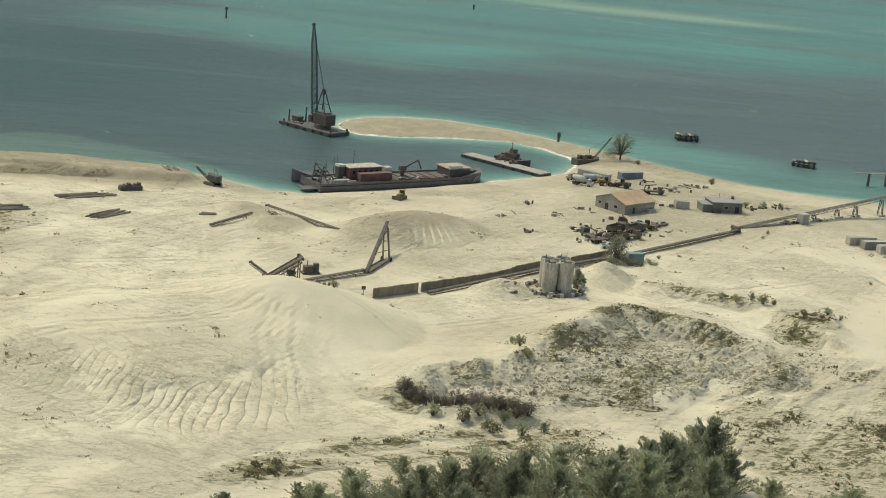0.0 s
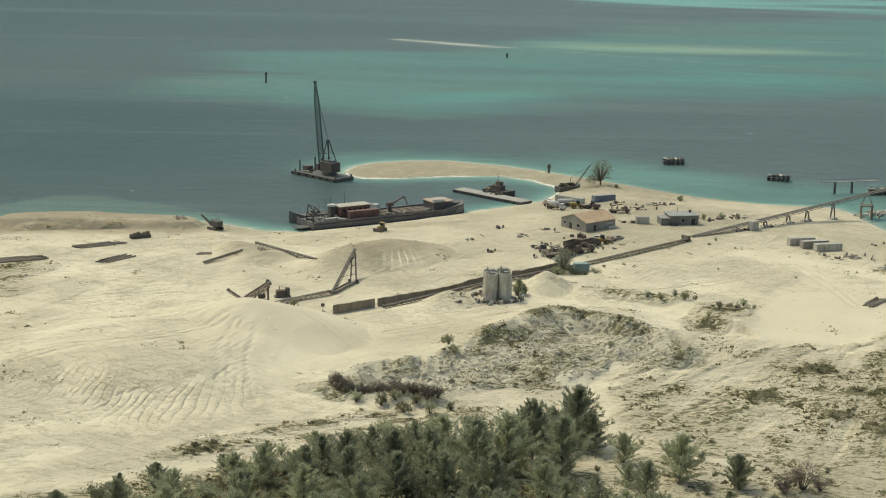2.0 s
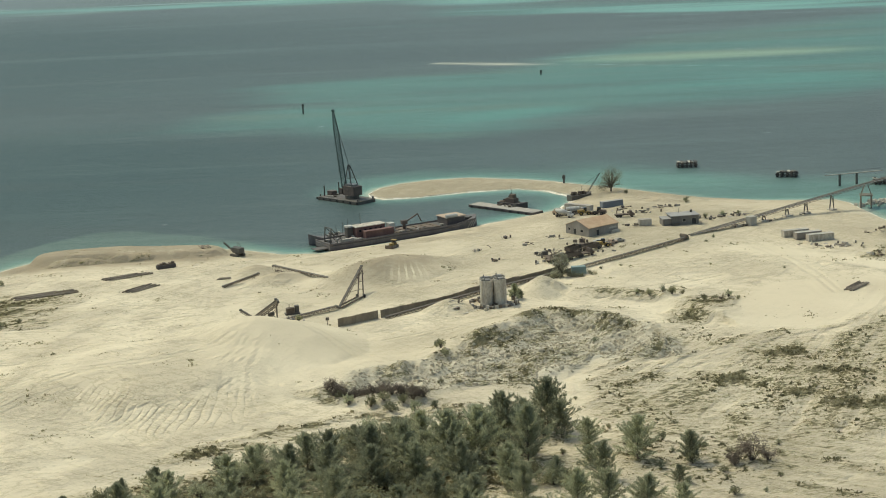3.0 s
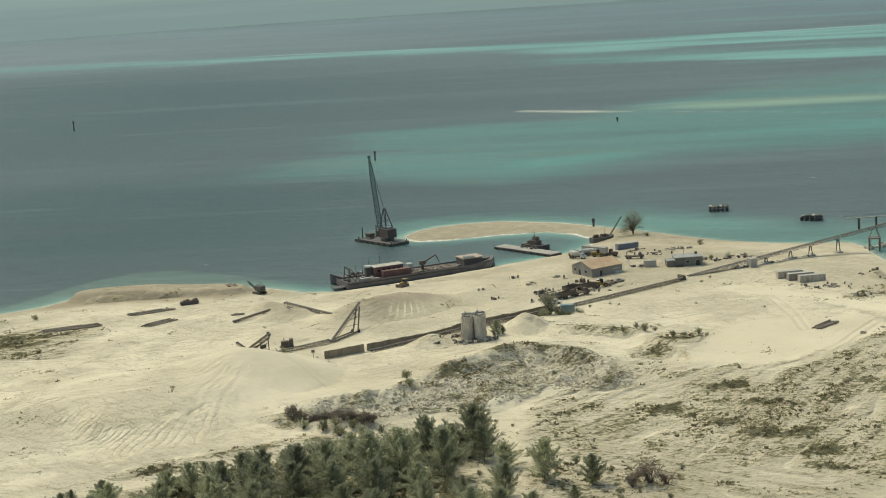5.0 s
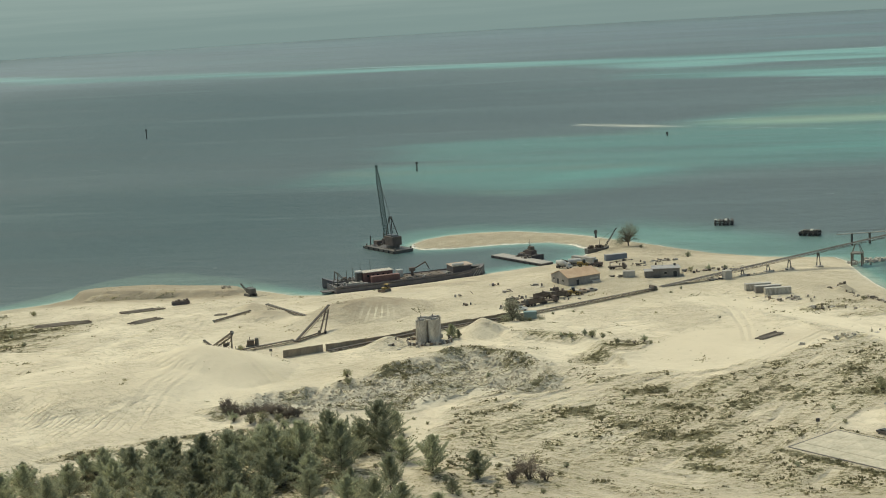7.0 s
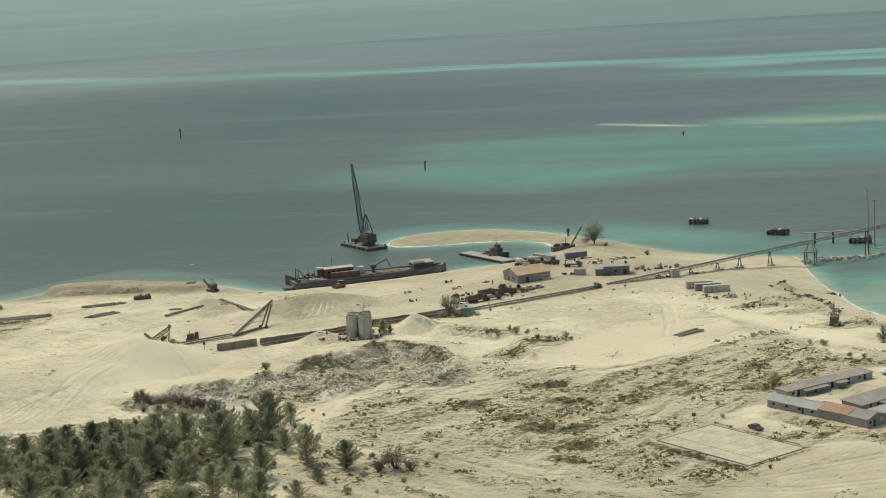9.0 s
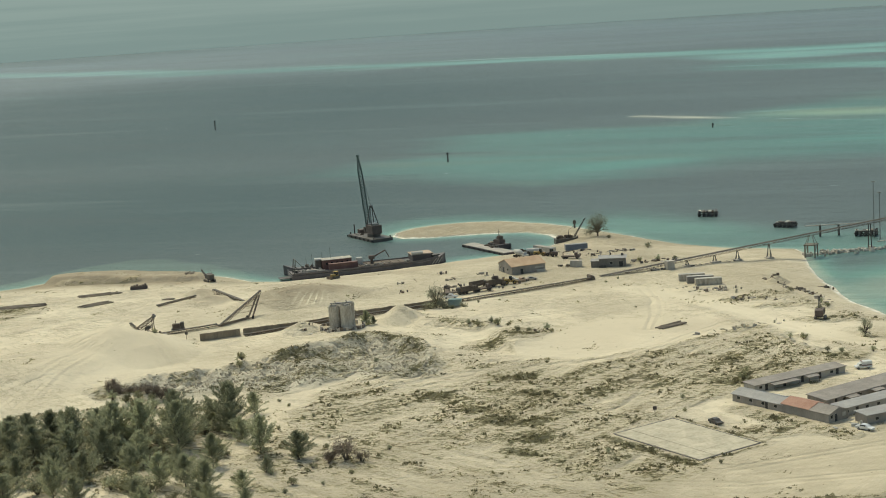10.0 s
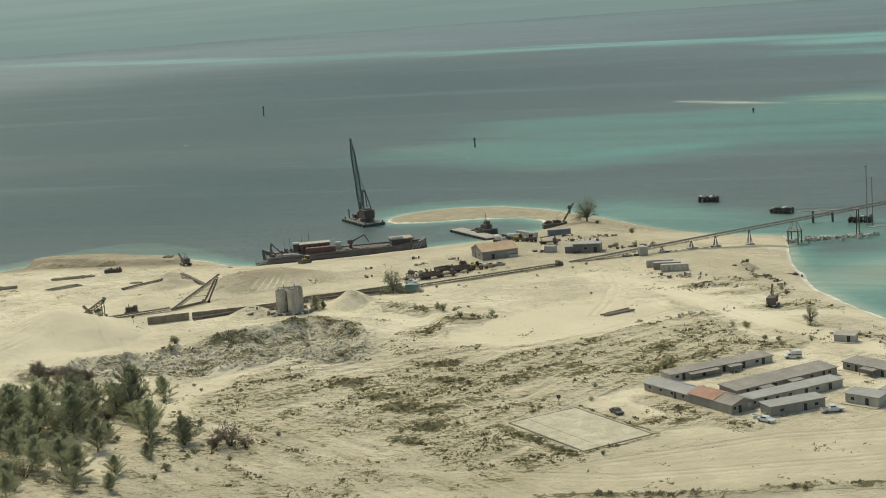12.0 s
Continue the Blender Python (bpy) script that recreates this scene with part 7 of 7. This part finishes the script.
def build_sign(x, y, h, label):
    s = on_ground("post_sign", x, y, 20, label, "sign post")
    bm = bmesh.new()
    rod(bm, (0, 0, 0), (0, 0, h), 0.09, 0.08)
    part("post", bm, TIMBER, s)
    bm = bmesh.new()
    box(bm, 0, 0, h - 0.9, 1.0, 0.08, 0.9)
    part("board", bm, BOOT, s)


build_slab()
build_jetty()
build_sign(175.0, 86.0, 2.6, "dark board on a thin post by the slab")
build_sign(-11.5, 133.0, 2.8, "thin post beside the end of the wall")
scrap_heap(138, 248, 0, 40, (14, 6), "pale broken slabs and dark bits beside the containers", 41, (CONCRETE, SLAB, CONCRETE_DARK, TIMBER))
scrap_heap(164, 189, 50, 36, (22, 3.5), "row of pale broken slabs along the field", 42, (SLAB, CONCRETE, SLAB))
scrap_heap(39, 238, 80, 22, (18, 5), "rusty scrap strewn before the parked wrecks", 43)
SHORE = (TIMBER, CONCRETE_DARK, RUSTY, RUSTY_PALE)
scrap_heap(154, 268, -40, 16, (12, 1.6), "line of driftwood and scrap on the shore", 31, SHORE)
scrap_heap(164, 258, -30, 18, (6, 3), "pale rubble and dark scrap near the bay", 32, (CONCRETE_DARK, RUSTY_PALE, TIMBER))
scrap_heap(173, 249, -50, 24, (14, 2.4), "dark driftwood line along the bay", 33, (TIMBER, RUSTY, CONCRETE_DARK))
scrap_heap(172, 268, -20, 8, (8, 1.5), "flat dark planks on the bay beach", 34, (TIMBER, RUSTY))
scrap_heap(154, 236, 10, 24, (12, 3.5), "scattered scrap and stones in dry scrub", 35, SHORE)
scrap_heap(228, 178, -15, 26, (16, 3.5), "dark scrap and broken slabs behind the hut", 36, SHORE)
scrap_heap(240, 166, -25, 14, (14, 2.0), "broken slabs lying along the shore track", 37, (CONCRETE_DARK, RUSTY_PALE, TIMBER))
scrap_heap(120, 300, 46, 14, (16, 2.0), "scrap lying under the climbing conveyor", 38)
scrap_heap(104, 283, 46, 10, (7, 2.0), "rusty parts round the drive house", 39)
scrap_heap(228, 93, 50, 10, (8, 1.2), "small clutter along the barracks wall", 40, (WHITE_PAINT, TIMBER, DARK_STEEL))


# ---- trees, bushes, scrub and stones ----
def leaf_material(name, one, two):
    k = Nodes(name)
    geo = k.nt.nodes.new("ShaderNodeNewGeometry")
    info = k.nt.nodes.new("ShaderNodeObjectInfo")
    col = k.blend(geo.outputs["Random Per Island"], one, two)
    hs = k.nt.nodes.new("ShaderNodeHueSaturation")
    k.put(hs.inputs["Color"], col)
    k.put(hs.inputs["Value"], k.ramp(info.outputs["Random"], 0, 1, 0.75, 1.25))
    k.put(k.out.inputs["Base Color"], hs.outputs[0])
    k.out.inputs["Roughness"].default_value = 0.7
    thin, both = k.nt.nodes.new("ShaderNodeBsdfTranslucent"), k.nt.nodes.new("ShaderNodeMixShader")
    k.put(thin.inputs["Color"], hs.outputs[0])
    both.inputs[0].default_value = 0.5
    k.nt.links.new(k.out.outputs[0], both.inputs[1])
    k.nt.links.new(thin.outputs[0], both.inputs[2])
    k.nt.links.new(both.outputs[0], k.nt.nodes["Material Output"].inputs["Surface"])
    return k.mat


NEEDLES = leaf_material("dark_needles", (0.30, 0.312, 0.20), (0.44, 0.432, 0.285))
CLUMP = leaf_material("scrub_clump_leaves", (0.19, 0.172, 0.095), (0.30, 0.265, 0.15))
OLIVE = leaf_material("olive_leaves", (0.22, 0.215, 0.125), (0.34, 0.32, 0.185))
BROWN_BUSH = leaf_material("dry_brown_leaves", (0.15, 0.12, 0.095), (0.23, 0.185, 0.145))
GREY_LEAF = leaf_material("grey_green_leaves", (0.25, 0.252, 0.165), (0.37, 0.355, 0.245))
SCRUB = leaf_material("low_scrub_leaves", (0.28, 0.26, 0.13), (0.42, 0.37, 0.20))
DRY_GRASS = leaf_material("dry_grass", (0.24, 0.21, 0.115), (0.40, 0.34, 0.20))


class Soup:
    """Loose triangles and quads, gathered and made into one mesh at once."""

    def __init__(self):
        self.v, self.f = [], []

    def blade(self, p, d, length, width, rng):
        side = d.cross(Vector(rng.normal(0, 1, 3))).normalized() * (width / 2)
        n = len(self.v)
        mid = p + d * (length * 0.45)
        self.v += [p[:], (mid + side)[:], (p + d * length)[:], (mid - side)[:]]
        self.f.append((n, n + 1, n + 2, n + 3))

    def mesh(self, name, mat, parent=None, label=""):
        me = bpy.data.meshes.new(name)
        me.from_pydata(self.v, [], self.f)
        me.materials.append(mat)
        ob = new(name, me)
        ob.parent = parent
        return tagged(ob, label)


def needle_tree(seed, h, label, mat, wide=0.26, lean=0.0, category="tree", group="trees of the dark grove"):
    rng = np.random.default_rng(seed)
    t = thing("needle_tree", 0, -2000, -50, 0, label, category, group)
    bm = bmesh.new()
    knots = [Vector((0, 0, -0.4))]
    for k in range(1, 7):
        knots.append(Vector((lean * h * (k / 6) ** 2 + rng.normal(0, 0.05) * k * 0.4, rng.normal(0, 0.05) * k * 0.4, h * 0.95 * k / 6)))
    for k in range(6):
        rod(bm, knots[k], knots[k + 1], 0.016 * h * (1 - k / 6.3), 0.016 * h * (1 - (k + 1) / 6.3), 7, False)
    soup = Soup()
    limbs = int(56 + h * 2.6)
    for i in range(limbs):
        u = 0.03 + 0.95 * (i / limbs) ** 0.9
        k = min(5, int(u * 6))
        p = knots[k].lerp(knots[k + 1], u * 6 - k)
        a = i * 2.4 + rng.uniform(-0.5, 0.5)
        reach = h * wide * (1.03 - u) ** 0.95 * rng.uniform(0.40, 1.35) * (0.75 + 0.25 * min(1, u * 5))
        up = 0.42 + 1.0 * u + rng.uniform(-0.25, 0.40)
        d = Vector((math.cos(a), math.sin(a), up)).normalized()
        q = p + d * reach
        rod(bm, p, q, 0.004 * h * (1.1 - u) + 0.012, 0.01, 4, False)
        for j in range(int(18 + reach * 20)):
            w = rng.uniform(0.06, 1.15) ** 0.75
            s = p.lerp(q, w) + Vector(rng.normal(0, 0.05 * reach * (1.3 - w) + 0.05, 3))
            e = (d * 0.9 + Vector(rng.normal(0, 0.5, 3)) + Vector((0, 0, 0.3))).normalized()
            soup.blade(s, e, rng.uniform(0.4, 1.0), rng.uniform(0.09, 0.19), rng)
    part("trunk", bm, BARK, t)
    soup.mesh("crown", mat, t)
    return t


def bush(seed, h, wide, label, mat, dense=1.0, name="bush", group="bushes on the sand", bare=False, leaf=1.0):
    rng = np.random.default_rng(seed)
    t = thing(name, 0, -2000, -50, 0, label, "bush" if h < 5 else "tree", group)
    bm, soup = bmesh.new(), Soup()
    for i in range(16 if not bare else 34):
        a = rng.uniform(0, math.tau)
        d = Vector((math.cos(a) * rng.uniform(0.2, 1.0), math.sin(a) * rng.uniform(0.2, 1.0), rng.uniform(0.15 if bare else 0.4, 1.1)))
        q = Vector((d.x * wide, d.y * wide, d.z * h * rng.uniform(0.6, 0.95)))
        m = q * 0.5 + Vector((0, 0, h * 0.12))
        r = 0.02 * h
        low = Vector((0, 0, -0.3))
        if bare:
            low = Vector((0, 0, 0.16 * h))
            up = rng.uniform(-0.15, 1.0)
            out = wide * math.sqrt(max(0.1, 1.05 - up * up)) * rng.uniform(0.75, 1.05)
            q = low + Vector((out * math.cos(a), out * math.sin(a), 0.78 * h * up))
            m = low.lerp(q, 0.5) + Vector((0, 0, 0.08 * h))
        rod(bm, low, m, r, r * 0.6, 5, False)
        rod(bm, m, q, r * 0.6, r * 0.15, 4, False)
        for j in range(int(26 * dense)):
            s = m.lerp(q, rng.uniform(0.1, 1.1)) + Vector(rng.normal(0, 0.16 * wide, 3)) * 0.8
            s.z = max(s.z, 0.1)
            e = Vector(rng.normal(0, 1, 3)) + Vector((0, 0, 0.5))
            soup.blade(s, e.normalized(), leaf * rng.uniform(0.3, 0.75) * (0.6 + 0.08 * h), leaf * rng.uniform(0.15, 0.32) * (0.6 + 0.08 * h), rng)
    if bare:
        rod(bm, (0, 0, -0.3), (0, 0, 0.2 * h), 0.035 * h, 0.03 * h, 8, False)
    part("stem", bm, BARK, t)
    soup.mesh("foliage", mat, t)
    return t


def plant(proto, spots, rng):
    """Copies of the prototypes at (x, y, scale); the first spots take the prototypes themselves."""
    used = set()
    for n, (x, y, s) in enumerate(spots):
        p = proto[n % len(proto)]
        m = pose(x, y, floor_z(x, y) - 0.1, 0, 0, rng.uniform(0, 360))
        if p.name not in used:
            used.add(p.name)
            p.matrix_basis = m @ Matrix.Diagonal((s, s, s, 1))
        else:
            c = copy_thing(p, m)
            c.scale = (s * rng.uniform(0.92, 1.12), s * rng.uniform(0.92, 1.12), s * rng.uniform(0.9, 1.05))


GROVE = [
    needle_tree(1, 10, "dark green feathery needle tree in a dense grove", NEEDLES, 0.62),
    needle_tree(2, 10, "dark green feathery needle tree in a dense grove", NEEDLES, 0.68),
    needle_tree(3, 10, "dark green feathery needle tree in a dense grove", NEEDLES, 0.56, 0.06),
    needle_tree(4, 10, "dark green feathery needle tree in a dense grove", NEEDLES, 0.70, -0.05),
    needle_tree(5, 10, "dark green feathery needle tree in a dense grove", NEEDLES, 0.60),
]
rng = np.random.default_rng(11)
spots = [
    (67, 60, 0.66), (69, 46, 1.32), (64, 45, 0.85), (73, 41, 0.9), (68, 25, 1.35), (61, 33, 1.3), (57, 24, 1.3), (51, 20, 1.35), (42, 14, 1.2), (35, 14, 1.2), (25, 16, 0.9), (82, 23, 0.55),
    (92, 27, 1.05), (80, 36, 0.75), (86, 15, 0.85), (83, -2, 0.95), (89, 0, 0.9), (97, -3, 0.9), (84, -12, 0.6), (63, -17, 1.0), (62, -5, 0.8), (104, 2, 0.55), (54, -6, 0.95), (48, -13, 0.85),
    (102, 15, 0.42), (36, 31, 0.8), (42, 31, 0.9), (48, 33, 0.75), (20, 15, 0.9), (19, 6, 0.9), (10, 7, 0.8), (4, 7, 0.67), (-10, 0, 0.57), (47, 8, 1.1), (38, 4, 1.1), (28, 6, 1.05),
    (15, 28, 0.48), (7, 20, 0.43), (0, 12, 0.4), (-16, -4, 0.4), (28, 26, 0.7), (56, 10, 1.0), (66, 12, 0.95), (33, -8, 1.05), (22, -6, 1.0), (10, -8, 0.95), (-3, -9, 0.85), (-13, -13, 0.65),
    (44, -22, 1.0), (28, -20, 1.0), (0, -21, 0.95), (14, -22, 1.0), (-24, -16, 0.45), (58, -28, 0.9), (74, -22, 0.85), (92, -20, 0.7), (103, -10, 0.55), (112, -8, 0.5), (71, 2, 0.8), (76, 14, 0.6), (53, 47, 0.55), (58, 42, 0.9), (103.5, 27, 0.82),
]
plant(GROVE, spots, rng)
UNDER = [bush(31, 3.4, 2.4, "thick olive undergrowth bush among needle trees", NEEDLES, 1.2, group="undergrowth of the grove"), bush(32, 2.6, 2.6, "low olive undergrowth bush among needle trees", OLIVE, 1.2, group="undergrowth of the grove")]
spots = []
for px, py in ((-30, -14), (-20, -6), (-10, 3), (0, 10), (10, 22), (18, 34), (28, 42), (36, 46), (44, 48), (52, 48), (60, 50), (64, 44), (70, 38), (56, 36), (48, 30), (40, 26), (30, 24), (22, 16), (12, 8), (2, -2), (50, 18), (60, 26), (64, 20), (44, 8), (32, 4), (20, -8), (8, -14), (54, 2), (66, 6), (74, 12), (36, -12), (-8, -18), (14, 18), (25, 33), (38, 36), (34, 16), (80, -6), (88, -14), (96, -4), (70, -8), (84, 8), (76, 16)):
    for k in range(2):
        spots.append((px + rng.normal(0, 3.5), py + rng.normal(0, 3.0), rng.uniform(0.7, 1.45)))
for k in range(55):
    t = rng.uniform(0, 1)
    spots.append((-34 + 92 * t + rng.normal(0, 5), -18 + 46 * t - abs(rng.normal(0, 12)) * t - rng.uniform(0, 4), rng.uniform(0.45, 1.0) * (0.7 + 0.4 * t)))
for k in range(22):
    spots.append((rng.uniform(30, 78), rng.uniform(-16, 24), rng.uniform(1.0, 1.8)))
plant(UNDER, spots, rng)
BUSHES = [bush(21, 3.2, 1.7, "round olive bush on pale sand", OLIVE), bush(22, 2.6, 1.8, "low spreading olive bush on pale sand", OLIVE, 0.9), bush(23, 3.4, 1.5, "upright dark bush on pale sand", NEEDLES, 1.1)]
spots = [
    (29, 108, 1.0), (31, 104, 0.9), (27, 111, 0.6), (41, 87, 0.6), (34, 85, 0.6), (16, 61, 1.0), (22, 60, 1.1), (28, 57, 1.2), (34, 58, 1.1), (12, 66, 0.7), (25, 62, 1.0), (38, 62, 0.7), (30, 62, 0.9),
    (80, 172, 0.9), (84, 174, 0.7), (87, 173, 1.0), (90, 175, 0.6), (76, 173, 0.6), (97, 167, 0.8), (100, 170, 0.6), (104, 175, 0.8), (107, 172, 0.5), (78, 137, 0.5), (70, 122, 0.6),
    (186, 126, 1.0), (188, 180, 0.9), (184, 179, 0.6), (104, 26, 1.2), (111, 22, 0.7), (-8, 107, 0.0), (78.7, 334, 0.9), (52, 356, 0.6), (-146, 184, 0.9), (-128, 147, 0.7), (-117, 130, 0.6), (-114, 136, 0.7),
    (-150, 160, 0.6), (-17, 123, 0.7), (92, 255, 0.4), (94, 262, 0.45), (85, 259, 0.4), (163, 254, 0.7), (178, 238, 0.7), (182, 231, 0.6), (184.5, 133.0, 0.9), (203.5, 165.0, 0.6), (199.0, 166.0, 0.5), (101, 306, 0.7), (95, 302, 0.8), (89, 298, 0.8), (120, 214, 0.3),
    (212, 168, 0.6), (236, 172, 0.7), (248, 164, 0.8), (64, 66, 0.5), (72, 70, 0.4), (98, 52, 0.45), (122, 40, 0.5), (130, 84, 0.4), (142, 92, 0.4), (118, 104, 0.4), (160, 62, 0.4), (150, 52, 0.45),
    (176, 52, 0.5), (204, 52, 0.4), (181, 92, 0.5), (176, 104, 0.5), (60, 212, 0.4), (66, 217, 0.35), (44, 207, 0.7), (55, 201, 0.6),
    (57.3, 64.7, 0.5), (70.4, 56.4, 0.6), (82.8, 48.5, 0.5), (79.5, 36.5, 0.6), (97.6, 21.7, 0.7), (113.9, 8.4, 0.8), (109.5, -6.0, 0.8), (95.9, 41.6, 0.8), (86.1, 61.0, 0.4), (66.2, 73.6, 0.4), (62.4, 54.0, 0.7), (122.8, 20.4, 0.5),
    (93, 36, 0.5), (99, 33, 0.4), (106, 36, 0.45), (88, 40, 0.4), (104, 14, 0.6), (97, 8, 0.5), (112, 18, 0.45), (120, 12, 0.4), (75, 30, 0.5), (90, 30, 0.4), (116, 2, 0.5), (84, 24, 0.5), (109, 27, 0.4), (101, 45, 0.35),
]
plant(BUSHES, [q for q in spots if q[2] > 0], rng)
plant([bush(24, 3.0, 2.0, "dry reddish brown bush on pale sand", BROWN_BUSH, 3.2, leaf=0.5)], [(116.5, 28.5, 2.0), (120, 30, 1.1), (112.5, 27.5, 1.2), (102, 170, 0.5), (113, 26, 0.8), *[(8 + 1.15 * k, 68.5 - 0.18 * k + 1.6 * math.sin(2.3 * k), 0.75 + 0.35 * math.sin(1.7 * k) ** 2) for k in range(24)]], rng)
plant([bush(28, 7.2, 3.4, "spreading open-crowned grey-green tree beside the conveyor", GREY_LEAF, 2.6, "spreading_tree", "single trees", True, 0.55)], [(48.0, 202.0, 1.25)], rng)
plant([needle_tree(6, 5, "young feathery needle tree beside the silos", NEEDLES, 0.5, 0.04, group="single trees")], [(38.5, 168.5, 1.0), (40.0, 171.0, 0.6)], rng)
plant([bush(25, 2.6, 2.6, "low grey-green bush at a tree's foot", GREY_LEAF, 1.4)], [(52.0, 200.5, 1.0), (47.0, 200.0, 1.1), (44.5, 202.0, 0.8), (58.0, 204.0, 0.7)], rng)
plant([bush(26, 6.0, 2.4, "open-crowned pale grey tree standing near the bay", GREY_LEAF, 2.2, "open_tree", "single trees", True, 0.5)], [(205, 187.5, 1.0)], rng)
plant([bush(27, 8.5, 4.6, "nearly bare twiggy tree on the spit", GREY_LEAF, 4.0, "bare_tree", "single trees", True, 0.42)], [(45.2, 359.5, 1.3)], rng)


def tufts(name, x, y, z, r, blades, mat, label, category, rng):
    """Many small plants of a few blades each as one mesh."""
    n = len(x) * blades
    r = np.repeat(r, blades)
    p = np.stack([np.repeat(x, blades), np.repeat(y, blades), np.repeat(z, blades)], -1)
    p[:, :2] += rng.normal(0, 0.55, (n, 2)) * r[:, None]
    p[:, 2] -= 0.03
    d = np.stack([rng.normal(0, 0.8, n), rng.normal(0, 0.8, n), rng.uniform(0.35, 1.1, n)], -1)
    d /= np.linalg.norm(d, axis=1)[:, None]
    side = np.cross(d, rng.normal(0, 1, (n, 3)))
    side /= np.linalg.norm(side, axis=1)[:, None] + 1e-6
    long, wide = r * rng.uniform(0.9, 1.8, n), r * rng.uniform(0.25, 0.5, n)
    mid = p + d * (long * 0.45)[:, None]
    v = np.stack([p, mid + side * wide[:, None], p + d * long[:, None], mid - side * wide[:, None]], 1).reshape(-1, 3)
    f = np.arange(n * 4).reshape(-1, 4)
    me = bpy.data.meshes.new(name)
    me.from_pydata(v, [], f)
    me.materials.append(mat)
    return tagged(new(name, me), label, category, kind="stuff")


def scrub():
    """Low plants, thick where the ground is overgrown."""
    rng = np.random.default_rng(17)
    n = 260000
    x, y = rng.uniform(-175, 265, n), rng.uniform(-40, 262, n)
    dense = scrub_map(x, y) + 1.1 * grain(x, y, 8, 71, 4) - 0.28
    for road in ROADS:
        q, s, way = along(x, y, road)
        dense = dense - 0.5 * np.exp(-((q / 2.2) ** 2))
    keep = (rng.uniform(0.1, 1.1, n) < dense) & (inland(x, y) > 6)
    slab = (np.abs((x - 189.3) * 0.879 - (y - 69) * 0.477) < 15.2) & (np.abs((x - 189.3) * 0.477 + (y - 69) * 0.879) < 9.2)
    keep &= ~slab
    x, y = x[keep], y[keep]
    z = height(x, y)
    r = rng.uniform(0.12, 0.32, len(x)) * np.where(rng.uniform(0, 1, len(x)) < 0.06, 2.0, 1.0)
    dry = rng.uniform(0, 1, len(x)) < 0.5
    tufts("low_scrub", x[~dry], y[~dry], z[~dry], r[~dry], 6, SCRUB, "low olive green scrub growing in patches", "scrub", rng)
    big = rng.uniform(0, 1, len(x)) < 0.16 * np.clip(scrub_map(x, y), 0, 1.3)
    tufts("scrub_clumps", x[big], y[big], z[big], rng.uniform(0.22, 0.62, big.sum()), 12, CLUMP, "dark olive clumps of low scrub on sand", "scrub", rng)
    tufts("dry_grass", x[dry], y[dry], z[dry], r[dry], 6, DRY_GRASS, "dry straw-coloured grass tufts on sand", "grass", rng)


def loose_stones():
    rng = np.random.default_rng(19)
    x, y = rng.uniform(0, 95, 9000), rng.uniform(55, 150, 9000)
    keep = rng.uniform(0.3, 1.3, 9000) < rubble_map(x, y)
    x, y = x[keep][:2600], y[keep][:2600]
    z = height(x, y)
    r = rng.uniform(0.18, 0.55, len(x)) * np.where(rng.uniform(0, 1, len(x)) < 0.06, 2.0, 1.0)
    stone_field("rubble_stones", list(zip(x, y, z, r)), RUBBLE, "grey broken coral rubble over dug ground", "rubble")
    x, y = rng.uniform(-170, 262, 1600), rng.uniform(-20, 262, 1600)
    keep = (inland(x, y) > 5) & (np.hypot(x + 30, y - 100) > 38)
    x, y = x[keep], y[keep]
    stone_field("small_stones", list(zip(x, y, height(x, y), rng.uniform(0.10, 0.32, len(x)))), RUBBLE, "small dark stones and litter on the sand", "stones")


RUBBLE = material("broken_coral", (0.34, 0.295, 0.21), (0.54, 0.475, 0.345), 0.95, 0, 0.8)
scrub()
loose_stones()
